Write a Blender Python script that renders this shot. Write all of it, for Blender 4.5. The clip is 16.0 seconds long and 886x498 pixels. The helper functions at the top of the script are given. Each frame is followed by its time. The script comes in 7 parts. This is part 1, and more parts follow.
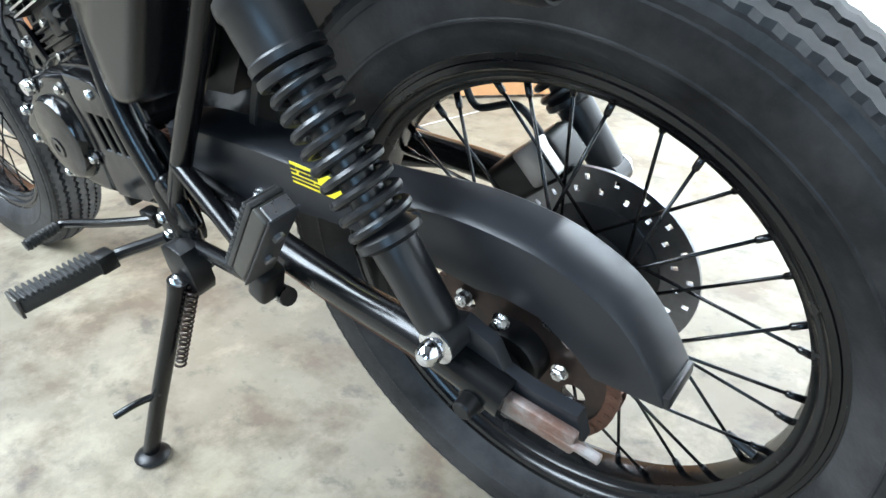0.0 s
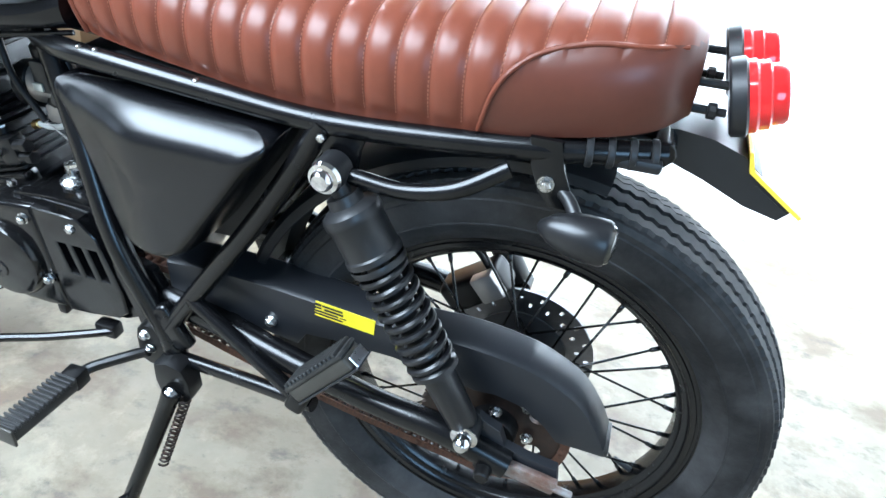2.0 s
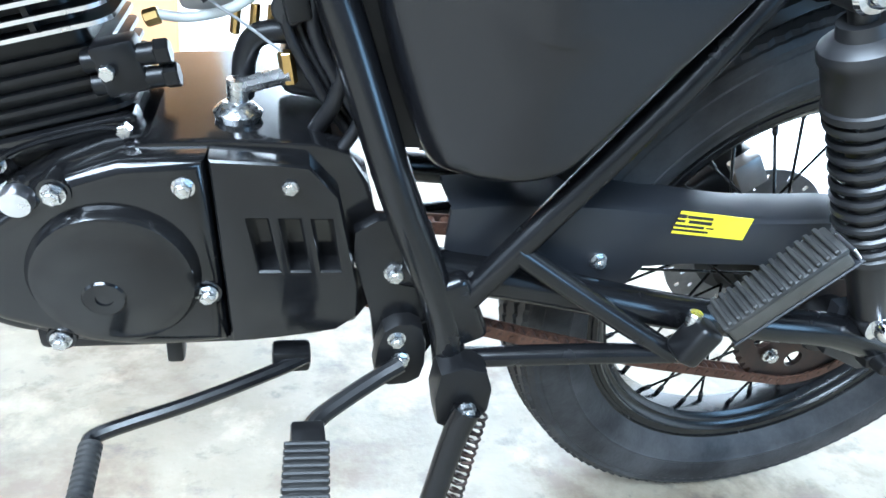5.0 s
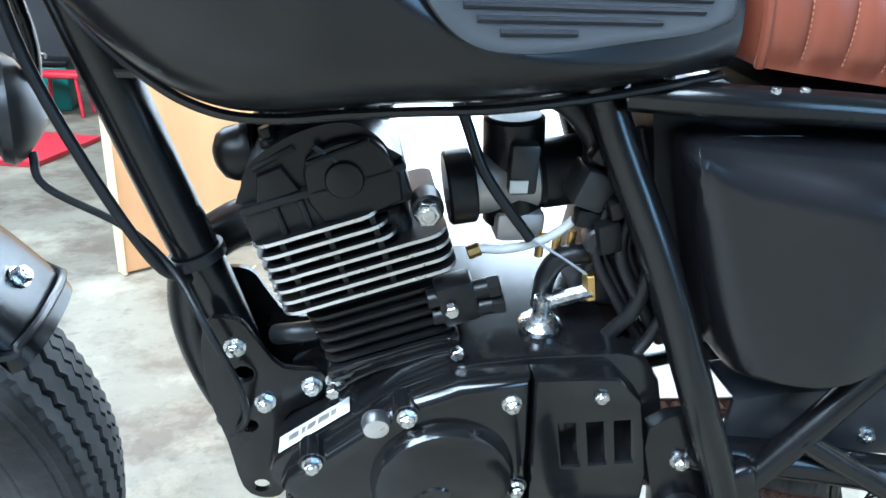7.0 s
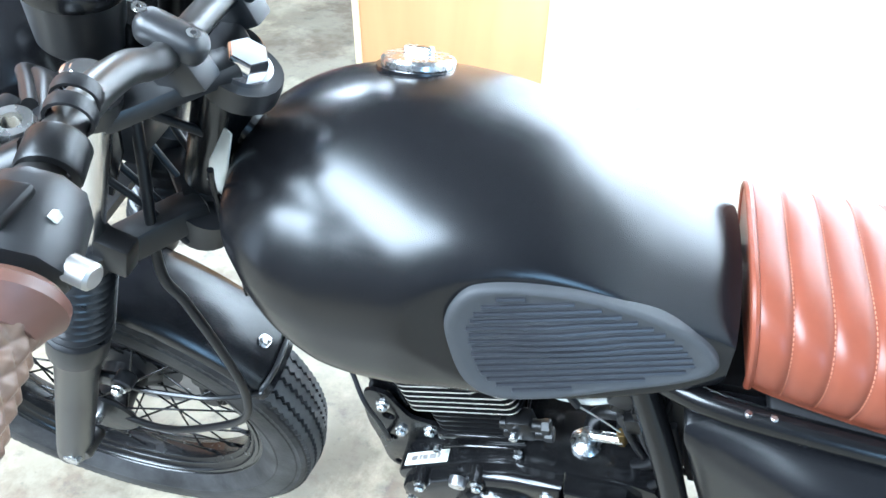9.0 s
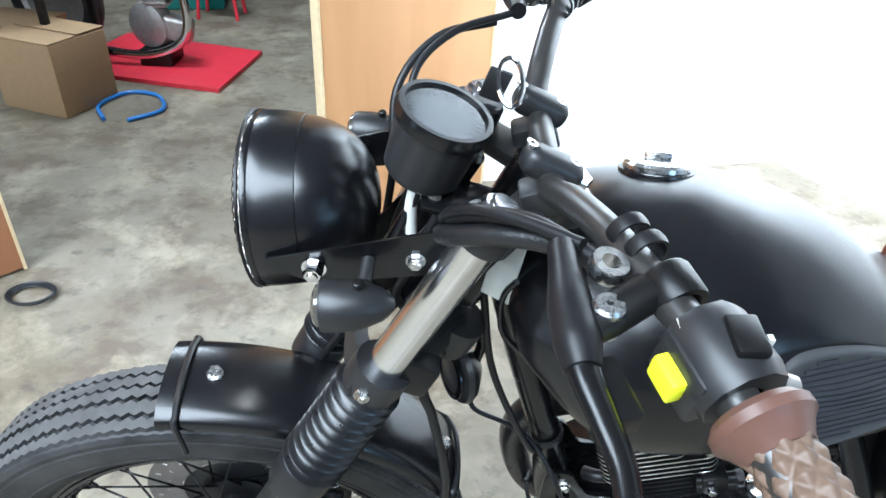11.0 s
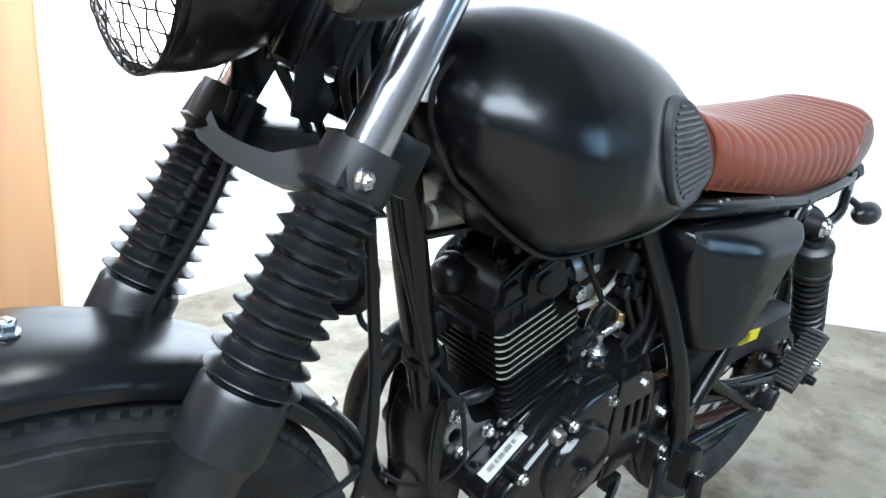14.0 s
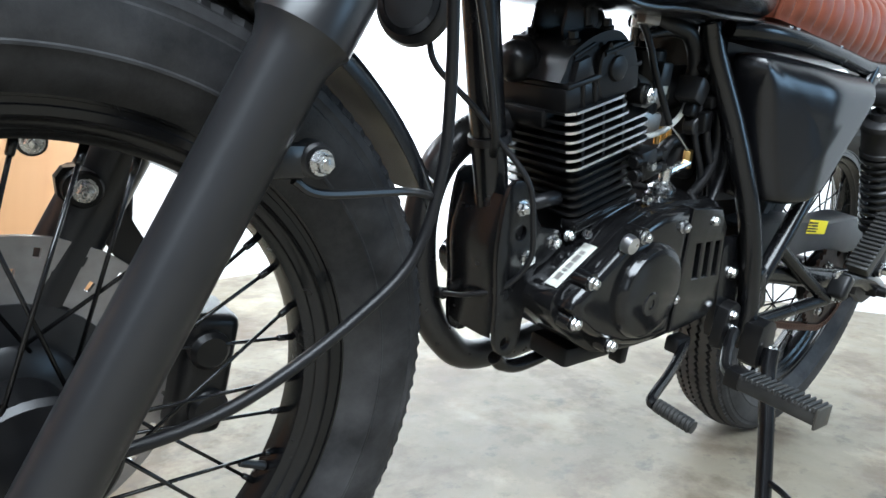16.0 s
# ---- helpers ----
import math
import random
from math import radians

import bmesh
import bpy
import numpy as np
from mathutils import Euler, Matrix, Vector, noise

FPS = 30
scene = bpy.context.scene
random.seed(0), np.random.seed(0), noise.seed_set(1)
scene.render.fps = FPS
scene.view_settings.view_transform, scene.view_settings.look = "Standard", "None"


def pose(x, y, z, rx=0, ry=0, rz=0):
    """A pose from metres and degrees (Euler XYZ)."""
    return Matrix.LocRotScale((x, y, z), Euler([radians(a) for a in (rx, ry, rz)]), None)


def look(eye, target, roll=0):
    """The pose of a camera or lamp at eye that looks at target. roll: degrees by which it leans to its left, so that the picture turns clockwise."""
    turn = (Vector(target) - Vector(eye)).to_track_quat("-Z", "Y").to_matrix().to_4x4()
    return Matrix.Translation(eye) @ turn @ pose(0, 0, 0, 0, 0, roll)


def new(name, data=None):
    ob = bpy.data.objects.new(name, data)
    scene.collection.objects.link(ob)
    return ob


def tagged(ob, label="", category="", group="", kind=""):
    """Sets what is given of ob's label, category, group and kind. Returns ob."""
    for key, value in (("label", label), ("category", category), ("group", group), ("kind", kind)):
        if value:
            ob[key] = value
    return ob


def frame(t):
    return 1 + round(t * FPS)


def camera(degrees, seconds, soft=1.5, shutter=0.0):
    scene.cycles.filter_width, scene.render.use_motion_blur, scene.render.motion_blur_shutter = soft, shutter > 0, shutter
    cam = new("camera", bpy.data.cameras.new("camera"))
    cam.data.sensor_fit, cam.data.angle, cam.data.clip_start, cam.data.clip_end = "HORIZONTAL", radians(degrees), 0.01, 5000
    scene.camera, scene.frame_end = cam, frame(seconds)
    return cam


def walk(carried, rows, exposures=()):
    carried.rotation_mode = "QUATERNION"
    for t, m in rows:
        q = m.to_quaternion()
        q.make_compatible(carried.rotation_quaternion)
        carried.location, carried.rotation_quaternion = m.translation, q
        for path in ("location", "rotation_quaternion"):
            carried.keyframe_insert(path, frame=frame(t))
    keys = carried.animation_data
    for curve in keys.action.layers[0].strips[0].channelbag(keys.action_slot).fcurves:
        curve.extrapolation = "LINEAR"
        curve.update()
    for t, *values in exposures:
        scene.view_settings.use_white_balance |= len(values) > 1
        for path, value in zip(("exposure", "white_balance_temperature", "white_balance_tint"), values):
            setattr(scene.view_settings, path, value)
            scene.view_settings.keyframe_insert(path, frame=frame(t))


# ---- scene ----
cam = camera(66.53, 16.0)
PATH = [
    (0.0, 0.2405, -0.4765, 0.6627, 61.485, 1.050, 37.936),
    (0.5, 0.2338, -0.5148, 0.5744, 63.146, -1.823, 31.098),
    (1.0, 0.1804, -0.6031, 0.6260, 62.709, -5.636, 26.096),
    (1.5, 0.1191, -0.6885, 0.7855, 61.846, -6.996, 21.989),
    (2.0, 0.0577, -0.7186, 0.8767, 62.193, -7.246, 17.033),
    (2.5, -0.0398, -0.6794, 0.8883, 61.253, -5.138, 13.432),
    (3.0, -0.1282, -0.6757, 0.8614, 58.428, -6.845, 11.067),
    (3.5, -0.2752, -0.7009, 0.8725, 58.903, -9.152, 5.230),
    (3.7, -0.3299, -0.6906, 0.8540, 59.009, -8.857, 2.454),
    (5.8, -0.6823, -0.5442, 0.5617, 69.557, -6.693, -16.335),
    (6.0, -0.7143, -0.5430, 0.5696, 70.294, -6.584, -15.496),
    (6.5, -0.7615, -0.5492, 0.6274, 71.023, -4.429, -11.308),
    (7.0, -0.7478, -0.5532, 0.7377, 69.767, -2.673, -7.862),
    (7.5, -0.6814, -0.5636, 0.8269, 67.460, -0.903, -3.901),
    (8.0, -0.6310, -0.5485, 0.9345, 61.675, 2.381, 2.609),
    (8.5, -0.6177, -0.5197, 1.0694, 55.243, -0.708, 10.707),
    (9.0, -0.6442, -0.5425, 1.1526, 49.887, -0.594, 14.169),
    (9.5, -0.6698, -0.5707, 1.1868, 49.426, -0.289, 17.250),
    (10.0, -0.7111, -0.5968, 1.1964, 51.937, -0.093, 17.808),
    (10.2, -0.7575, -0.6169, 1.1954, 53.057, -0.014, 16.800),
    (12.3, -1.3004, -0.5591, 1.1380, 62.778, -8.778, -36.087),
    (12.5, -1.2963, -0.5435, 1.1054, 63.490, -8.620, -38.850),
    (13.0, -1.2776, -0.5102, 1.0071, 66.861, -4.235, -41.896),
    (13.5, -1.3007, -0.5138, 0.9209, 72.111, -3.894, -43.353),
    (14.0, -1.3034, -0.5291, 0.8345, 75.116, -3.228, -42.370),
    (14.5, -1.2864, -0.5105, 0.6961, 78.669, -4.848, -41.116),
    (15.0, -1.2796, -0.5134, 0.6067, 82.435, -4.507, -42.354),
    (15.5, -1.3029, -0.5208, 0.5696, 82.370, -3.799, -42.539),
    (16.0, -1.3458, -0.5374, 0.5421, 80.477, -3.091, -40.177),
]
walk(cam, [(t, pose(x, y, z, rx, ry, rz)) for t, x, y, z, rx, ry, rz in PATH],
     exposures=[(0, 0.57, 5750, 7), (2.5, 0.54, 5350, 6), (3.5, 0.78, 5250, 6), (6, 1.17, 5250, 6), (7, 0.77, 5150, 4), (8, 0.96, 5250, 5), (9.2, 1.02, 5350, 5), (10, 0.50, 5400, 5), (12.5, 0.0, 5850, 9), (14.5, -0.07, 5600, 8), (16, 0.10, 5850, 8)])

# ---- world and light ----
world = bpy.data.worlds.new("daylight")
world.use_nodes = True
scene.world = world
_wn = world.node_tree.nodes
_wl = world.node_tree.links
sky = _wn.new("ShaderNodeTexSky")
sky.sky_type = "NISHITA"
sky.sun_disc = False
sky.sun_elevation = radians(40)
sky.sun_rotation = radians(200)
_wl.new(sky.outputs[0], _wn["Background"].inputs["Color"])
_wn["Background"].inputs["Strength"].default_value = 0.05


def area_lamp(name, eye, target, sx, sy, power, color, spread=180):
    data = bpy.data.lights.new(name, "AREA")
    data.shape, data.size, data.size_y, data.energy, data.color = "RECTANGLE", sx, sy, power, color
    data.spread = radians(spread)
    ob = new(name, data)
    ob.matrix_world = look(eye, target)
    return ob


# a bluish daylit doorway behind the camera, a bright opening ahead of the machine, the ceiling lamps and a made-up fill
# spot that brightens the white walls
area_lamp("doorway_daylight", (1.75, -3.30, 1.35), (0.3, -0.4, 0.6), 1.2, 1.4, 30, (0.50, 0.76, 1.0))
area_lamp("opening_daylight", (-4.60, -1.75, 1.20), (-1.0, -0.2, 0.7), 0.8, 1.6, 6, (0.86, 0.94, 1.0))
area_lamp("ceiling_lamp", (-2.62, -2.21, 3.45), (-2.2, -1.8, 0), 3.8, 3.4, 720, (0.93, 0.98, 1.0))
area_lamp("wall_fill_spot", (-0.20, 0.75, 2.62), (0.50, 1.70, 1.35), 0.5, 0.5, 100, (0.94, 0.98, 1.0), 108)
area_lamp("ceiling_lamp", (-2.60, 2.60, 2.60), (-2.6, 2.6, 0), 1.2, 0.45, 80, (0.94, 0.98, 1.0))

# ---- materials ----


def material(name, color, rough=0.5, metal=0.0, noise_scale=30.0, var=0.15, bump=0.0, bump_scale=200.0,
             coat=0.0, rough_var=0.0, second=None, second_scale=3.0, second_amount=0.5, spec=0.5, random=0.0, depth=0.00015):
    m = bpy.data.materials.new(name)
    m.use_nodes = True
    nt = m.node_tree
    n, l = nt.nodes, nt.links
    b = n["Principled BSDF"]
    b.inputs["Metallic"].default_value = metal
    b.inputs["Coat Weight"].default_value = coat
    b.inputs["Specular IOR Level"].default_value = spec
    co = n.new("ShaderNodeTexCoord")
    t1 = n.new("ShaderNodeTexNoise")
    t1.inputs["Scale"].default_value = noise_scale
    t1.inputs["Detail"].default_value = 6
    l.new(co.outputs["Object"], t1.inputs["Vector"])
    mix = n.new("ShaderNodeMix")
    mix.data_type = "RGBA"
    mix.inputs["A"].default_value = (*[c * (1 - var) for c in color], 1)
    mix.inputs["B"].default_value = (*[min(1, c * (1 + var)) for c in color], 1)
    l.new(t1.outputs["Fac"], mix.inputs["Factor"])
    last = mix.outputs["Result"]
    if second:
        t2 = n.new("ShaderNodeTexNoise")
        t2.inputs["Scale"].default_value = second_scale
        t2.inputs["Detail"].default_value = 8
        t2.inputs["Roughness"].default_value = 0.65
        l.new(co.outputs["Object"], t2.inputs["Vector"])
        r2 = n.new("ShaderNodeValToRGB")
        r2.color_ramp.elements[0].position = 0.5 - 0.12
        r2.color_ramp.elements[1].position = 0.5 + 0.14
        l.new(t2.outputs["Fac"], r2.inputs["Fac"])
        mu = n.new("ShaderNodeMath")
        mu.operation = "MULTIPLY"
        mu.inputs[1].default_value = second_amount
        l.new(r2.outputs["Color"], mu.inputs[0])
        m2 = n.new("ShaderNodeMix")
        m2.data_type = "RGBA"
        l.new(mu.outputs[0], m2.inputs["Factor"])
        l.new(last, m2.inputs["A"])
        m2.inputs["B"].default_value = (*second, 1)
        last = m2.outputs["Result"]
    if random:
        oi = n.new("ShaderNodeObjectInfo")
        hs = n.new("ShaderNodeHueSaturation")
        mr = n.new("ShaderNodeMapRange")
        mr.inputs["To Min"].default_value = 1 - random
        mr.inputs["To Max"].default_value = 1 + random
        l.new(oi.outputs["Random"], mr.inputs["Value"])
        l.new(mr.outputs[0], hs.inputs["Value"])
        l.new(last, hs.inputs["Color"])
        last = hs.outputs["Color"]
    l.new(last, b.inputs["Base Color"])
    b.inputs["Roughness"].default_value = rough
    if rough_var:
        mr = n.new("ShaderNodeMapRange")
        mr.inputs["To Min"].default_value = max(0.02, rough - rough_var)
        mr.inputs["To Max"].default_value = min(1, rough + rough_var)
        l.new(t1.outputs["Fac"], mr.inputs["Value"])
        l.new(mr.outputs[0], b.inputs["Roughness"])
    if bump:
        t3 = n.new("ShaderNodeTexNoise")
        t3.inputs["Scale"].default_value = bump_scale
        t3.inputs["Detail"].default_value = 4
        l.new(co.outputs["Object"], t3.inputs["Vector"])
        bp = n.new("ShaderNodeBump")
        bp.inputs["Strength"].default_value = bump
        bp.inputs["Distance"].default_value = depth
        l.new(t3.outputs["Fac"], bp.inputs["Height"])
        l.new(bp.outputs["Normal"], b.inputs["Normal"])
    return m


PEGMETAL = material("worn_peg_metal", (0.07, 0.066, 0.058), 0.45, 0.5, 60, 0.35, 0.2, 300, rough_var=0.2)
CONDUIT = material("ribbed_black_conduit", (0.010, 0.010, 0.011), 0.36, 0, 90, 0.3, 0.5, 420, depth=0.001)
SATIN = material("satin_black_paint", (0.005, 0.005, 0.006), 0.26, 0, 400, 0.1, 0.012, 1500)
PLASTIC = material("black_plastic", (0.014, 0.014, 0.015), 0.40, 0, 80, 0.2, 0.06, 700, rough_var=0.06)
GLOSS = material("gloss_black_frame_paint", (0.004, 0.004, 0.0045), 0.25, 0, 40, 0.25, 0.05, 300, coat=0.08, rough_var=0.07, spec=0.4)
ENGINE = material("black_engine_paint", (0.0045, 0.0045, 0.005), 0.15, 0, 70, 0.3, 0.10, 500, rough_var=0.08, second=(0.014, 0.013, 0.012), second_scale=25, second_amount=0.25)
CAST = material("rough_black_casting", (0.0045, 0.0045, 0.005), 0.34, 0, 60, 0.4, 0.25, 350, rough_var=0.12, spec=0.3, second=(0.011, 0.010, 0.009), second_scale=18, second_amount=0.3)
GUARDM = material("dark_grey_chain_guard_paint", (0.014, 0.015, 0.018), 0.40, 0, 60, 0.15, 0.05, 600, rough_var=0.05)
RUBBER = material("tyre_rubber", (0.010, 0.010, 0.011), 0.52, 0, 45, 0.6, 0.5, 200, rough_var=0.08, second=(0.056, 0.055, 0.056), second_scale=13, second_amount=0.7, depth=0.0008, spec=0.3)
TREAD = material("dusty_tread_rubber", (0.095, 0.093, 0.092), 0.8, 0, 50, 0.25, 0.2, 220, second=(0.045, 0.043, 0.042), second_scale=14, second_amount=0.6, spec=0.2)
HOSE = material("black_rubber_hose", (0.007, 0.007, 0.008), 0.40, 0, 90, 0.3, 0.08, 400, spec=0.35)
GAITER = material("black_rubber_gaiter", (0.008, 0.008, 0.009), 0.30, 0, 60, 0.3, 0.06, 300, rough_var=0.08)
BARM = material("satin_black_bar_paint", (0.018, 0.017, 0.016), 0.36, 0, 60, 0.2, 0.04, 500, rough_var=0.05, spec=0.8)
SLIDER = material("satin_black_fork_slider", (0.011, 0.011, 0.012), 0.34, 0.0, 60, 0.15, 0.04, 700)
CHROME = material("chrome", (0.72, 0.72, 0.74), 0.08, 1, 30, 0.05)
FORKCHROME = material("hard_chromed_fork_tube", (0.78, 0.78, 0.80), 0.19, 1, 60, 0.06, 0.02, 400)
ZINC = material("zinc_plated_steel", (0.60, 0.60, 0.60), 0.27, 1, 150, 0.2, 0.1, 500, rough_var=0.1)
ALU = material("machined_aluminium", (0.70, 0.70, 0.72), 0.30, 1, 120, 0.15, 0.06, 600, rough_var=0.08)
STEEL = material("dull_brake_steel", (0.22, 0.22, 0.23), 0.38, 1, 120, 0.3, 0.1, 400, rough_var=0.1)
FDISC = material("worn_front_disc_steel", (0.36, 0.34, 0.33), 0.46, 0.8, 90, 0.3, 0.1, 400, rough_var=0.1)
DISC = material("black_disc_carrier", (0.012, 0.012, 0.013), 0.4, 0.0, 90, 0.3, 0.05, 400)
BRASS = material("brass_fitting", (0.62, 0.42, 0.16), 0.3, 1, 120, 0.2, 0.05, 400)
RUST = material("rusty_greasy_chain_steel", (0.075, 0.045, 0.035), 0.6, 0.5, 160, 0.6, 0.4, 300, rough_var=0.15, second=(0.20, 0.09, 0.05), second_scale=60, second_amount=0.6)
RUSTALU = material("rust_stained_adjuster_steel", (0.36, 0.34, 0.33), 0.5, 0.7, 140, 0.4, 0.3, 300, second=(0.20, 0.08, 0.04), second_scale=45, second_amount=0.75)
SPROCKET = material("greasy_dark_sprocket_steel", (0.030, 0.024, 0.021), 0.45, 0.6, 120, 0.5, 0.3, 300, rough_var=0.12, second=(0.09, 0.045, 0.03), second_scale=40, second_amount=0.5)
LEATHER = material("tan_brown_leather", (0.172, 0.046, 0.024), 0.37, 0, 120, 0.10, 0.0, 650, rough_var=0.0, second=(0.142, 0.038, 0.021), second_scale=16, second_amount=0.4, depth=0.0003, spec=0.38)
PANELM = material("dark_brown_panel_leather", (0.105, 0.032, 0.019), 0.34, 0, 120, 0.12, 0.05, 500, second=(0.085, 0.027, 0.017), second_scale=12, second_amount=0.5, spec=0.4)
THREAD = material("tan_stitching", (0.36, 0.15, 0.09), 0.7, 0, 300, 0.2)
GRIPM = material("brown_leather_grip", (0.135, 0.088, 0.062), 0.46, 0, 150, 0.2, 0.15, 600, rough_var=0.08, spec=0.35)
FLANGE = material("brown_rubber_grip_flange", (0.105, 0.050, 0.036), 0.40, 0, 150, 0.15, 0.05, 500)
YELLOW = material("yellow_sticker", (0.85, 0.72, 0.02), 0.4, 0, 90, 0.08)
INK = material("black_ink", (0.02, 0.02, 0.02), 0.6, 0, 90, 0.2)
SILVER = material("silver_sticker", (0.62, 0.62, 0.56), 0.35, 0.2, 90, 0.12)
REDLENS = material("red_light_lens", (0.75, 0.02, 0.02), 0.12, 0, 60, 0.2, coat=0.5)
SMOKE = material("smoked_indicator_lens", (0.06, 0.055, 0.045), 0.15, 0, 60, 0.3, coat=0.6)
PLATEY = material("yellow_plate_plastic", (0.85, 0.62, 0.05), 0.35, 0, 40, 0.05)
CLEARHOSE = material("milky_fuel_hose", (0.55, 0.55, 0.52), 0.3, 0, 60, 0.1)
PEGRUB = material("worn_peg_rubber", (0.014, 0.014, 0.014), 0.5, 0, 60, 0.4, 0.2, 300, second=(0.05, 0.047, 0.042), second_scale=30, second_amount=0.35)


def emitter(name, color, strength):
    m = bpy.data.materials.new(name)
    m.use_nodes = True
    b = m.node_tree.nodes["Principled BSDF"]
    b.inputs["Base Color"].default_value = (*color, 1)
    b.inputs["Emission Color"].default_value = (*color, 1)
    b.inputs["Emission Strength"].default_value = strength
    return m


LAMP = emitter("lit_headlight", (1.0, 0.95, 0.88), 22.0)
GAUGELIT = emitter("lit_gauge_dial", (0.10, 0.105, 0.11), 0.05)
YELLOWSW = material("yellow_switch_plastic", (0.85, 0.90, 0.02), 0.35, 0, 60, 0.05)

GLASS = bpy.data.materials.new("clear_glass")
GLASS.use_nodes = True
_g = GLASS.node_tree.nodes["Principled BSDF"]
_g.inputs["Transmission Weight"].default_value = 1
_g.inputs["Roughness"].default_value = 0.03
_g.inputs["IOR"].default_value = 1.2

CONCRETE = material("stained_concrete", (0.238, 0.212, 0.160), 0.5, 0, 22, 0.28, 0.25, 60, rough_var=0.2, second=(0.155, 0.136, 0.098), second_scale=2.4, second_amount=0.85, depth=0.002)


def stains(m):
    """Brown rubber scuffs, fine dark specks and pale worn patches over the concrete."""
    nt = m.node_tree
    n, l = nt.nodes, nt.links
    b = n["Principled BSDF"]
    last = b.inputs["Base Color"].links[0].from_socket
    co = n.new("ShaderNodeTexCoord")
    for scale, lo, hi, amount, col, stretch in ((1.6, 0.46, 0.60, 0.65, (0.140, 0.112, 0.074), 1.0), (4.2, 0.49, 0.60, 0.75, (0.100, 0.070, 0.045), 1.2), (11.0, 0.56, 0.67, 0.70, (0.072, 0.060, 0.050), 1.3), (42.0, 0.60, 0.70, 0.6, (0.085, 0.075, 0.062), 1.0), (3.6, 0.52, 0.66, 0.62, (0.40, 0.355, 0.260), 0.9)):
        mp = n.new("ShaderNodeMapping")
        mp.inputs["Scale"].default_value = (1, stretch, 1)
        mp.inputs["Location"].default_value = (scale * 1.7, scale * 0.9, 0)
        l.new(co.outputs["Object"], mp.inputs["Vector"])
        t = n.new("ShaderNodeTexNoise")
        t.inputs["Scale"].default_value = scale
        t.inputs["Detail"].default_value = 9
        t.inputs["Roughness"].default_value = 0.68
        t.inputs["Distortion"].default_value = 0.12
        l.new(mp.outputs[0], t.inputs["Vector"])
        r = n.new("ShaderNodeMapRange")
        r.inputs["From Min"].default_value = lo
        r.inputs["From Max"].default_value = hi
        r.inputs["To Max"].default_value = amount
        l.new(t.outputs["Fac"], r.inputs["Value"])
        x = n.new("ShaderNodeMix")
        x.data_type = "RGBA"
        l.new(r.outputs[0], x.inputs["Factor"])
        l.new(last, x.inputs["A"])
        x.inputs["B"].default_value = (*col, 1)
        last = x.outputs["Result"]
    l.new(last, b.inputs["Base Color"])


stains(CONCRETE)
WALLW = material("white_painted_wall", (0.80, 0.80, 0.79), 0.6, 0, 3, 0.04, 0.1, 90)
# added ceiling, out of view; its dark grey keeps reflections on the tank down
CEIL = material("unseen_grey_ceiling", (0.16, 0.16, 0.165), 0.7, 0, 3, 0.05, 0.1, 90)


UNSEEN_WALL = material("unseen_dark_wall", (0.09, 0.09, 0.095), 0.8, 0, 4, 0.2, 0.2, 60, second=(0.05, 0.05, 0.055), second_scale=2, second_amount=0.6)


def wood(name, a, b, scale):
    m = material(name, a, 0.55, 0, 30, 0.12, 0.08, 200)
    nt = m.node_tree
    n, l = nt.nodes, nt.links
    co = n.new("ShaderNodeTexCoord")
    mp = n.new("ShaderNodeMapping")
    mp.inputs["Scale"].default_value = (scale, scale, scale * 0.12)
    l.new(co.outputs["Object"], mp.inputs["Vector"])
    w = n.new("ShaderNodeTexNoise")
    w.inputs["Scale"].default_value = 1.6
    w.inputs["Detail"].default_value = 5
    w.inputs["Distortion"].default_value = 1.3
    l.new(mp.outputs[0], w.inputs["Vector"])
    r = n.new("ShaderNodeValToRGB")
    r.color_ramp.elements[0].color = (*a, 1)
    r.color_ramp.elements[1].color = (*b, 1)
    r.color_ramp.elements[0].position = 0.35
    r.color_ramp.elements[1].position = 0.65
    l.new(w.outputs["Fac"], r.inputs["Fac"])
    l.new(r.outputs["Color"], n["Principled BSDF"].inputs["Base Color"])
    return m


PLY = wood("varnished_plywood", (0.54, 0.285, 0.125), (0.59, 0.325, 0.15), 3.5)
PLYDARK = wood("red_brown_plywood", (0.34, 0.15, 0.068), (0.41, 0.19, 0.09), 6)
PALEEDGE = material("pale_raw_timber_edge", (0.72, 0.58, 0.36), 0.6, 0, 60, 0.15, 0.1, 150)
REDP = material("red_painted_steel", (0.60, 0.03, 0.05), 0.4, 0, 30, 0.15)
GREENP = material("teal_painted_tin", (0.02, 0.20, 0.18), 0.45, 0, 30, 0.15)
CARD = material("brown_cardboard", (0.36, 0.24, 0.13), 0.8, 0, 40, 0.12, 0.1, 120)
GREYM = material("dirty_alloy", (0.42, 0.40, 0.38), 0.45, 0.8, 40, 0.35, 0.2, 120)
BLUEP = material("blue_plastic", (0.03, 0.16, 0.45), 0.35, 0, 40, 0.1)

# ---- mesh helpers ----


def finish(name, bm, mat, parent=None, label="", angle=35, matrix=None):
    me = bpy.data.meshes.new(name)
    bmesh.ops.recalc_face_normals(bm, faces=bm.faces[:])
    bm.to_mesh(me)
    bm.free()
    for m in (mat if isinstance(mat, (list, tuple)) else [mat]):
        me.materials.append(m)
    me.polygons.foreach_set("use_smooth", [True] * len(me.polygons))
    me.set_sharp_from_angle(angle=radians(angle))
    return place(name, me, parent, label, matrix)


def place(name, me, parent=None, label="", matrix=None):
    ob = new(name, me)
    if matrix is not None:
        ob.matrix_basis = matrix
    if parent is not None:
        ob.parent = parent
    if label:
        ob["label"] = label
    return ob


part = finish


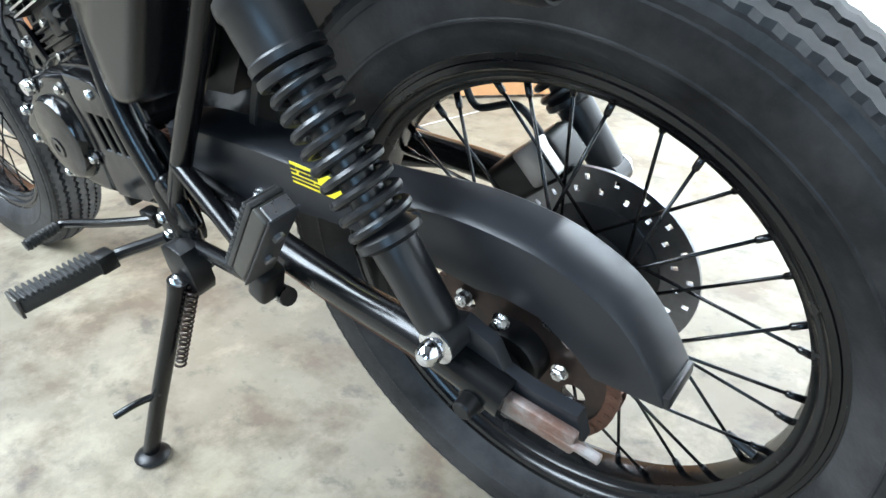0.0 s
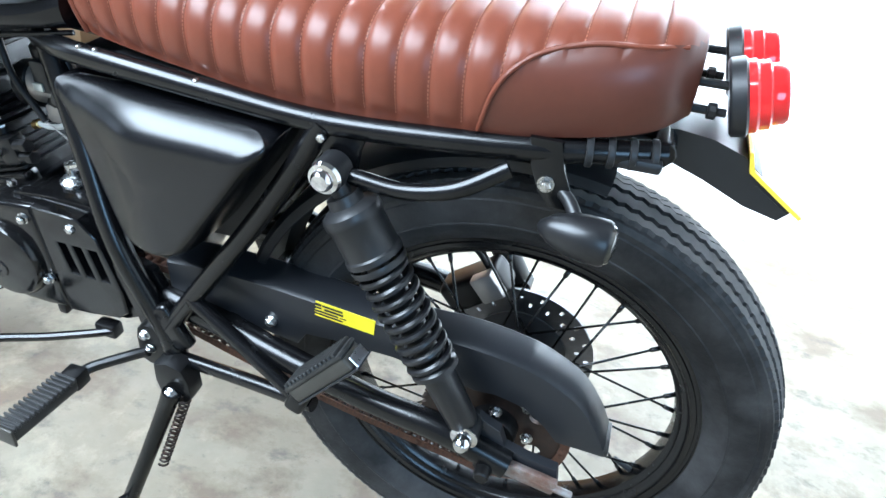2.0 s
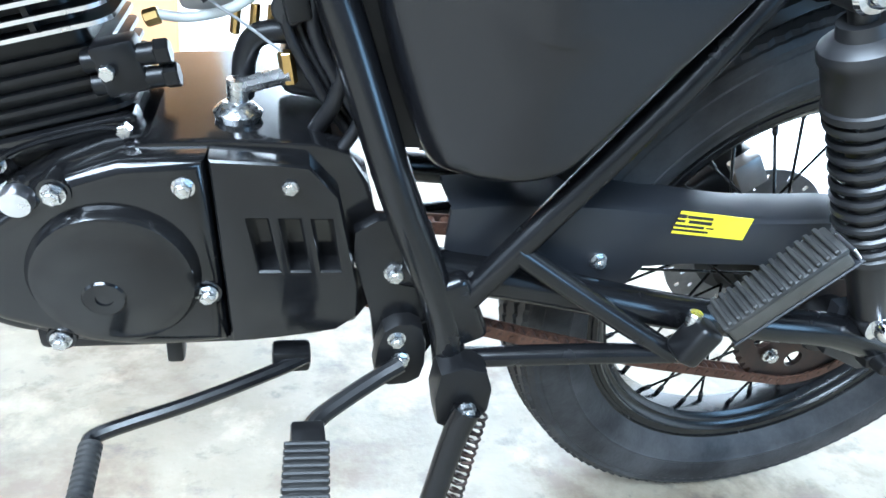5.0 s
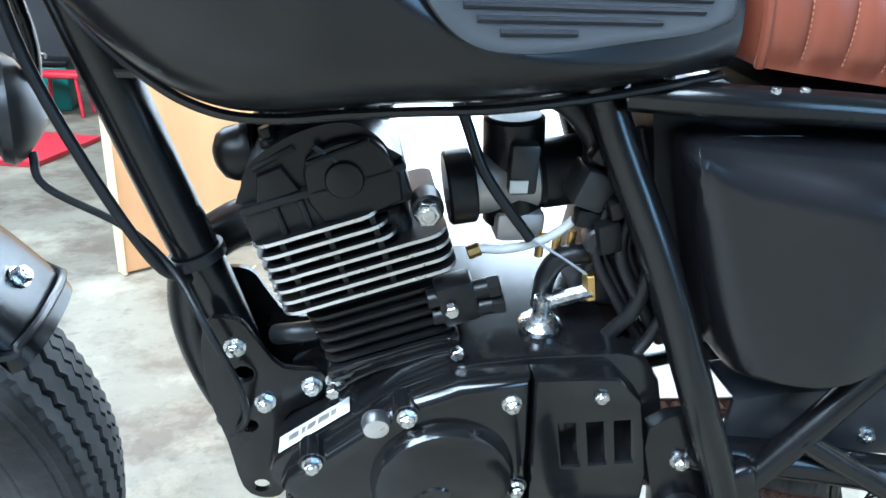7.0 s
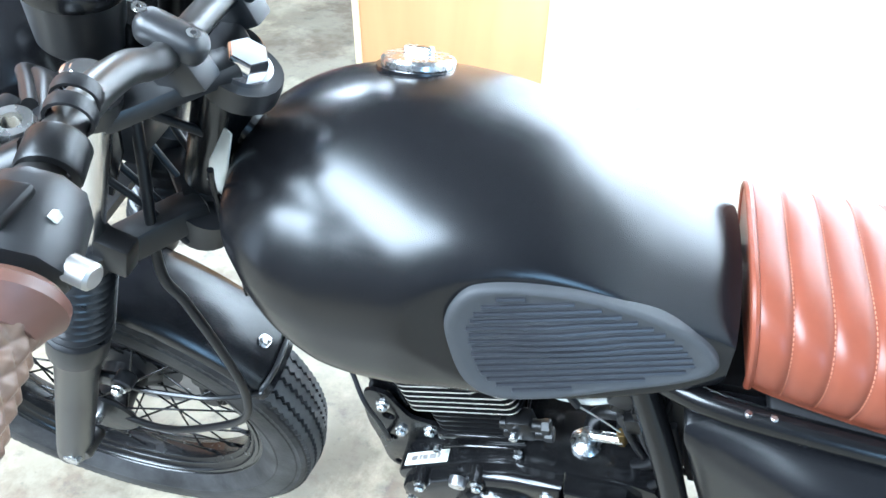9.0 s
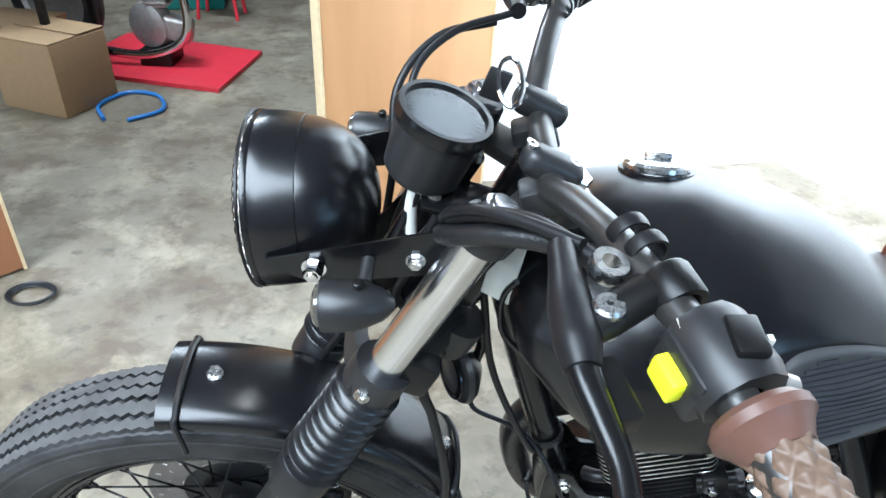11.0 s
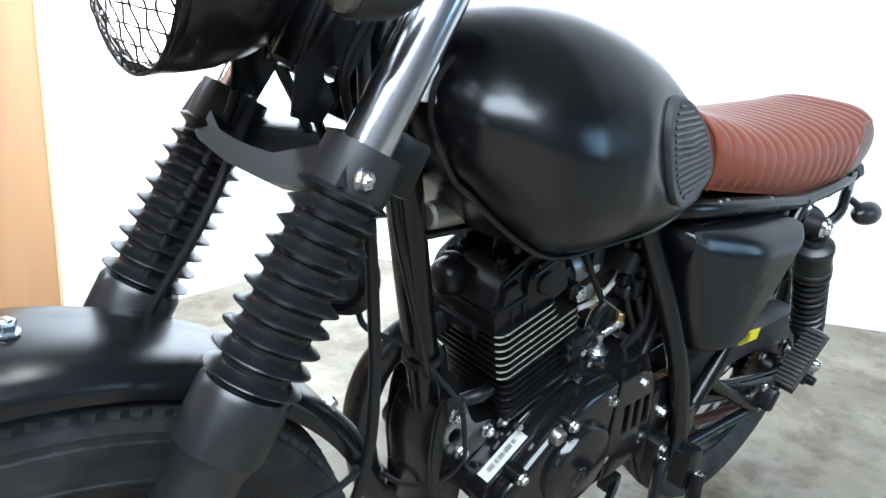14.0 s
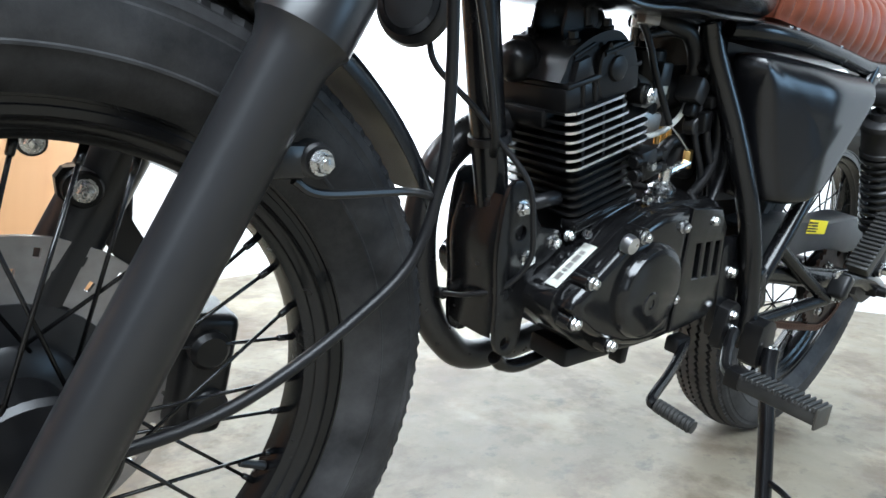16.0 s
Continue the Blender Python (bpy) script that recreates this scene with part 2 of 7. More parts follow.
def smooth_path(pts, n=6):
    """Catmull-Rom through the points."""
    p = [Vector(q) for q in pts]
    if len(p) < 3:
        return p
    p = [2 * p[0] - p[1]] + p + [2 * p[-1] - p[-2]]
    out = []
    for i in range(1, len(p) - 2):
        for k in range(n):
            t = k / n
            a, b, c, d = p[i - 1], p[i], p[i + 1], p[i + 2]
            out.append(0.5 * (2 * b + (c - a) * t + (2 * a - 5 * b + 4 * c - d) * t * t + (3 * b - a - 3 * c + d) * t ** 3))
    out.append(p[-2])
    return out


def sweep(bm, pts, radius, segs=10, n=6, cap=True, squash=1.0):
    """A round tube along a smooth path; radius may be one number or one for each given point."""
    path = smooth_path(pts, n)
    m = len(path)
    if isinstance(radius, (int, float)):
        rad = [radius] * m
    else:
        rad = [radius[min(len(radius) - 1, int(i / (m - 1) * (len(radius) - 1)))] * (1 - (i / (m - 1) * (len(radius) - 1)) % 1)
               + radius[min(len(radius) - 1, int(i / (m - 1) * (len(radius) - 1)) + 1)] * ((i / (m - 1) * (len(radius) - 1)) % 1) for i in range(m)]
    up = Vector((0, 0, 1))
    tan0 = (path[1] - path[0]).normalized()
    if abs(tan0.dot(up)) > 0.9:
        up = Vector((0, 1, 0))
    u = tan0.cross(up).normalized()
    rings = []
    for i, q in enumerate(path):
        t = (path[min(i + 1, m - 1)] - path[max(i - 1, 0)]).normalized()
        u = (u - t * u.dot(t)).normalized()
        v = t.cross(u)
        rings.append([bm.verts.new(q + (u * math.cos(a) + v * math.sin(a) * squash) * rad[i])
                      for a in (2 * math.pi * k / segs for k in range(segs))])
    for a, b in zip(rings, rings[1:]):
        for k in range(segs):
            bm.faces.new((a[k], a[(k + 1) % segs], b[(k + 1) % segs], b[k]))
    if cap:
        bm.faces.new(rings[0][::-1])
        bm.faces.new(rings[-1])
    return bm


def lathe(bm, profile, origin=(0, 0, 0), axis=(0, 1, 0), segs=32, closed=False, a0=0.0, a1=360.0, ref=None):
    """Turn a profile of (radius, height) round an axis."""
    ax = Vector(axis).normalized()
    if ref is None:
        ref = Vector((1, 0, 0)) if abs(ax.x) < 0.9 else Vector((0, 0, 1))
    u = (Vector(ref) - ax * ax.dot(Vector(ref))).normalized()
    v = ax.cross(u)
    o = Vector(origin)
    full = abs(a1 - a0 - 360) < 1e-6
    steps = segs if full else segs + 1
    rings = []
    for k in range(steps):
        a = radians(a0 + (a1 - a0) * k / segs)
        d = u * math.cos(a) + v * math.sin(a)
        rings.append([bm.verts.new(o + d * r + ax * h) for r, h in profile])
    n = len(profile)
    for k in range(segs):
        a, b = rings[k], rings[(k + 1) % steps]
        for i in range(n if closed else n - 1):
            q = (a[i], a[(i + 1) % n], b[(i + 1) % n], b[i])
            try:
                bm.faces.new(q)
            except ValueError:
                pass
    if not full and closed:
        bm.faces.new(rings[0])
        bm.faces.new(rings[-1][::-1])
    bmesh.ops.remove_doubles(bm, verts=bm.verts[:], dist=1e-6)
    return bm


def rod(bm, p0, p1, r0, r1=None, segs=16, bevel=0.0):
    """A cylinder or cone from p0 to p1, its ends bevelled."""
    p0, p1 = Vector(p0), Vector(p1)
    r1 = r0 if r1 is None else r1
    h = (p1 - p0).length
    b = min(bevel, h * 0.4, r0 * 0.6, max(r1, 1e-4) * 0.6)
    prof = [(0, 0), (r0 - b, 0), (r0, b), (r1, h - b), (r1 - b, h), (0, h)] if b else [(0, 0), (r0, 0), (r1, h), (0, h)]
    return lathe(bm, prof, p0, p1 - p0, segs)


def block(bm, center, size, rot=None, bevel=0.002, segs=2):
    geo = bmesh.ops.create_cube(bm, size=1)["verts"]
    m = Matrix.Translation(center) @ (rot.to_4x4() if rot is not None else Matrix()) @ Matrix.Diagonal((*size, 1))
    bmesh.ops.transform(bm, matrix=m, verts=geo)
    if bevel:
        es = list({e for v in geo for e in v.link_edges})
        bmesh.ops.bevel(bm, geom=es, offset=bevel, segments=segs, affect="EDGES", profile=0.5)
    return bm


def plate(bm, outline, y0, y1, holes=(), bevel=0.002, segs=2, n=0):
    """A plate in the x-z plane between y0 and y1, with holes through it."""
    edges = []
    for loop in (outline, *holes):
        if n and loop is outline:
            closed = [(*p, 0) for p in loop]
            closed = [Vector(p) for p in closed]
            closed = smooth_path([closed[-1]] + closed + [closed[0], closed[1]], n)
            closed = closed[n:-n - 1] if False else closed[n:n * (len(loop) + 1)]
            loop = [(p.x, p.y) for p in closed]
        vs = [bm.verts.new((x, y0, z)) for x, z in loop]
        edges += [bm.edges.new((a, b)) for a, b in zip(vs, vs[1:] + vs[:1])]
    fill = [f for f in bmesh.ops.triangle_fill(bm, edges=edges, use_beauty=True)["geom"] if isinstance(f, bmesh.types.BMFace)]
    ext = bmesh.ops.extrude_face_region(bm, geom=fill)["geom"]
    moved = [v for v in ext if isinstance(v, bmesh.types.BMVert)]
    for v in moved:
        v.co.y = y1
    if bevel:
        bm.normal_update()
        es = [e for e in bm.edges if len(e.link_faces) == 2 and e.calc_face_angle(0) > 0.9
              and abs(e.verts[0].co.y - e.verts[1].co.y) < 1e-6 and abs(e.verts[0].co.y - y1) < 1e-6]
        bmesh.ops.bevel(bm, geom=es, offset=bevel, segments=segs, affect="EDGES", profile=0.6)
    return bm


def circle2(cx, cz, r, n=24, start=0.0):
    return [(cx + r * math.cos(start + 2 * math.pi * k / n), cz + r * math.sin(start + 2 * math.pi * k / n)) for k in range(n)]


def interp(table, x):
    """Smooth interpolation in a table of (x, value)."""
    if x <= table[0][0]:
        return table[0][1]
    for i in range(len(table) - 1):
        (xa, va), (xb, vb) = table[i], table[i + 1]
        if x <= xb:
            h = xb - xa
            t = (x - xa) / h
            ma = (vb - table[i - 1][1]) / (xb - table[i - 1][0]) * h if i else (vb - va)
            mb = (table[i + 2][1] - va) / (table[i + 2][0] - xa) * h if i + 2 < len(table) else (vb - va)
            return (2 * t ** 3 - 3 * t ** 2 + 1) * va + (t ** 3 - 2 * t ** 2 + t) * ma + (-2 * t ** 3 + 3 * t ** 2) * vb + (t ** 3 - t ** 2) * mb
    return table[-1][1]


def B():
    return bmesh.new()


# ---- the setting ----


def wall(name, a, b, z0, z1, thick, mat, kind="structure", label="white painted garage wall"):
    """A wall on the line a-b, its thickness lying to the left of that line."""
    a, b = Vector((*a, 0)), Vector((*b, 0))
    d = (b - a).normalized()
    nrm = Vector((-d.y, d.x, 0)) * thick
    bm = B()
    q = [a, b, b + nrm, a + nrm]
    lo = [bm.verts.new((p.x, p.y, z0)) for p in q]
    hi = [bm.verts.new((p.x, p.y, z1)) for p in q]
    bm.faces.new(lo[::-1])
    bm.faces.new(hi)
    for i in range(4):
        bm.faces.new((lo[i], lo[(i + 1) % 4], hi[(i + 1) % 4], hi[i]))
    ob = finish(name, bm, mat)
    return tagged(ob, label, "wall", kind=kind)


def ground():
    bm = B()
    bmesh.ops.create_grid(bm, x_segments=60, y_segments=60, size=9)
    for v in bm.verts:
        v.co.z = 0.0015 * noise.noise(v.co * 1.2)
    bm2 = finish("floor", bm, CONCRETE)
    tagged(bm2, "worn pale concrete garage floor with brown stains", "floor", kind="structure")


ground()
CORNER = (0.40, 1.93)
LEFT_END = (-0.86, 1.64)
RIGHT_END = (2.55, -1.80)
wall("wall_back", CORNER, LEFT_END, -0.05, 3.66, -0.12, WALLW)
wall("wall_right", RIGHT_END, CORNER, -0.05, 3.66, -0.12, WALLW)
# the rest of the workshop, never looked at directly: dark walls added to enclose it
wall("wall_far", (-6.5, 6.2), (3.4, 6.2), -0.05, 3.66, 0.1, UNSEEN_WALL, label="unseen dark wall added round the workshop")
wall("wall_side", (-6.5, -4.4), (-6.5, 6.2), -0.05, 3.66, 0.1, UNSEEN_WALL, label="unseen dark wall added round the workshop")
wall("wall_front", (3.4, -4.4), (-6.5, -4.4), -0.05, 3.66, 0.1, UNSEEN_WALL, label="unseen dark wall added round the workshop")
wall("wall_end", (3.4, 6.2), (3.4, -4.4), -0.05, 3.66, 0.1, UNSEEN_WALL, label="unseen dark wall added round the workshop")
bm = B()
block(bm, (-1.55, 0.9, 3.70), (10.2, 10.9, 0.08), bevel=0)
tagged(finish("ceiling", bm, CEIL), "unseen grey ceiling added over the workshop", "ceiling", kind="structure")


def board(name, a, b, h, mat, label):
    """A tall timber leaf standing on the floor, with a pale raw edge all round."""
    a, b = Vector((*a, 0)), Vector((*b, 0))
    d = (b - a).normalized()
    nrm = Vector((-d.y, d.x, 0))
    L = (b - a).length
    m = Matrix(((d.x, nrm.x, 0, a.x), (d.y, nrm.y, 0, a.y), (0, 0, 1, 0), (0, 0, 0, 1)))
    bm = B()
    block(bm, (L / 2, 0, h / 2 + 0.004), (L - 0.012, 0.032, h - 0.012), bevel=0.002)
    ob = finish(name, bm, mat, matrix=m)
    tagged(ob, label, "door leaf")
    bm = B()
    block(bm, (0.0045, 0, h / 2 + 0.004), (0.009, 0.040, h), bevel=0.0015)
    finish("edge_strip", bm, PALEEDGE, ob, "pale raw timber edge strip")
    bm = B()
    block(bm, (L - 0.0045, 0, h / 2 + 0.004), (0.009, 0.040, h), bevel=0.0015)
    finish("edge_strip", bm, PALEEDGE, ob, "pale raw timber edge strip")
    return ob


board("timber_door_leaf", (-1.345, 1.235), (-0.835, 1.640), 2.3, PLY, "orange varnished plywood door leaf standing against the wall")
board("timber_door_leaf", (-2.85, 0.25), (-2.19, 1.00), 2.3, PLYDARK, "red-brown scuffed plywood door leaf standing open")

# ---- the motorcycle: built upright about its rear axle, then leaned onto its side stand ----
ZUP = Vector((0.022, 0.145, 0.989)).normalized()
XRT = Vector((0.989, 0, -0.022)).normalized()
YFW = ZUP.cross(XRT)
AXLE = 0.325
LEAN = Matrix(((*XRT, 0), (*YFW, 0), (*ZUP, AXLE), (0, 0, 0, 1)))
bike = new("motorcycle")
bike.matrix_world = LEAN
tagged(bike, "satin black retro motorcycle with tan seat leaning on its side stand", "motorcycle")

FX, FY, FZ = -1.276, -0.0295, 0.030   # front axle
STEER = Matrix.Translation((FX, FY, FZ)) @ Matrix.Rotation(radians(3.2), 4, Vector((0.52, 0.0, 1)).normalized())


def tyre_mesh(name):
    """A square-shouldered vintage tyre with saw-toothed circumferential ribs."""
    bm = B()
    teeth = 132
    segs = teeth * 2
    # (radius, y, zig): zig moves the point sideways from tooth to tooth
    half = [(0.236, 0.027, 0), (0.243, 0.035, 0), (0.258, 0.0455, 0), (0.2650, 0.0478, 0), (0.2662, 0.0490, 0), (0.2680, 0.0492, 0), (0.2692, 0.0486, 0), (0.278, 0.0505, 0), (0.291, 0.0504, 0), (0.2975, 0.0500, 0), (0.2990, 0.0488, 0.0007), (0.3030, 0.0484, 0.0008), (0.3050, 0.0488, 0.0004), (0.3075, 0.0478, 0),
            (0.3115, 0.0458, 0.0008), (0.3130, 0.0432, 0.0010), (0.3175, 0.0408, 0.0016), (0.3195, 0.0300, 0.0024), (0.3155, 0.0290, 0.0024),
            (0.3160, 0.0258, 0.0024), (0.3215, 0.0248, 0.0024), (0.3245, 0.0110, 0.0024), (0.3200, 0.0102, 0.0024), (0.3205, 0.0068, 0.0024), (0.3262, 0.0060, 0.0024)]
    prof = [(r, -y, s) for r, y, s in half] + [(r, y, s) for r, y, s in half[::-1]]
    rings = []
    for k in range(segs):
        a = 2 * math.pi * k / segs
        zz = 1 if k % 2 else -1
        rings.append([bm.verts.new((r * math.cos(a), y + zz * s, r * math.sin(a))) for r, y, s in prof])
    n = len(prof)
    for k in range(segs):
        a, b = rings[k], rings[(k + 1) % segs]
        for i in range(n - 1):
            f = bm.faces.new((a[i], a[i + 1], b[i + 1], b[i]))
            top = min(prof[i][0], prof[i + 1][0]) > 0.3165 and abs(prof[i][1] - prof[i + 1][1]) > 0.006
            f.material_index = 1 if top else 0
    me = bpy.data.meshes.new(name)
    bmesh.ops.recalc_face_normals(bm, faces=bm.faces[:])
    bm.to_mesh(me)
    bm.free()
    me.materials.append(RUBBER)
    me.materials.append(TREAD)
    me.polygons.foreach_set("use_smooth", [True] * len(me.polygons))
    me.set_sharp_from_angle(angle=radians(28))
    return me


TYRE = tyre_mesh("tyre")


def rim_bm():
    bm = B()
    prof = [(0.240, -0.031), (0.2425, -0.0325), (0.2425, -0.0290), (0.236, -0.0275), (0.229, -0.0265), (0.226, -0.018), (0.214, -0.010), (0.2125, 0.0),
            (0.214, 0.010), (0.226, 0.018), (0.229, 0.0265), (0.236, 0.0275), (0.2425, 0.0290), (0.2425, 0.0325), (0.240, 0.031),
            (0.2378, 0.0308), (0.2372, 0.0290), (0.2335, 0.0285), (0.2325, 0.0300), (0.2272, 0.0297), (0.2262, 0.0270), (0.2222, 0.0220), (0.2180, 0.0205), (0.2168, 0.0180), (0.2105, 0.0140), (0.2080, 0.0),
            (0.2105, -0.0140), (0.2168, -0.0180), (0.2180, -0.0205), (0.2222, -0.0220), (0.2262, -0.0270), (0.2272, -0.0297), (0.2325, -0.0300), (0.2335, -0.0285), (0.2372, -0.0290), (0.2378, -0.0308)]
    lathe(bm, prof, (0, 0, 0), (0, 1, 0), 96, closed=True)
    return bm


def spoke_mesh(name, side, lean, a_hub, r_hub, y_hub):
    """One spoke with its nipple; the rim end lies at angle 0, the hub end is turned by lean degrees."""
    bm = B()
    p1 = Vector((0.2095, side * 0.004, 0))
    b = radians(lean)
    p0 = Vector((r_hub * math.cos(b), side * y_hub, r_hub * math.sin(b)))
    d = (p1 - p0).normalized()
    sweep(bm, [p0, p1], 0.00165, 6, 1)
    q = p1 - d * 0.014
    lathe(bm, [(0, 0), (0.0026, 0), (0.0030, 0.002), (0.0030, 0.0135), (0, 0.0135)], q, d, 8)
    me = bpy.data.meshes.new(name)
    bmesh.ops.recalc_face_normals(bm, faces=bm.faces[:])
    bm.to_mesh(me)
    bm.free()
    me.materials.append(GLOSS)
    me.polygons.foreach_set("use_smooth", [True] * len(me.polygons))
    return me


def disc_mesh(bm, y, r_in, r_out, thick, rows, around=120):
    """A brake disc with drilled holes: polar cells, some of them left out."""
    radii = [r_in + (r_out - r_in) * k / rows for k in range(rows + 1)]
    keep = {}
    for i in range(rows):
        for k in range(around):
            hole = (i == rows - 2 and k % 6 == 1) or (i == rows - 4 and k % 6 == 4)
            slot = i == 0 and (k % 20) in (3, 4, 5, 6, 7, 8)
            keep[i, k] = not (hole or slot)
    vs = {}

    def vert(i, k, s):
        key = (i, k % around, s)
        if key not in vs:
            a = 2 * math.pi * k / around
            vs[key] = bm.verts.new((radii[i] * math.cos(a), y + s * thick / 2, radii[i] * math.sin(a)))
        return vs[key]

    for (i, k), on in keep.items():
        if not on:
            continue
        for s in (-1, 1):
            bm.faces.new([vert(i, k, s), vert(i + 1, k, s), vert(i + 1, k + 1, s), vert(i, k + 1, s)])
        for (i2, k2), (pa, pb) in {(i - 1, k): ((i, k), (i, k + 1)), (i + 1, k): ((i + 1, k), (i + 1, k + 1)),
                                   (i, (k - 1) % around): ((i, k), (i + 1, k)), (i, (k + 1) % around): ((i, k + 1), (i + 1, k + 1))}.items():
            if not keep.get((i2, k2), False):
                bm.faces.new([vert(*pa, -1), vert(*pb, -1), vert(*pb, 1), vert(*pa, 1)])
    return bm


def make_wheel(name, matrix, y_left, y_right, label, start):
    wheel = finish(name, rim_bm(), GLOSS, bike, label, matrix=matrix)
    ty = place("tyre", TYRE, wheel, "black rubber tyre with saw-tooth ribbed tread", Matrix.Rotation(radians(start), 4, "Y"))
    bm = B()
    lathe(bm, [(0, -y_left - 0.004), (0.020, -y_left - 0.004), (0.050, -y_left), (0.054, -y_left + 0.004), (0.050, -y_left + 0.008), (0.034, -y_left + 0.014),
               (0.031, 0), (0.034, y_right - 0.014), (0.050, y_right - 0.008), (0.054, y_right - 0.004), (0.050, y_right), (0.020, y_right + 0.004), (0, y_right + 0.004)], (0, 0, 0), (0, 1, 0), 40)
    finish("hub", bm, CAST, wheel, "black cast wheel hub")
    kinds = [spoke_mesh("spoke", -1, 34, 0, 0.050, y_left - 0.003), spoke_mesh("spoke", -1, -34, 0, 0.050, y_left - 0.007),
             spoke_mesh("spoke", 1, 34, 0, 0.050, y_right - 0.003), spoke_mesh("spoke", 1, -34, 0, 0.050, y_right - 0.007)]
    order = (0, 3, 1, 2)
    for k in range(36):
        place("spoke", kinds[order[k % 4]], wheel, "", Matrix.Rotation(radians(start + k * 10), 4, "Y"))
    bm = B()
    rod(bm, (0, 0, 0.2075), (0, 0, 0.180), 0.0042, 0.0035, 10, 0.0006)
    finish("valve_cap", bm, PLASTIC, wheel, "black rubber valve stem", matrix=Matrix.Rotation(radians(start + 115), 4, "Y"))
    return wheel


rear_wheel = make_wheel("rear_wheel", Matrix(), 0.045, 0.045, "black wire-spoked rear wheel", 4)
front_wheel = make_wheel("front_wheel", STEER, 0.045, 0.040, "black wire-spoked front wheel", 1)
bm = B()
disc_mesh(bm, 0.066, 0.058, 0.103, 0.004, 7)
finish("brake_disc", bm, STEEL, rear_wheel, "drilled steel rear brake disc")
bm = B()
lathe(bm, [(0.030, 0.050), (0.066, 0.062), (0.066, 0.064), (0.030, 0.064)], (0, 0, 0), (0, 1, 0), 36, closed=True)
finish("disc_carrier", bm, DISC, rear_wheel)
bm = B()
disc_mesh(bm, 0.052, 0.074, 0.130, 0.004, 7, 144)
finish("brake_disc", bm, FDISC, front_wheel, "drilled steel front brake disc")
bm = B()
lathe(bm, [(0.030, 0.044), (0.080, 0.048), (0.080, 0.050), (0.030, 0.052)], (0, 0, 0), (0, 1, 0), 36, closed=True)
finish("disc_carrier", bm, DISC, front_wheel)

# ---- fasteners ----


def bolt_mesh(name, r, h, mat, washer=True, dome=True):
    """A hexagon bolt head whose outer face looks along -y."""
    bm = B()
    if washer:
        lathe(bm, [(0, 0), (r * 1.26, 0), (r * 1.26, -h * 0.18), (0, -h * 0.18)], (0, 0, 0), (0, 1, 0), 20)
    lathe(bm, [(0, 0), (r, 0), (r, -h * 0.82), (r * 0.86, -h), (0, -h)], (0, 0, 0), (0, 1, 0), 6)
    if dome:
        lathe(bm, [(0, -h * 0.98), (r * 0.62, -h * 0.98), (r * 0.5, -h * 1.12), (0, -h * 1.18)], (0, 0, 0), (0, 1, 0), 12)
    me = bpy.data.meshes.new(name)
    bmesh.ops.recalc_face_normals(bm, faces=bm.faces[:])
    bm.to_mesh(me)
    bm.free()
    me.materials.append(mat)
    return me


BOLT_L = bolt_mesh("large_bolt", 0.0070, 0.008, ZINC)
BOLT_M = bolt_mesh("bolt", 0.0062, 0.007, ZINC)
BOLT_S = bolt_mesh("small_bolt", 0.0045, 0.006, ZINC, washer=False)
BOLT_X = bolt_mesh("acorn_bolt", 0.0078, 0.012, CHROME)


def bolt(me, x, y, z, parent=None, rot=None, turn=0):
    m = Matrix.Translation((x, y, z)) @ (rot if rot is not None else Matrix()) @ Matrix.Rotation(radians(turn), 4, "Y")
    return place("bolt", me, bike if parent is None else parent, "", m)


# ---- fuel tank ----
T_BOT = [(-0.938, 0.522), (-0.922, 0.474), (-0.897, 0.444), (-0.866, 0.412), (-0.832, 0.387), (-0.805, 0.377), (-0.774, 0.3755), (-0.743, 0.379), (-0.703, 0.382), (-0.654, 0.384), (-0.601, 0.389), (-0.553, 0.395), (-0.495, 0.402)]
T_TOP = [(-0.938, 0.526), (-0.922, 0.552), (-0.897, 0.571), (-0.866, 0.585), (-0.832, 0.595), (-0.805, 0.600), (-0.774, 0.602), (-0.743, 0.600), (-0.703, 0.593), (-0.654, 0.578), (-0.601, 0.551), (-0.553, 0.518), (-0.495, 0.486)]
T_WID = [(-0.938, 0.022), (-0.922, 0.084), (-0.897, 0.117), (-0.866, 0.141), (-0.832, 0.1525), (-0.805, 0.1545), (-0.774, 0.1545), (-0.743, 0.1540), (-0.703, 0.152), (-0.654, 0.146), (-0.601, 0.133), (-0.553, 0.117), (-0.495, 0.092)]
TANK_Y = 0.003
TANK_F, TANK_R = -0.938, -0.495


def tank_shape(x):
    """Bottom, top, half width, height of the widest line, and how square the section is above and below it."""
    u = (x - TANK_F) / (TANK_R - TANK_F)
    b, t, w = interp(T_BOT, x), interp(T_TOP, x), interp(T_WID, x)
    return b, t, w, b + (0.476 - 0.041 * u) * (t - b), 1.78 + 0.27 * u, 2.7 + 2.2 * u


def tank_half(x, z):
    b, t, w, c, eu, el = tank_shape(x)
    q, e = (min(1, (z - c) / max(1e-5, t - c)), eu) if z >= c else (min(1, (c - z) / max(1e-5, c - b)), el)
    return w * max(0.0, 1 - q ** e) ** (1 / e)


# the shallow knee recess pressed into each flank
RECESS = [(-0.742, 0.470), (-0.738, 0.512), (-0.722, 0.538), (-0.695, 0.551), (-0.655, 0.552), (-0.610, 0.541), (-0.565, 0.520), (-0.525, 0.493), (-0.480, 0.455), (-0.480, 0.380), (-0.560, 0.370), (-0.660, 0.365), (-0.715, 0.385), (-0.735, 0.425)]


def smooth_loop(loop, n):
    p = [Vector((a, 0, b)) for a, b in loop]
    q = smooth_path([p[-1]] + p + [p[0], p[1]], n)
    return [(v.x, v.z) for v in q[n:n * (len(loop) + 1)]]


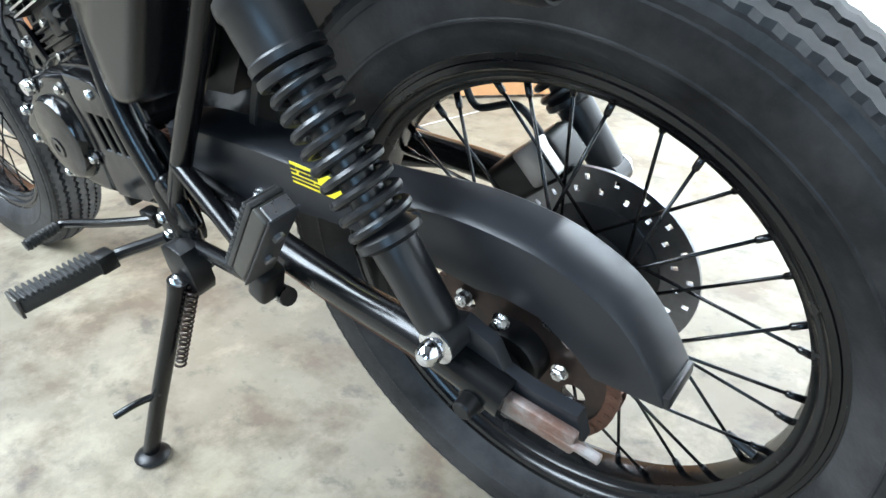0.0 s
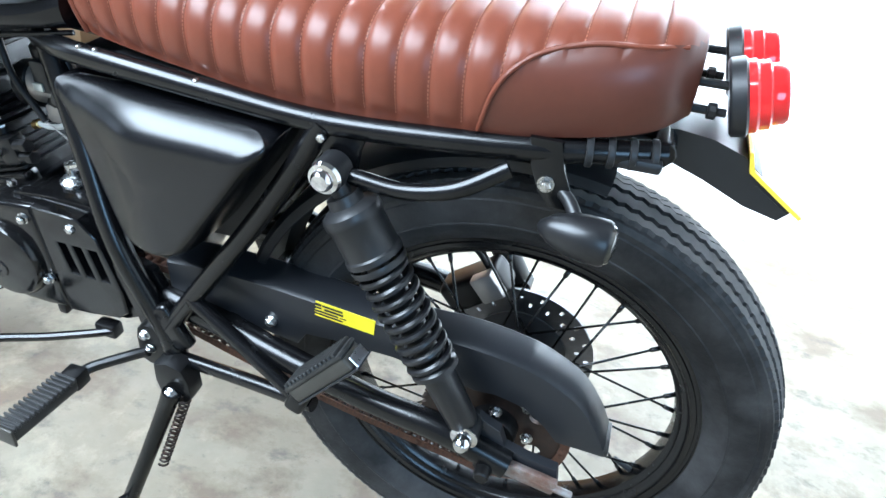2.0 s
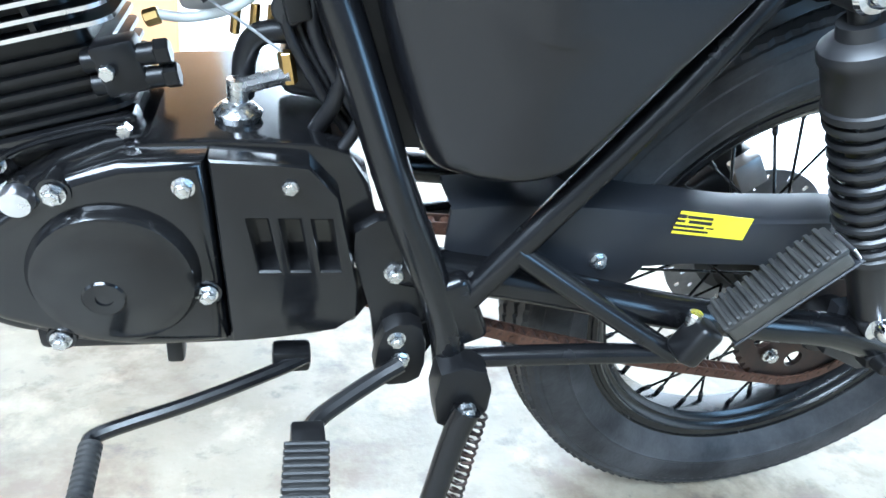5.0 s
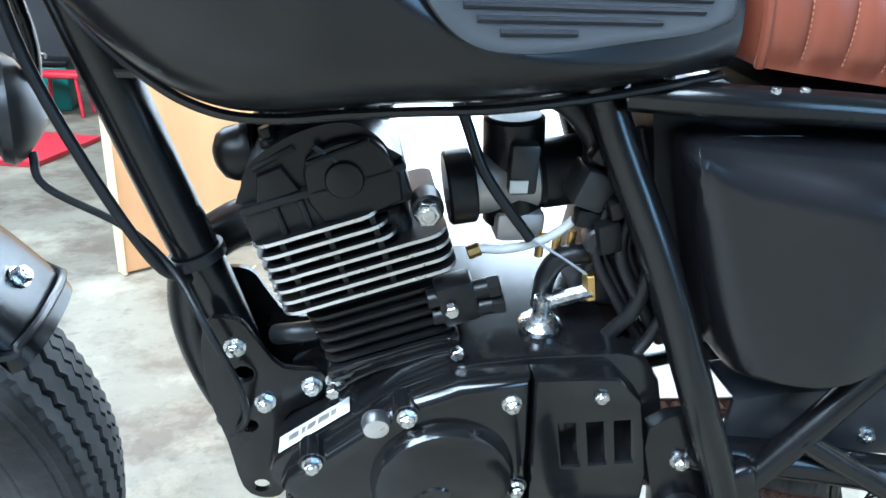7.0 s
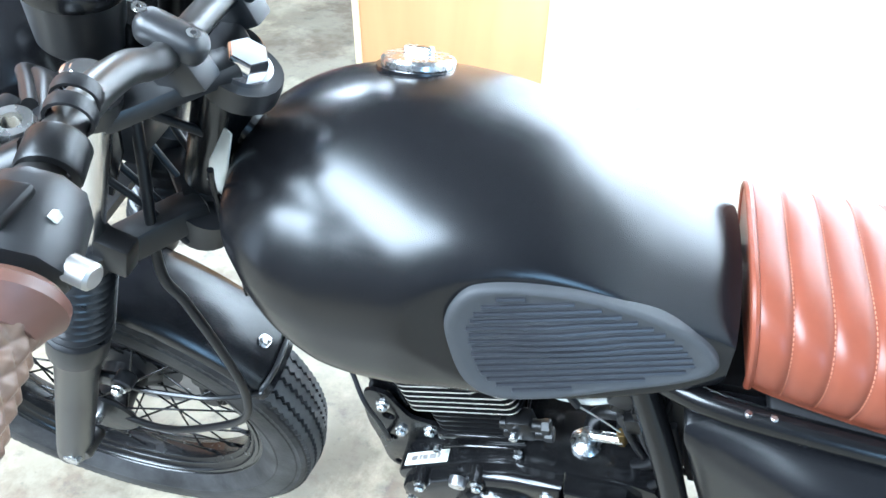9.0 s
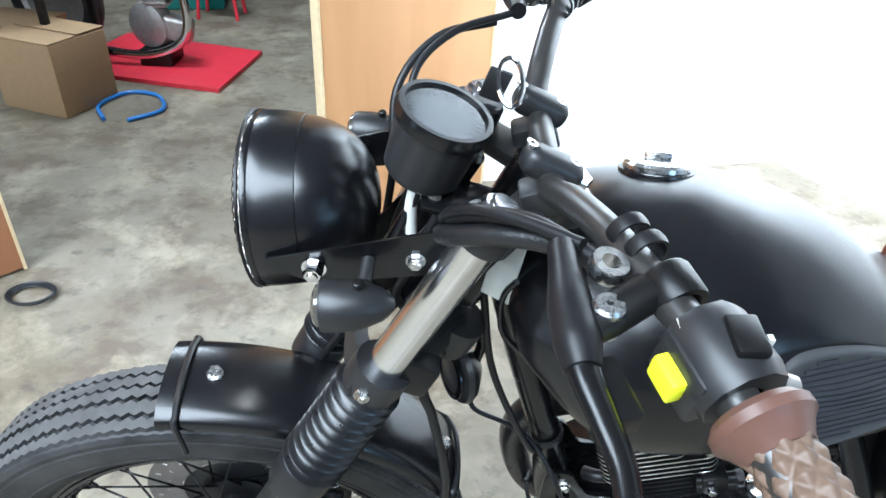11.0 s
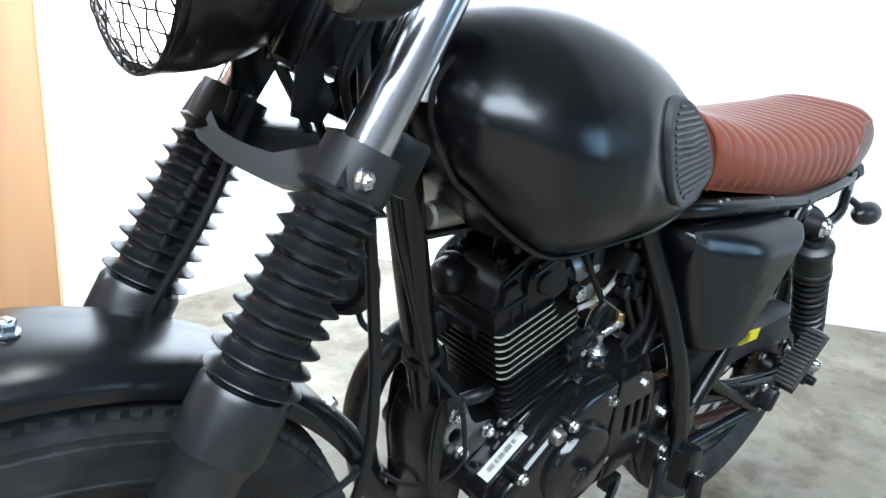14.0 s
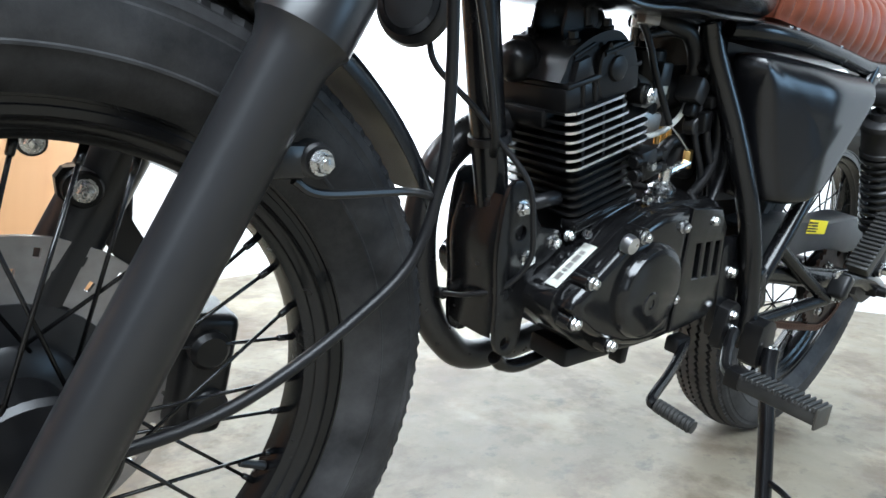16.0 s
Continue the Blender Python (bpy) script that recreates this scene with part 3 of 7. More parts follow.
def inside(loop, x, z):
    hit = False
    for (xa, za), (xb, zb) in zip(loop, loop[1:] + loop[:1]):
        if (za > z) != (zb > z) and x < (xb - xa) * (z - za) / (zb - za) + xa:
            hit = not hit
    return hit


RECESS_FINE = smooth_loop(RECESS, 6)


def flank(x, z):
    """The dished flank in which the knee cushion lies: it runs in towards the seat and towards the top."""
    u, v = x + 0.62, z - 0.48
    return 0.1160 - 0.3048 * u - 0.2725 * v - 0.0856 * u * u


def recess_depth(x, z):
    """How far the flank is pressed in: a soft step about 45 mm wide along the recess's outline."""
    gap = min(math.hypot(x - ax, z - az) for ax, az in RECESS_FINE)
    side = 1 if inside(RECESS_FINE, x, z) else -1
    k = min(1.0, max(0.0, 0.5 + side * gap / 0.045))
    return min(0.018, max(0.0032, tank_half(x, z) - flank(x, z) + 0.001)) * k * k * (3 - 2 * k)


def build_tank():
    bm = B()
    xs = [TANK_F + (TANK_R - TANK_F) * (0.5 - 0.5 * math.cos(math.pi * (0.06 + 0.94 * k / 110))) for k in range(111)]
    xs = [TANK_F + (x - xs[0]) * (TANK_R - TANK_F) / (xs[-1] - xs[0]) for x in xs]
    rings = []
    nv = 144
    for x in xs:
        b, t, w, c, eu, el = tank_shape(x)
        ring = []
        for k in range(nv):
            a = 2 * math.pi * k / nv
            ca, sa = math.cos(a), math.sin(a)
            e = eu if sa >= 0 else el
            r = (abs(ca) ** e + abs(sa) ** e) ** (-1 / e)
            y, z = w * r * ca, c + (t - c if sa >= 0 else c - b) * r * sa
            if x > -0.765:
                y -= math.copysign(recess_depth(x, z) * min(1, max(0, (abs(y) - 0.055) / 0.035)), ca)
            ring.append(bm.verts.new((x, TANK_Y + y, z)))
        rings.append(ring)
    for a, b in zip(rings, rings[1:]):
        for k in range(nv):
            bm.faces.new((a[k], a[(k + 1) % nv], b[(k + 1) % nv], b[k]))
    # a domed nose closes the front
    nose = bm.verts.new((TANK_F - 0.004, TANK_Y, sum(v.co.z for v in rings[0]) / nv))
    for k in range(nv):
        bm.faces.new((rings[0][(k + 1) % nv], rings[0][k], nose))
    bm.faces.new(rings[-1])
    tank = finish("fuel_tank", bm, SATIN, bike, "satin black teardrop fuel tank", angle=50)
    # rolled seam flange along the lower edge, climbing round the nose
    for s in (-1, 1):
        bm = B()
        pts = [(-0.926, TANK_Y + s * 0.066, 0.556), (-0.9345, TANK_Y + s * 0.060, 0.535), (-0.9365, TANK_Y + s * 0.060, 0.510), (-0.932, TANK_Y + s * 0.068, 0.488)]
        for x in xs[14:-1:3]:
            b, t, w, c, eu, el = tank_shape(x)
            z = b + 0.10 * (c - b)
            pts.append((x, TANK_Y + s * (tank_half(x, z) + 0.0005), z - 0.004))
        sweep(bm, pts, 0.0030, 8, 3)
        finish("seam_flange", bm, SATIN, tank, "rolled seam flange")
    # filler cap, set to the right of the centre line
    o, ax = (-0.783, 0.066, 0.5875), Vector((0.02, 0.40, 1)).normalized()
    bm = B()
    lathe(bm, [(0, 0), (0.031, 0), (0.0325, 0.002), (0.0325, 0.006), (0.030, 0.009), (0.020, 0.0105), (0, 0.0105)], o, ax, 44)
    finish("filler_cap", bm, ZINC, tank, "polished steel filler cap")
    bm = B()
    block(bm, Vector(o) + ax * 0.0135, (0.026, 0.011, 0.007), ax.to_track_quat("Z", "Y").to_matrix(), bevel=0.0025, segs=3)
    finish("lock_cover", bm, ZINC, tank, "steel key flap on the cap")
    bm = B()
    lathe(bm, [(0.030, -0.006), (0.037, -0.006), (0.0365, 0.0008), (0.030, 0.0015)], o, ax, 44, closed=True)
    finish("cap_ring", bm, SATIN, tank)
    return tank


tank = build_tank()
KNEE = [(-0.7135, 0.5065), (-0.7095, 0.5210), (-0.6990, 0.5330), (-0.6840, 0.5360), (-0.6600, 0.5340), (-0.6264, 0.5265), (-0.5979, 0.5163), (-0.5680, 0.5025), (-0.5399, 0.4855), (-0.5174, 0.4665), (-0.5051, 0.4495),
        (-0.5082, 0.4382), (-0.5341, 0.4323), (-0.5780, 0.4296), (-0.6204, 0.4267), (-0.6547, 0.4276), (-0.6744, 0.4323), (-0.6900, 0.4430), (-0.7015, 0.4594), (-0.7095, 0.4843)]


def pad_half(x, z):
    """The cushion lies in the recess as one gently crowned surface."""
    return max(flank(x, z), tank_half(x, z) - recess_depth(x, z))


def build_knee(side):
    loop = smooth_loop(KNEE, 4)
    cx, cz = -0.622, 0.480
    bm = B()
    rings = []
    # raised rim, then a shallow dish for the ribs
    for s, up in ((1.0, -0.006), (1.0, 0.0035), (0.985, 0.0058), (0.94, 0.0066), (0.90, 0.0062), (0.86, 0.0052), (0.5, 0.0050), (0.2, 0.0050)):
        ring = []
        for x, z in loop:
            xx, zz = cx + (x - cx) * s, cz + (z - cz) * s
            ring.append(bm.verts.new((xx, TANK_Y + side * (pad_half(xx, zz) + up), zz)))
        rings.append(ring)
    n = len(loop)
    for a, b in zip(rings, rings[1:]):
        for k in range(n):
            bm.faces.new((a[k], a[(k + 1) % n], b[(k + 1) % n], b[k]))
    bm.faces.new(rings[-1])
    pad = finish("knee_pad", bm, KNEEM, tank, "dark grey ribbed rubber knee pad", angle=60)
    inner = [(cx + (x - cx) * 0.83, cz + (z - cz) * 0.83) for x, z in loop]
    for k in range(-11, 12):
        off = k * 0.0062
        run = [(-0.72 + 0.0025 * i) for i in range(88)]
        pts = [(x, cz + off - 0.05 * (x - cx)) for x in run]
        pts = [p for p in pts if inside(inner, *p)]
        if len(pts) < 6:
            continue
        bm = B()
        sweep(bm, [(x, TANK_Y + side * (pad_half(x, z) + 0.0052), z) for x, z in pts[::4] + pts[-1:]], 0.0021, 6, 2)
        finish("rib", bm, RIBM, tank)


KNEEM = material("grey_knee_rubber", (0.040, 0.041, 0.044), 0.60, 0, 90, 0.15, 0.1, 500)
RIBM = material("dark_knee_rib_rubber", (0.022, 0.022, 0.026), 0.35, 0, 200, 0.4, 0.2, 500, rough_var=0.1)
build_knee(-1)

# ---- seat ----
S_BOT = [(-0.492, 0.408), (-0.460, 0.405), (-0.370, 0.397), (-0.240, 0.384), (-0.136, 0.385), (-0.045, 0.390), (0.040, 0.402), (0.095, 0.412), (0.122, 0.422)]
S_TOP = [(-0.492, 0.502), (-0.475, 0.499), (-0.420, 0.490), (-0.340, 0.481), (-0.240, 0.480), (-0.120, 0.484), (0.000, 0.490), (0.075, 0.498), (0.108, 0.496), (0.122, 0.488)]
S_WID = [(-0.492, 0.092), (-0.470, 0.097), (-0.400, 0.106), (-0.300, 0.113), (-0.150, 0.116), (-0.020, 0.115), (0.055, 0.108), (0.098, 0.092), (0.122, 0.066)]
PITCH = 0.0305


def seat_section(x, v):
    """A point of the seat's section: v from 0 at the left lower edge over the top to 1 at the right lower edge."""
    b, t, w = interp(S_BOT, x), interp(S_TOP, x), interp(S_WID, x)
    a = math.pi * (1 - v)
    e = 3.6
    ca, sa = math.cos(a), math.sin(a)
    r = (abs(ca) ** e + abs(sa) ** e) ** (-1 / e)
    tuck = 1 - 0.10 * (1 - abs(sa)) ** 3
    lean = 0.018 * (1 - abs(r * sa)) * max(0.0, 1 - (x + 0.492) / 0.12)
    return Vector((x + lean, 0.008 + 1.03 * w * r * ca * tuck, b + (t - b) * r * sa))


def panel_mask(x, z):
    """0 on the smooth side panel of the tail, 1 on the ribbed cover."""
    if x < -0.052:
        return 1.0
    edge = interp([(-0.052, 0.385), (-0.046, 0.410), (-0.036, 0.440), (-0.012, 0.464), (0.030, 0.478), (0.130, 0.482)], x)
    return 1.0 if z > edge else 0.0


def build_seat():
    bm = B()
    nu, nv = 320, 44
    rings = []
    for i in range(nu + 1):
        x = -0.492 + 0.614 * i / nu
        ph = ((x + 0.492) / PITCH) % 1
        rib = 0.0042 * (1 - abs(2 * ph - 1) ** 3.0)
        ring = []
        for k in range(nv + 1):
            p = seat_section(x, k / nv)
            m = panel_mask(x, p.z) * min(1, max(0, (p.z - interp(S_BOT, x) - 0.004) / 0.010))
            c = Vector((p.x, 0, interp(S_BOT, x) + 0.03))
            d = (p - c).normalized()
            end = min(1.0, (0.122 - x) / 0.012)
            ring.append(bm.verts.new(p + d * (rib * m * end - (0.002 if m else 0))))
        rings.append(ring)
    for a, b in zip(rings, rings[1:]):
        for k in range(nv):
            f = bm.faces.new((a[k], a[k + 1], b[k + 1], b[k]))
            m = f.calc_center_median()
            f.material_index = 0 if panel_mask(m.x, m.z) else 1
        bm.faces.new((a[nv], a[0], b[0], b[nv]))
    bm.faces.new(rings[0][::-1])
    bm.faces.new(rings[-1])
    seat = finish("seat", bm, [LEATHER, PANELM], bike, "tan brown leather seat with stitched transverse rolls", angle=60)
    # piping round the front end, along the lower hem and round the smooth tail panel
    for s in (-1, 1):
        bm = B()
        pts = []
        for x in (-0.050, -0.046, -0.040, -0.030, -0.012, 0.010, 0.040, 0.075, 0.106):
            z = interp([(-0.052, 0.385), (-0.046, 0.410), (-0.036, 0.440), (-0.012, 0.464), (0.030, 0.478), (0.130, 0.482)], x)
            best = min((seat_section(x, v / 200 if s < 0 else 1 - v / 200) for v in range(100)), key=lambda q: abs(q.z - z))
            pts.append(best + Vector((0, s * 0.0006, 0)))
        sweep(bm, pts, 0.0024, 8, 5)
        finish("piping", bm, LEATHER, seat)
    bm = B()
    sweep(bm, [seat_section(-0.4905, v / 30) for v in range(31)], 0.0036, 8, 2)
    finish("piping", bm, LEATHER, seat)
    # stitches in the seams on the near side and over the top
    bm = B()
    for j in range(1, 21):
        x = -0.492 + j * PITCH
        if x > 0.098:
            break
        for k in range(3, 86):
            v = k / 88
            p = seat_section(x, v)
            if not panel_mask(x, p.z):
                continue
            q = seat_section(x, v + 0.0062)
            d = (p - Vector((x, 0, p.z - 0.05))).normalized()
            sweep(bm, [p - d * 0.0008, q - d * 0.0008], 0.0005, 4, 1, cap=False)
    finish("stitching", bm, THREAD, seat, "fine tan seam stitching")
    bm = B()
    block(bm, (-0.17, 0, 0.384), (0.56, 0.185, 0.012), bevel=0.004)
    finish("seat_base", bm, PLASTIC, seat, "black plastic seat base")
    return seat


seat = build_seat()

# ---- frame ----


def tube_part(name, pts, r, mat=None, parent=None, label="", segs=12, n=6):
    bm = B()
    sweep(bm, pts, r, segs, n)
    return finish(name, bm, mat or GLOSS, parent or bike, label)


def mirror(pts, c=0.0):
    return [(x, 2 * c - y, z) for x, y, z in pts]


bm = B()
sweep(bm, [(-0.940, -0.004, 0.560), (-0.915, -0.004, 0.450), (-0.880, -0.004, 0.320), (-0.838, -0.004, 0.170), (-0.824, -0.004, 0.090), (-0.818, -0.004, 0.024)], 0.0185, 16, 5)
frame_ob = finish("frame", bm, GLOSS, bike, "gloss black tubular steel frame")
bm = B()
rod(bm, (-0.975, -0.006, 0.490), (-0.908, -0.006, 0.640), 0.026, segs=24, bevel=0.003)
finish("steering_head", bm, GLOSS, frame_ob)
bm = B()
sweep(bm, [(-0.930, 0, 0.560), (-0.80, 0, 0.440), (-0.60, 0, 0.400), (-0.53, 0, 0.392)], 0.020, 14, 5)
finish("backbone_tube", bm, GLOSS, frame_ob)
RAIL = [(-0.552, -0.066, 0.386), (-0.500, -0.088, 0.388), (-0.420, -0.098, 0.386), (-0.310, -0.102, 0.379), (-0.190, -0.102, 0.372), (-0.040, -0.098, 0.381), (0.055, -0.086, 0.388), (0.110, -0.070, 0.390)]
VFR = [(-0.566, -0.047, 0.389), (-0.551, -0.055, 0.352), (-0.513, -0.083, 0.267), (-0.472, -0.111, 0.160), (-0.425, -0.117, 0.050), (-0.408, -0.120, -0.028)]
VRR = [(-0.196, -0.104, 0.372), (-0.271, -0.110, 0.255), (-0.366, -0.116, 0.126), (-0.420, -0.117, 0.050)]
for s in (1, -1):
    f = (lambda p: p) if s == 1 else mirror
    tube_part("seat_rail", f(RAIL), 0.0118, parent=frame_ob)
    tube_part("front_loop_tube", f(VFR), 0.0145, parent=frame_ob)
    tube_part("rear_stay_tube", f(VRR), 0.0118, parent=frame_ob)
    tube_part("footrest_stay", f([(-0.376, -0.119, 0.116), (-0.300, -0.131, 0.070), (-0.222, -0.146, 0.026)]), 0.0095, parent=frame_ob)
    tube_part("footrest_stay", f([(-0.400, -0.121, 0.006), (-0.300, -0.133, 0.016), (-0.205, -0.147, 0.026)]), 0.0095, parent=frame_ob)
    tube_part("fender_rail", f([(-0.165, -0.118, 0.330), (-0.110, -0.121, 0.328), (-0.060, -0.121, 0.341), (-0.016, -0.108, 0.366)]), 0.0085, parent=frame_ob)
# cross pieces and brackets
bm = B()
rod(bm, (0.108, -0.072, 0.390), (0.108, 0.072, 0.390), 0.0118, segs=12, bevel=0.001)
finish("cross_tube", bm, GLOSS, frame_ob)
bm = B()
plate(bm, [(-0.215, 0.378), (-0.150, 0.373), (-0.160, 0.350), (-0.165, 0.322), (-0.190, 0.318), (-0.200, 0.345)], -0.100, -0.108, bevel=0.002)
finish("shock_bracket", bm, GLOSS, frame_ob)
bm = B()
plate(bm, [(-0.003, 0.398), (0.025, 0.398), (0.031, 0.372), (0.038, 0.356), (0.0385, 0.333), (0.022, 0.333), (0.010, 0.348), (0.001, 0.370)], -0.098, -0.1035, bevel=0.0015)
finish("indicator_bracket", bm, GLOSS, frame_ob)
bm = B()
plate(bm, [(-0.500, 0.120), (-0.440, 0.125), (-0.425, 0.040), (-0.432, -0.010), (-0.470, -0.012), (-0.482, 0.040)], -0.090, -0.102, bevel=0.002, n=3)
finish("pivot_plate", bm, GLOSS, frame_ob, "black swingarm pivot plate")
bm = B()
plate(bm, [(-0.472, 0.034), (-0.440, 0.036), (-0.436, -0.020), (-0.474, -0.022)], -0.102, -0.118, bevel=0.004, n=3)
finish("footrest_hanger", bm, CAST, frame_ob)
for k in range(4):
    bm = B()
    rod(bm, (0.044 + 0.018 * k, -0.089 + 0.004 * k, 0.3880 + 0.0005 * k), (0.050 + 0.018 * k, -0.088 + 0.004 * k, 0.3882 + 0.0005 * k), 0.0142, segs=14, bevel=0.001)
    finish("rail_clamp", bm, PLASTIC, frame_ob)
# welded gusset at the foot of the triangle
bm = B()
block(bm, (-0.416, -0.118, 0.056), (0.040, 0.020, 0.070), Matrix.Rotation(radians(-25), 3, "Y"), bevel=0.008, segs=3)
finish("gusset", bm, GLOSS, frame_ob)
bolt(BOLT_L, -0.466, -0.102, 0.083, frame_ob, turn=12)
bolt(BOLT_M, -0.456, -0.119, 0.005, frame_ob, turn=20)
bolt(BOLT_M, -0.461, -0.117, 0.026, frame_ob, turn=5)
bolt(BOLT_M, 0.0167, -0.1035, 0.3563, frame_ob, turn=8)
bolt(BOLT_S, -0.195, -0.112, 0.362, frame_ob)
for x, y, z in ((-0.53, -0.074, 0.405), (-0.47, -0.098, 0.400), (-0.45, -0.098, 0.400), (-0.33, -0.106, 0.392)):
    bm = B()
    rod(bm, (x, y, z - 0.010), (x, y, z), 0.0032, segs=8, bevel=0.0006)
    finish("rail_stud", bm, ZINC, frame_ob)

# ---- swingarm, chain, guard ----
bm = B()
sweep(bm, [(-0.460, -0.088, 0.083), (-0.350, -0.102, 0.070), (-0.240, -0.118, 0.055), (-0.130, -0.130, 0.043), (-0.050, -0.135, 0.036), (0.030, -0.135, 0.010)], [0.019, 0.017, 0.0165, 0.016, 0.017, 0.018], 16, 5)
swing = finish("swingarm", bm, GLOSS, bike, "gloss black steel swingarm")
bm = B()
sweep(bm, mirror([(-0.460, -0.088, 0.083), (-0.350, -0.102, 0.070), (-0.240, -0.112, 0.055), (-0.130, -0.115, 0.043), (0.030, -0.115, 0.008)]), 0.017, 14, 5)
finish("right_arm", bm, GLOSS, swing)
bm = B()
rod(bm, (-0.340, -0.10, 0.065), (-0.340, 0.10, 0.065), 0.018, segs=16)
finish("cross_brace", bm, GLOSS, swing)
bm = B()
plate(bm, [(-0.048, 0.060), (-0.010, 0.066), (0.016, 0.052), (0.024, 0.030), (0.050, 0.022), (0.086, 0.016), (0.090, -0.010), (0.020, -0.024), (-0.034, 0.000)], -0.118, -0.130, bevel=0.002)
finish("axle_plate", bm, GUARDM, swing, "dark grey axle plate")
bm = B()
block(bm, (0.048, -0.137, 0.004), (0.082, 0.010, 0.022), Matrix.Rotation(radians(11), 3, "Y"), bevel=0.003)
finish("chain_adjuster", bm, RUSTALU, swing, "rust-stained chain adjuster")
bm = B()
rod(bm, (0.060, -0.138, 0.001), (0.108, -0.138, -0.008), 0.0045, segs=10, bevel=0.001)
finish("adjuster_screw", bm, RUSTALU, swing)
bm = B()
rod(bm, (0.007, -0.135, 0.010), (0.007, -0.152, 0.010), 0.0145, 0.0135, 6, 0.0015)
rod(bm, (0.007, -0.150, 0.010), (0.007, -0.166, 0.010), 0.0100, 0.0085, 16, 0.0015)
finish("axle_nut", bm, CAST, swing, "black axle nut")

# sprocket and chain
SPY = -0.072
bm = B()
teeth = 44
prof = []
for k in range(teeth * 4):
    a = 2 * math.pi * k / (teeth * 4)
    r = (0.0930, 0.0930, 0.0870, 0.0870)[k % 4]
    prof.append((r * math.cos(a), r * math.sin(a)))
holes = [circle2(0.060 * math.cos(a), 0.060 * math.sin(a), 0.011, 12) for a in (radians(30 + 60 * k) for k in range(6))]
plate(bm, prof, SPY - 0.003, SPY + 0.003, holes, bevel=0)
finish("sprocket", bm, SPROCKET, rear_wheel, "greasy rusty rear sprocket")
bm = B()
lathe(bm, [(0, -0.114), (0.016, -0.114), (0.018, -0.112), (0.018, -0.098), (0.029, -0.096), (0.031, -0.092), (0.031, -0.045), (0, -0.045)], (0, 0, 0), (0, 1, 0), 32)
finish("sprocket_carrier", bm, CAST, rear_wheel, "black sprocket carrier")
for k in range(4):
    a = radians(52 + 90 * k)
    bolt(BOLT_L, 0.062 * math.cos(a), SPY - 0.006, 0.062 * math.sin(a), rear_wheel, turn=20 * k)


def link_mesh(name):
    bm = B()
    for y in (-0.0065, 0.0065):
        plate(bm, [(0.0085 * math.cos(t) * 0.62 + (0.0079 if math.cos(t) >= 0 else -0.0079) * 0.8, 0.0060 * math.sin(t)) for t in (2 * math.pi * k / 14 for k in range(14))], y - 0.0009, y + 0.0009, bevel=0)
    rod(bm, (-0.0079, -0.0082, 0), (-0.0079, 0.0082, 0), 0.0026, segs=8)
    rod(bm, (-0.0079, -0.0055, 0), (-0.0079, 0.0055, 0), 0.0046, segs=8)
    me = bpy.data.meshes.new(name)
    bm.to_mesh(me)
    bm.free()
    me.materials.append(RUST)
    return me


LINK = link_mesh("chain_link")
bm = B()
rod(bm, (-0.53, SPY, 0.085), (-0.53, SPY + 0.006, 0.085), 0.030, segs=28)
finish("front_sprocket", bm, RUST, swing)
front_c, front_r, rear_r = Vector((-0.530, 0, 0.085)), 0.030, 0.0895
chain = place("chain", LINK, bike, "rusty greasy roller chain", Matrix.Translation((rear_r, SPY, 0)) @ Matrix.Rotation(radians(90), 4, "Y"))
d = Vector((0, 0, 0)) - front_c
base = math.atan2(d.z, d.x)
off = math.asin((rear_r - front_r) / d.length)
# along the lower run, round the rear sprocket, along the upper run
run = []
lowf = front_c + front_r * Vector((math.cos(base - math.pi / 2 - off), 0, math.sin(base - math.pi / 2 - off)))
lowr = rear_r * Vector((math.cos(base - math.pi / 2 - off), 0, math.sin(base - math.pi / 2 - off)))
upr = rear_r * Vector((math.cos(base + math.pi / 2 + off), 0, math.sin(base + math.pi / 2 + off)))
upf = front_c + front_r * Vector((math.cos(base + math.pi / 2 + off), 0, math.sin(base + math.pi / 2 + off)))
for k in range(61):
    t = k / 60
    run.append(lowf.lerp(lowr, t) - Vector((0, 0, 0.014 * math.sin(math.pi * t))))
s0 = base - math.pi / 2 - off
s1 = base + math.pi / 2 + off
for k in range(1, 60):
    a = s0 + (s1 - s0) * k / 60
    run.append(rear_r * Vector((math.cos(a), 0, math.sin(a))))
for k in range(61):
    run.append(upr.lerp(upf, k / 60))
acc = 0.0
step = 0.0127
for a, b in zip(run, run[1:]):
    L = (b - a).length
    while acc < L:
        p = a.lerp(b, acc / L)
        t = (b - a).normalized()
        ang = math.atan2(t.z, t.x)
        place("link", LINK, chain, "", chain.matrix_basis.inverted() @ Matrix.Translation((p.x, SPY, p.z)) @ Matrix.Rotation(-ang, 4, "Y"))
        acc += step
    acc -= L

G_TOP = [(-0.425, 0.136), (-0.374, 0.1405), (-0.300, 0.1395), (-0.236, 0.1345), (-0.160, 0.1265), (-0.100, 0.1265), (-0.040, 0.1280), (0.010, 0.1220), (0.048, 0.1115), (0.0908, 0.0867), (0.1173, 0.0525), (0.1330, 0.0210)]
G_BOT = [(0.1330, 0.0150), (0.0936, 0.0165), (0.0777, 0.0173), (0.0614, 0.0365), (0.0335, 0.0590), (0.000, 0.0665), (-0.026, 0.0645), (-0.060, 0.072), (-0.127, 0.081), (-0.200, 0.0825), (-0.240, 0.080), (-0.252, 0.060), (-0.290, 0.066), (-0.360, 0.078), (-0.425, 0.098)]
bm = B()
top = [(p.x, p.z) for p in smooth_path([(x, 0, z) for x, z in G_TOP], 4)]
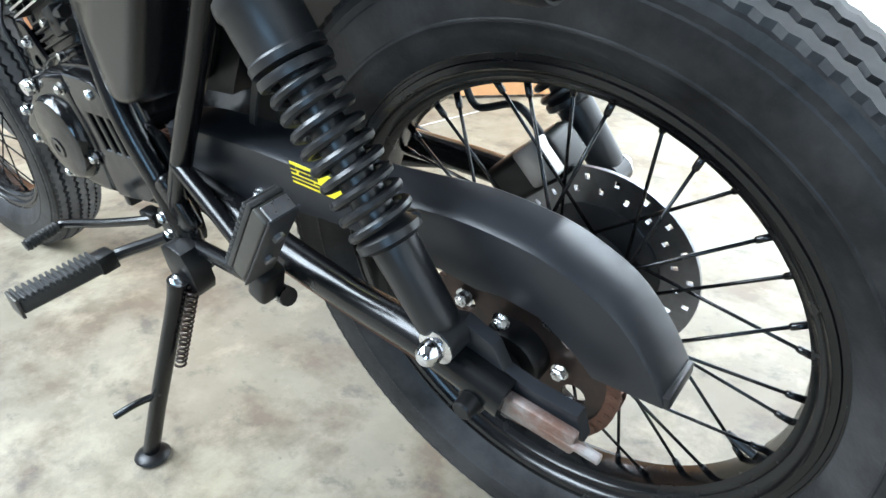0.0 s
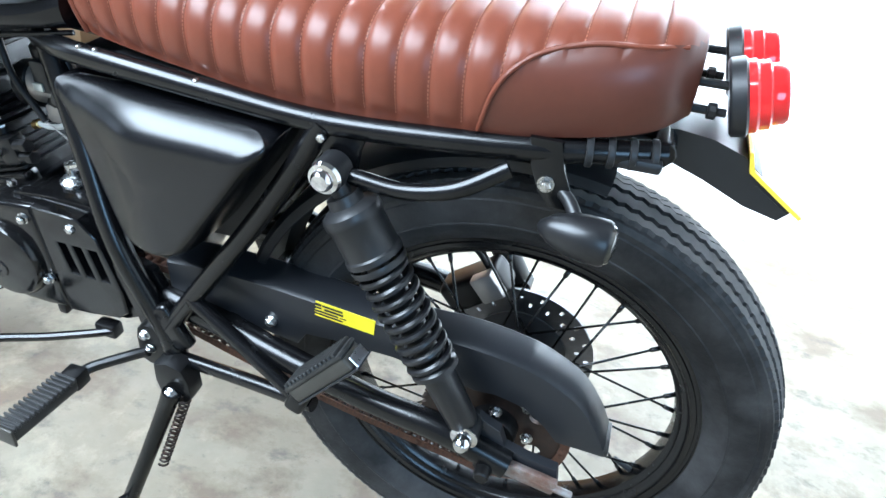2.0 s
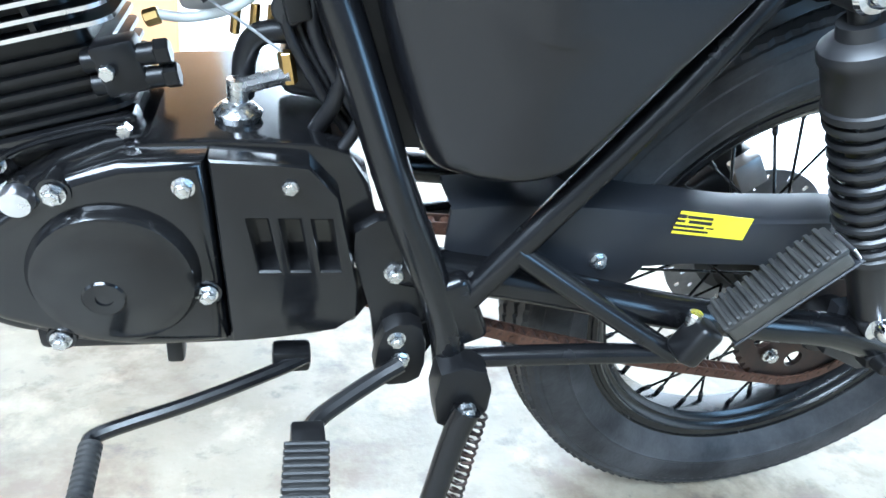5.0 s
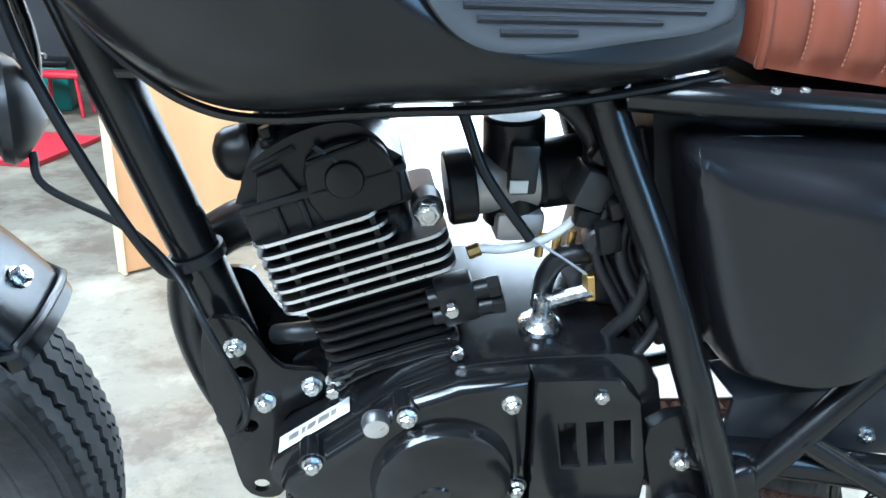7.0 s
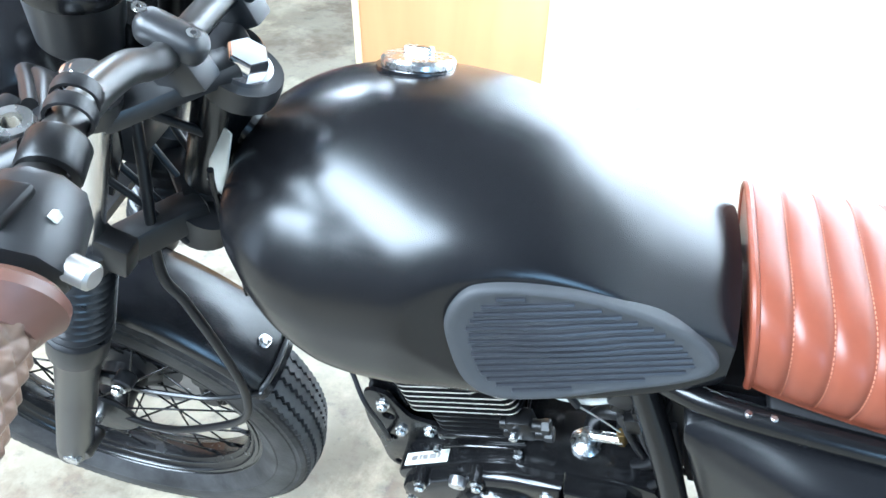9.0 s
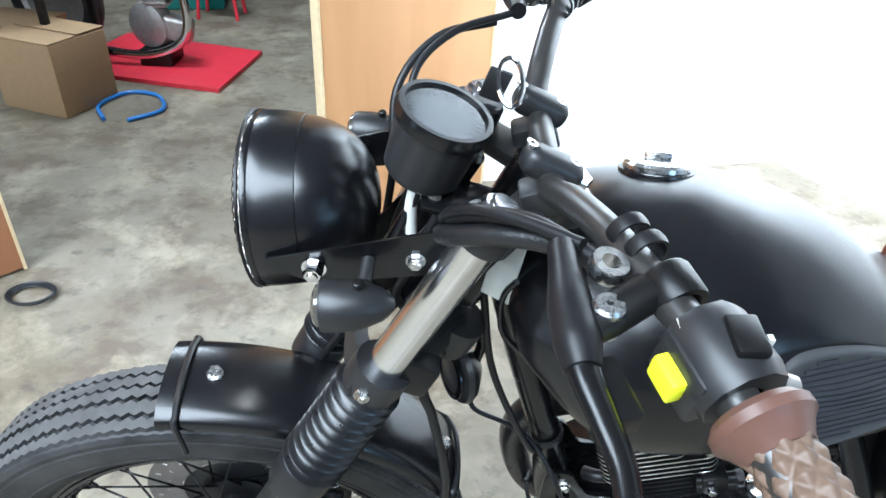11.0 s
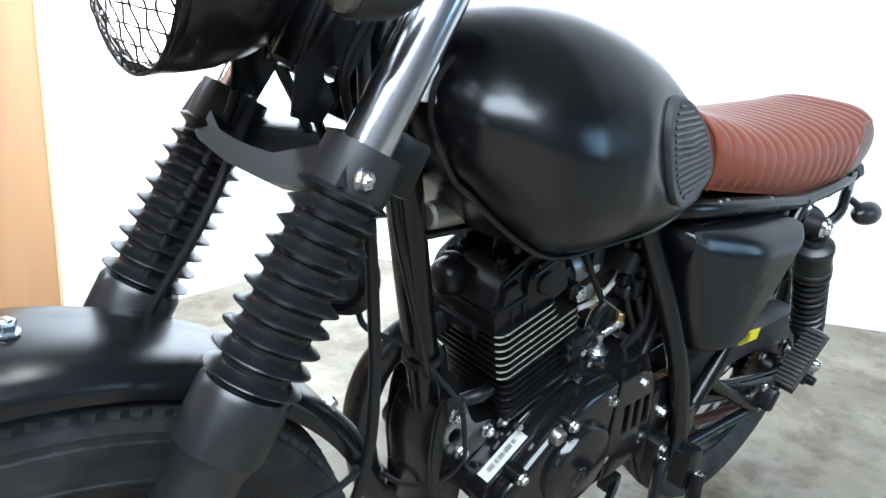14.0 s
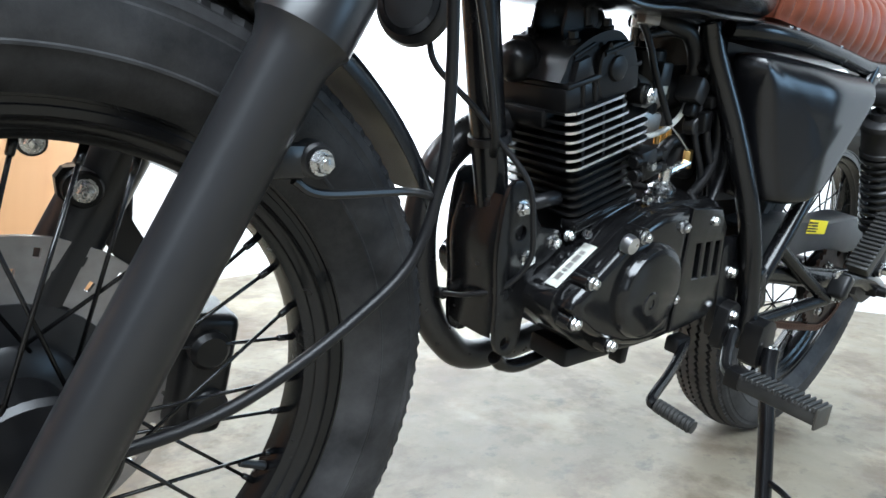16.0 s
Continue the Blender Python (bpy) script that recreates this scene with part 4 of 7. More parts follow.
plate(bm, top + G_BOT, -0.088, -0.092, bevel=0.0012)
guard = finish("chain_guard", bm, GUARDM, bike, "dark grey painted steel chain guard")
bm = B()
ring = []
for x, z in top:
    ring.append([bm.verts.new((x, y, z - dz)) for y, dz in ((-0.092, 0.0), (-0.0865, -0.004), (-0.047, -0.006), (-0.044, -0.004), (-0.045, 0.0), (-0.086, -0.001))])
for a, b in zip(ring, ring[1:]):
    for k in range(5):
        bm.faces.new((a[k], a[k + 1], b[k + 1], b[k]))
finish("top_flange", bm, GUARDM, guard)
bm = B()
block(bm, (0.134, -0.068, 0.020), (0.007, 0.046, 0.012), bevel=0.002)
finish("guard_tip", bm, PLASTIC, guard)
bolt(BOLT_M, -0.286, -0.092, 0.087, guard)
bolt(BOLT_M, 0.004, -0.100, 0.050, guard, turn=14)
bolt(BOLT_M, 0.043, -0.080, -0.003, guard, turn=4)
bm = B()
rot = Matrix.Rotation(radians(5.5), 4, "Y")
block(bm, (0, 0, 0), (0.075, 0.0008, 0.0225), bevel=0.0002, segs=1)
lab = finish("warning_sticker", bm, YELLOW, guard, "yellow and black warning sticker", matrix=Matrix.Translation((-0.187, -0.0926, 0.1240)) @ rot)
for dx, dz, w, h in ((-0.034, 0.0065, 0.008, 0.0036), (-0.016, 0.0065, 0.026, 0.0026), (-0.034, 0.0018, 0.009, 0.0024), (-0.014, 0.0018, 0.024, 0.0030), (-0.024, -0.0030, 0.032, 0.0024), (-0.002, -0.0030, 0.008, 0.0014), (-0.020, -0.0072, 0.036, 0.0022)):
    bm = B()
    block(bm, (dx, -0.0006, dz), (w, 0.0004, h), bevel=0)
    finish("print_bar", bm, INK, guard, matrix=Matrix.Translation((-0.187, -0.0926, 0.1240)) @ rot)

# ---- shock absorbers ----


def shock(top, bottom):
    top, bottom = Vector(top), Vector(bottom)
    d = bottom - top
    L = d.length
    ax = d / L
    bm = B()
    lathe(bm, [(0, 0.024), (0.0170, 0.024), (0.0180, 0.034), (0.0240, 0.036), (0.0295, 0.040), (0.0305, 0.044), (0.0305, 0.050), (0.0285, 0.053), (0.0285, 0.086), (0.0302, 0.088), (0.0302, 0.094), (0.0240, 0.096), (0, 0.094)], top, ax, 32)
    body = finish("shock_absorber", bm, PLASTIC, bike, "black twin shock absorber with exposed coil spring")
    bm = B()
    lathe(bm, [(0, 0.085), (0.0145, 0.085), (0.0150, 0.22), (0.0200, 0.226), (0.0265, 0.232), (0.0265, 0.238), (0.0190, 0.242), (0.0175, L - 0.014), (0.015, L - 0.008), (0, L - 0.008)], top, ax, 28)
    finish("damper_tube", bm, SLIDER, body, "satin black damper tube")
    bm = B()
    lathe(bm, [(0.0292, 0.098), (0.0300, 0.101), (0.0292, 0.105), (0.022, 0.105)], top, ax, 32)
    finish("spring_seat", bm, PLASTIC, body)
    u = ax.orthogonal().normalized()
    v = ax.cross(u)
    pts = []
    turns = 9.5
    n = int(turns * 22)
    for k in range(n + 1):
        a = 2 * math.pi * turns * k / n
        h = 0.102 + (0.232 - 0.102) * k / n
        pts.append(top + ax * h + (u * math.cos(a) + v * math.sin(a)) * 0.0240)
    bm = B()
    sweep(bm, pts, 0.0042, 8, 1)
    finish("coil_spring", bm, SLIDER, body, "gloss black coil spring")
    for p, r in ((top, 0.017), (bottom, 0.0155)):
        bm = B()
        lathe(bm, [(0.009, -0.013), (r, -0.013), (r, 0.013), (0.009, 0.013)], p, (0, 1, 0), 24, closed=True)
        rod(bm, p + ax * 0.010 * (1 if p is top else -1), p + ax * (0.028 if p is top else -0.014), 0.010, segs=14)
        finish("mounting_eye", bm, PLASTIC, body)
    s = -1 if top.y < 0 else 1
    bm = B()
    rod(bm, top - Vector((0, s * 0.025, 0)), top + Vector((0, s * 0.012, 0)), 0.0075, segs=12)
    finish("mounting_stud", bm, GLOSS, body)
    bm = B()
    lathe(bm, [(0, 0.010), (0.0165, 0.010), (0.0170, 0.013), (0.0150, 0.0165), (0.0110, 0.0175), (0.0105, 0.0215), (0.0080, 0.0245), (0, 0.025)], top, (0, s, 0), 28)
    finish("top_nut", bm, CHROME, body, "chrome domed top nut")
    bm = B()
    lathe(bm, [(0, 0.012), (0.0150, 0.012), (0.0155, 0.0145), (0.0100, 0.016), (0.0100, 0.022), (0.0085, 0.028), (0.0055, 0.031), (0, 0.0315)], bottom, (0, s, 0), 28)
    finish("bottom_nut", bm, CHROME, body, "chrome acorn nut and washer")


shock((-0.180, -0.128, 0.336), (-0.019, -0.140, 0.055))
shock((-0.180, 0.128, 0.336), (-0.019, 0.140, 0.055))

# ---- side covers and air box ----
SIDE = [(-0.510, 0.344), (-0.502, 0.362), (-0.450, 0.365), (-0.400, 0.363), (-0.330, 0.360), (-0.276, 0.358), (-0.254, 0.354), (-0.246, 0.342), (-0.266, 0.308), (-0.310, 0.250), (-0.350, 0.199),
        (-0.371, 0.184), (-0.405, 0.177), (-0.440, 0.179), (-0.456, 0.190), (-0.481, 0.250)]


def side_cover(s):
    """A pressed cover: nearly flat face, a broad roll along the top and tighter ones below, fullest at the upper rear."""
    loop = smooth_loop(SIDE, 5)
    cx, cz = -0.392, 0.272
    bm = B()
    rings = [[bm.verts.new((x, s * 0.058, z)) for x, z in loop]]
    for sc in (1.0, 0.998, 0.993, 0.985, 0.975, 0.962, 0.945, 0.925, 0.90, 0.87, 0.84, 0.80, 0.75, 0.69, 0.62, 0.54, 0.45, 0.36, 0.26, 0.14):
        ring = []
        for x, z in loop:
            px, pz = cx + (x - cx) * sc, cz + (z - cz) * sc
            front = min(1, max(0, (px + 0.505) / 0.125))
            full = 0.022 + 0.037 * front * front * (3 - 2 * front)
            along = min(1, max(0, (z - 0.312) / 0.040))
            edge = 1 - min(1, (1 - sc) * 0.075 / 0.013)
            edge = (1 - edge ** 2.2) ** 0.5
            edge += (1 - edge) * along * along * (3 - 2 * along)
            drop = 1 - min(1, max(0, 0.364 - pz) / 0.040)
            ring.append(bm.verts.new((px, s * (0.088 + full * edge * (1 - drop ** 1.9) ** 0.62), pz)))
        rings.append(ring)
    n = len(loop)
    for a, b in zip(rings, rings[1:]):
        for k in range(n):
            bm.faces.new((a[k], a[(k + 1) % n], b[(k + 1) % n], b[k]))
    bm.faces.new(rings[-1])
    soft = [v for ring in rings[6:] for v in ring]
    for _ in range(5):
        bmesh.ops.smooth_vert(bm, verts=soft, factor=0.5, use_axis_x=False, use_axis_y=True, use_axis_z=False)
    return finish("side_cover", bm, SATIN, bike, "satin black bulged side cover", angle=70)


side_cover(-1)
side_cover(1)
bm = B()
plate(bm, [(-0.528, 0.372), (-0.215, 0.366), (-0.230, 0.318), (-0.340, 0.170), (-0.470, 0.170), (-0.505, 0.270)], -0.055, 0.055, bevel=0.006)
finish("air_box", bm, CAST, bike, "black plastic air box behind the side covers")
bm = B()
lathe(bm, [(0.340, -0.062), (0.350, -0.060), (0.3565, -0.050), (0.358, 0), (0.3565, 0.050), (0.350, 0.060), (0.340, 0.062), (0.3385, 0.060), (0.354, 0.048), (0.355, 0), (0.354, -0.048), (0.3385, -0.060)], (0, 0, 0), (0, 1, 0), 40, closed=True, a0=-170, a1=-78)
finish("rear_mudguard", bm, PLASTIC, bike, "black plastic inner rear mudguard")

# ---- foot controls and side stand ----
bm = B()
sweep(bm, [(-0.456, -0.124, 0.004), (-0.480, -0.132, -0.006), (-0.520, -0.152, -0.020), (-0.533, -0.166, -0.024)], 0.0075, 10, 4)
peg = finish("rider_footrest", bm, CAST, bike, "black folding rider footrest with ribbed rubber")
bm = B()
block(bm, (-0.534, -0.176, -0.024), (0.026, 0.024, 0.024), bevel=0.003)
finish("hinge", bm, CAST, peg)
PD = Vector((-0.06, -1, 0.03)).normalized()
PR = PD.to_track_quat("Y", "Z").to_matrix()
P0 = Vector((-0.535, -0.182, -0.024))
bm = B()
block(bm, P0 + PD * 0.050, (0.029, 0.098, 0.020), PR, bevel=0.005, segs=3)
rubber = finish("peg_rubber", bm, PEGRUB, peg, "ribbed worn peg rubber")
for k in range(14):
    bm = B()
    block(bm, P0 + PD * (0.006 + 0.0068 * k) + PR @ Vector((0, 0, 0.0105)), (0.034, 0.0036, 0.0065), PR, bevel=0.0012, segs=1)
    finish("rubber_rib", bm, PEGRUB, rubber)
bm = B()
block(bm, P0 + PD * 0.099, (0.033, 0.004, 0.026), PR, bevel=0.0015, segs=2)
finish("peg_end", bm, PEGMETAL, peg, "worn metal end of the footrest")
bm = B()
sweep(bm, [(-0.532, -0.098, -0.008), (-0.560, -0.110, -0.012), (-0.620, -0.132, -0.020), (-0.684, -0.152, -0.027), (-0.692, -0.162, -0.029)], 0.0062, 10, 5)
shift = finish("gear_lever", bm, GLOSS, bike, "black gear lever with rubber toe piece")
bm = B()
block(bm, (-0.545, -0.094, -0.010), (0.032, 0.020, 0.022), bevel=0.004)
finish("lever_clamp", bm, CAST, shift)
bm = B()
prof = [(0, 0)]
for k in range(9):
    prof += [(0.0068, 0.002 + k * 0.0050), (0.0085, 0.003 + k * 0.0050), (0.0085, 0.0055 + k * 0.0050), (0.0068, 0.0066 + k * 0.0050)]
prof += [(0.0075, 0.049), (0, 0.050)]
lathe(bm, prof, (-0.690, -0.160, -0.028), (0.02, -1, -0.08), 16)
finish("toe_rubber", bm, PEGRUB, shift)
# passenger footrest, folded up
bm = B()
block(bm, (-0.214, -0.158, 0.050), (0.024, 0.028, 0.040), Matrix.Rotation(radians(25), 3, "Y"), bevel=0.006, segs=3)
pp = finish("passenger_footrest", bm, CAST, bike, "black passenger footrest folded upwards")
P0 = Vector((-0.206, -0.172, 0.078))
d = Vector((-0.138, -0.176, 0.158)) - P0
rotm = d.to_track_quat("Z", "Y").to_matrix()
bm = B()
block(bm, P0 + d * 0.5, (0.030, 0.018, d.length), rotm, bevel=0.003, segs=3)
finish("peg_plate", bm, PEGMETAL, pp, "worn bronze-grey metal peg bar")
bm = B()
block(bm, P0 + d * 0.5 + rotm @ Vector((0, 0.0105, 0)), (0.032, 0.006, d.length * 1.02), rotm, bevel=0.002, segs=2)
finish("peg_rubber", bm, PEGRUB, pp, "black ribbed rubber on the peg bar")
for k in range(13):
    bm = B()
    block(bm, P0 + d * (0.06 + 0.073 * k) + rotm @ Vector((0, 0.0150, 0)), (0.032, 0.005, 0.0042), rotm, bevel=0.001, segs=1)
    finish("peg_rib", bm, PEGRUB, pp)
bm = B()
block(bm, P0 + d * 0.52 + rotm @ Vector((0, -0.0105, 0)), (0.030, 0.0025, d.length * 1.08), rotm, bevel=0.0008, segs=1)
backing = finish("backing_plate", bm, GUARDM, pp, "dark grey steel plate with two bolts")
for k in (0.36, 0.74):
    bm = B()
    rod(bm, P0 + d * k + rotm @ Vector((0, -0.011, 0)), P0 + d * k + rotm @ Vector((0, -0.016, 0)), 0.0052, segs=6, bevel=0.0008)
    finish("plate_bolt", bm, STEEL, backing)
bm = B()
block(bm, P0 + d * 1.045 + rotm @ Vector((0, -0.004, 0)), (0.024, 0.015, 0.0025), rotm, bevel=0.0008, segs=1)
finish("end_lip", bm, ALU, pp, "bright worn metal lip")
bm = B()
rod(bm, (-0.216, -0.150, 0.024), (-0.216, -0.150, 0.074), 0.0065, segs=12, bevel=0.001)
finish("hinge_pin", bm, ZINC, pp)
# side stand
bm = B()
plate(bm, [(-0.428, 0.014), (-0.388, 0.014), (-0.380, -0.030), (-0.398, -0.050), (-0.424, -0.044)], -0.124, -0.150, bevel=0.004, n=2)
stand = finish("side_stand", bm, CAST, bike, "black steel side stand, lowered to the floor")
FOOT = Vector((-0.482, -0.246, -0.270))
bm = B()
sweep(bm, [(-0.402, -0.156, -0.020), (-0.412, -0.164, -0.050), (-0.432, -0.190, -0.115), (-0.458, -0.220, -0.195), FOOT], [0.0125, 0.0115, 0.0105, 0.0105, 0.0105], 14, 5)
finish("stand_leg", bm, GLOSS, stand)
INV = LEAN.inverted()
fw = LEAN @ FOOT
bm = B()
lathe(bm, [(0, 0.0), (0.021, 0.0), (0.023, 0.002), (0.021, 0.005), (0.012, 0.009), (0, 0.010)], (fw.x, fw.y, 0.002), (0, 0, 1), 28)
finish("stand_foot", bm, CAST, stand, "worn black steel stand foot", matrix=INV)
tube_part("stand_prong", [(-0.452, -0.212, -0.178), (-0.462, -0.240, -0.176), (-0.472, -0.266, -0.180)], 0.0045, GLOSS, stand)
pts = []
sp0, sp1 = Vector((-0.386, -0.150, -0.030)), Vector((-0.412, -0.190, -0.128))
ax = (sp1 - sp0).normalized()
u = ax.orthogonal().normalized()
v = ax.cross(u)
for k in range(16 * 10 + 1):
    a = 2 * math.pi * k / 10
    pts.append(sp0 + (sp1 - sp0) * (k / 160) + (u * math.cos(a) + v * math.sin(a)) * 0.0058)
bm = B()
sweep(bm, pts, 0.0016, 5, 1)
finish("return_spring", bm, SPROCKET, stand, "dark greasy coiled return spring")
bolt(BOLT_L, -0.403, -0.156, -0.021, stand)

# ---- engine ----
COVER = [(-0.797, 0.078), (-0.791, 0.092), (-0.766, 0.110), (-0.732, 0.136), (-0.705, 0.158), (-0.660, 0.175), (-0.604, 0.179)]
COVER_R = [(-0.6025, 0.179), (-0.560, 0.178), (-0.535, 0.176), (-0.513, 0.152), (-0.494, 0.070), (-0.493, 0.040), (-0.510, 0.026), (-0.556, 0.019), (-0.5915, 0.016)]
COVER_B = [(-0.593, 0.016), (-0.626, 0.012), (-0.660, 0.012), (-0.695, 0.018), (-0.750, 0.040), (-0.785, 0.062)]
bm = B()
plate(bm, [(-0.806, 0.070), (-0.802, 0.091), (-0.770, 0.1135), (-0.738, 0.136), (-0.700, 0.162), (-0.640, 0.180), (-0.560, 0.184), (-0.505, 0.176), (-0.480, 0.120), (-0.478, 0.040), (-0.520, 0.004), (-0.640, -0.004), (-0.720, 0.006), (-0.785, 0.046)], 0.105, -0.083, bevel=0.005, n=2)
engine = finish("engine", bm, ENGINE, bike, "black air-cooled single-cylinder engine")
bm = B()
plate(bm, COVER + COVER_B, -0.080, -0.105, bevel=0.014, segs=5)
gen = finish("generator_cover", bm, ENGINE, bike, "glossy black generator cover")
bm = B()
lathe(bm, [(0, -0.119), (0.046, -0.1185), (0.0535, -0.116), (0.0575, -0.110), (0.0585, -0.100), (0, -0.098)], (-0.669, 0, 0.085), (0, 1, 0), 56)
finish("rotor_dome", bm, ENGINE, gen)
bm = B()
lathe(bm, [(0.006, -0.120), (0.0135, -0.1205), (0.0150, -0.119), (0.0150, -0.117), (0.006, -0.117)], (-0.676, 0, 0.074), (0, 1, 0), 24, closed=True)
finish("inspection_plug", bm, ENGINE, gen)
slots = []
for x0 in (-0.5775, -0.5545, -0.5315):
    slots.append([(x0, 0.132), (x0 + 0.013, 0.132), (x0 + 0.0215, 0.087), (x0 + 0.0085, 0.087)])
bm = B()
plate(bm, COVER_R, -0.070, -0.105, slots, bevel=0.0040, segs=3)
spc = finish("sprocket_cover", bm, ENGINE, bike, "black sprocket cover with three slots")
for x, y, z, me in ((-0.771, -0.103, 0.106, BOLT_M), (-0.699, -0.107, 0.152, BOLT_M), (-0.784, -0.100, 0.061, BOLT_M), (-0.715, -0.104, 0.024, BOLT_M), (-0.608, -0.106, 0.067, BOLT_M), (-0.619, -0.105, 0.158, BOLT_M)):
    bm = B()
    lathe(bm, [(0, 0.0), (0.0105, 0.0), (0.0110, 0.020), (0, 0.020)], (x, y + 0.001, z), (0, 1, 0), 18)
    finish("bolt_boss", bm, ENGINE, gen)
    bolt(me, x, y, z, gen, turn=x * 900)
bolt(BOLT_M, -0.548, -0.102, 0.160, spc, turn=11)
bolt(BOLT_S, -0.494, -0.088, 0.085, spc)
bm = B()
lathe(bm, [(0, 0), (0.0105, 0), (0.0110, -0.004), (0.0095, -0.011), (0, -0.012)], (-0.722, -0.100, 0.146), (0, 1, 0.1), 24)
finish("filler_plug", bm, ALU, gen, "dull alloy filler plug")
# silver number sticker on the sloping front of the crankcase
sx = Vector((0.82, 0, 0.57)).normalized()
sz = Vector((-0.57, 0, 0.82)).normalized()
SM = Matrix(((sx.x, 0, sz.x, -0.7695), (0, 1, 0, -0.0705), (sx.z, 0, sz.z, 0.1148), (0, 0, 0, 1)))
bm = B()
block(bm, (0, 0, 0.0012), (0.070, 0.017, 0.0010), bevel=0.0003, segs=1)
finish("number_sticker", bm, SILVER, gen, "silver identification sticker", matrix=SM)
for dx, w in ((-0.020, 0.010), (-0.010, 0.004), (-0.002, 0.008), (0.010, 0.011), (0.020, 0.005)):
    bm = B()
    block(bm, (dx, 0.0005, 0.0019), (w, 0.0065, 0.0003), bevel=0)
    finish("print_bar", bm, GREYM, gen, matrix=SM)

# cylinder, tilted forward
TILT = radians(17)
CYL = Matrix(((math.cos(TILT), 0, -math.sin(TILT), -0.700), (0, 1, 0, 0.0), (math.sin(TILT), 0, math.cos(TILT), 0.150), (0, 0, 0, 1)))
bm = B()
block(bm, (0, 0, 0.070), (0.092, 0.092, 0.150), bevel=0.010, segs=3)
cyl = finish("cylinder", bm, CAST, bike, "black finned cylinder with polished fin edges", matrix=CYL)


def fin(bm, h, lx0, lx1, half, thick, edge):
    """One cooling fin; its rim gets the second material."""
    geo = bmesh.ops.create_cube(bm, size=1)["verts"]
    bmesh.ops.transform(bm, matrix=Matrix.Translation(((lx0 + lx1) / 2, 0, h)) @ Matrix.Diagonal((lx1 - lx0, half * 2, thick, 1)), verts=geo)
    es = [e for e in {e for v in geo for e in v.link_edges} if abs(e.verts[0].co.z - e.verts[1].co.z) > thick * 0.5]
    bmesh.ops.bevel(bm, geom=es, offset=0.014, segments=4, affect="EDGES", profile=0.5)
    if edge:
        bm.normal_update()
        for f in bm.faces:
            f.material_index = 1 if abs(f.normal.z) < 0.2 and f.normal.y < -0.5 else 0


for k in range(7):
    h = 0.0889 + k * 0.0099
    bm = B()
    lx0 = -0.0666
    lx1 = 0.070 if k < 4 else 0.028 + 0.004 * (6 - k)
    fin(bm, h, lx0, lx1, 0.0635, 0.0028, True)
    finish("cooling_fin", bm, [CAST, ALU], cyl)
    if k < 6:
        for x in (-0.045, -0.012, 0.021):
            bm = B()
            block(bm, (x, -0.0565, h + 0.0050), (0.004, 0.008, 0.0071), bevel=0)
            finish("fin_web", bm, CAST, cyl)
for k in range(5):
    bm = B()
    fin(bm, 0.030 + k * 0.0105, -0.054, 0.058, 0.0540, 0.0030, False)
    finish("lower_fin", bm, CAST, cyl)
# head and rocker covers
bm = B()
block(bm, (-0.006, 0, 0.160), (0.118, 0.112, 0.027), bevel=0.004)
head = finish("cylinder_head", bm, CAST, bike, "black cast cylinder head with bolted rocker cover", matrix=CYL)
bm = B()
block(bm, (-0.004, 0, 0.1745), (0.118, 0.116, 0.006), bevel=0.002)
finish("gasket_ledge", bm, CAST, head)
bm = B()
plate(bm, [(-0.058, 0.176), (-0.058, 0.190), (-0.048, 0.203), (-0.030, 0.211), (-0.004, 0.216), (0.022, 0.214), (0.038, 0.203), (0.046, 0.188), (0.046, 0.176)], -0.050, 0.050, bevel=0.008, segs=4, n=3)
finish("rocker_cover", bm, CAST, head)
# inspection caps before and behind the rocker cover
for x, y, z, ax, r in ((-0.050, 0.012, 0.193, (-1, 0, 0.10), 0.0215), (0.036, 0.012, 0.204, (0.8, 0, 0.6), 0.0190)):
    bm = B()
    lathe(bm, [(0, 0.034), (r * 0.45, 0.033), (r * 0.80, 0.0285), (r * 0.96, 0.022), (r, 0.014), (r, 0), (0, 0)], (x, y, z), ax, 30)
    cap = finish("rocker_cap", bm, CAST, head)
    bm = B()
    lathe(bm, [(r * 0.99, 0.002), (r * 1.16, 0.002), (r * 1.18, 0.005), (r * 1.16, 0.008), (r * 0.99, 0.008)], (x, y, z), ax, 30, closed=True)
    finish("cap_flange", bm, CAST, cap)
# the cam sprocket bulge on the left with its round plug, gussets and ribs
bm = B()
plate(bm, [(-0.012, 0.150), (-0.014, 0.188), (0.000, 0.203), (0.030, 0.203), (0.044, 0.190), (0.046, 0.150)], -0.046, -0.058, bevel=0.004, segs=3, n=2)
finish("cam_bulge", bm, CAST, head)
bm = B()
lathe(bm, [(0, -0.0625), (0.009, -0.0625), (0.0125, -0.0615), (0.0135, -0.060), (0.0135, -0.050), (0, -0.050)], (0.012, 0, 0.178), (0, 1, 0), 28)
finish("cam_plug", bm, CAST, head)
bm = B()
plate(bm, [(-0.052, 0.176), (-0.044, 0.196), (-0.026, 0.198), (-0.020, 0.178)], -0.046, -0.056, bevel=0.003, segs=2)
finish("rocker_boss", bm, CAST, head)
for x0, z0, x1, z1, y in ((-0.046, 0.200, -0.014, 0.207, -0.050), (-0.008, 0.196, 0.036, 0.199, -0.058), (-0.040, 0.150, -0.040, 0.172, -0.0565), (-0.022, 0.150, -0.022, 0.172, -0.0565), (0.000, 0.206, 0.012, 0.189, -0.0565)):
    bm = B()
    sweep(bm, [(x0, y, z0), (x1, y, z1)], 0.0026, 8, 1)
    finish("cast_rib", bm, CAST, head)
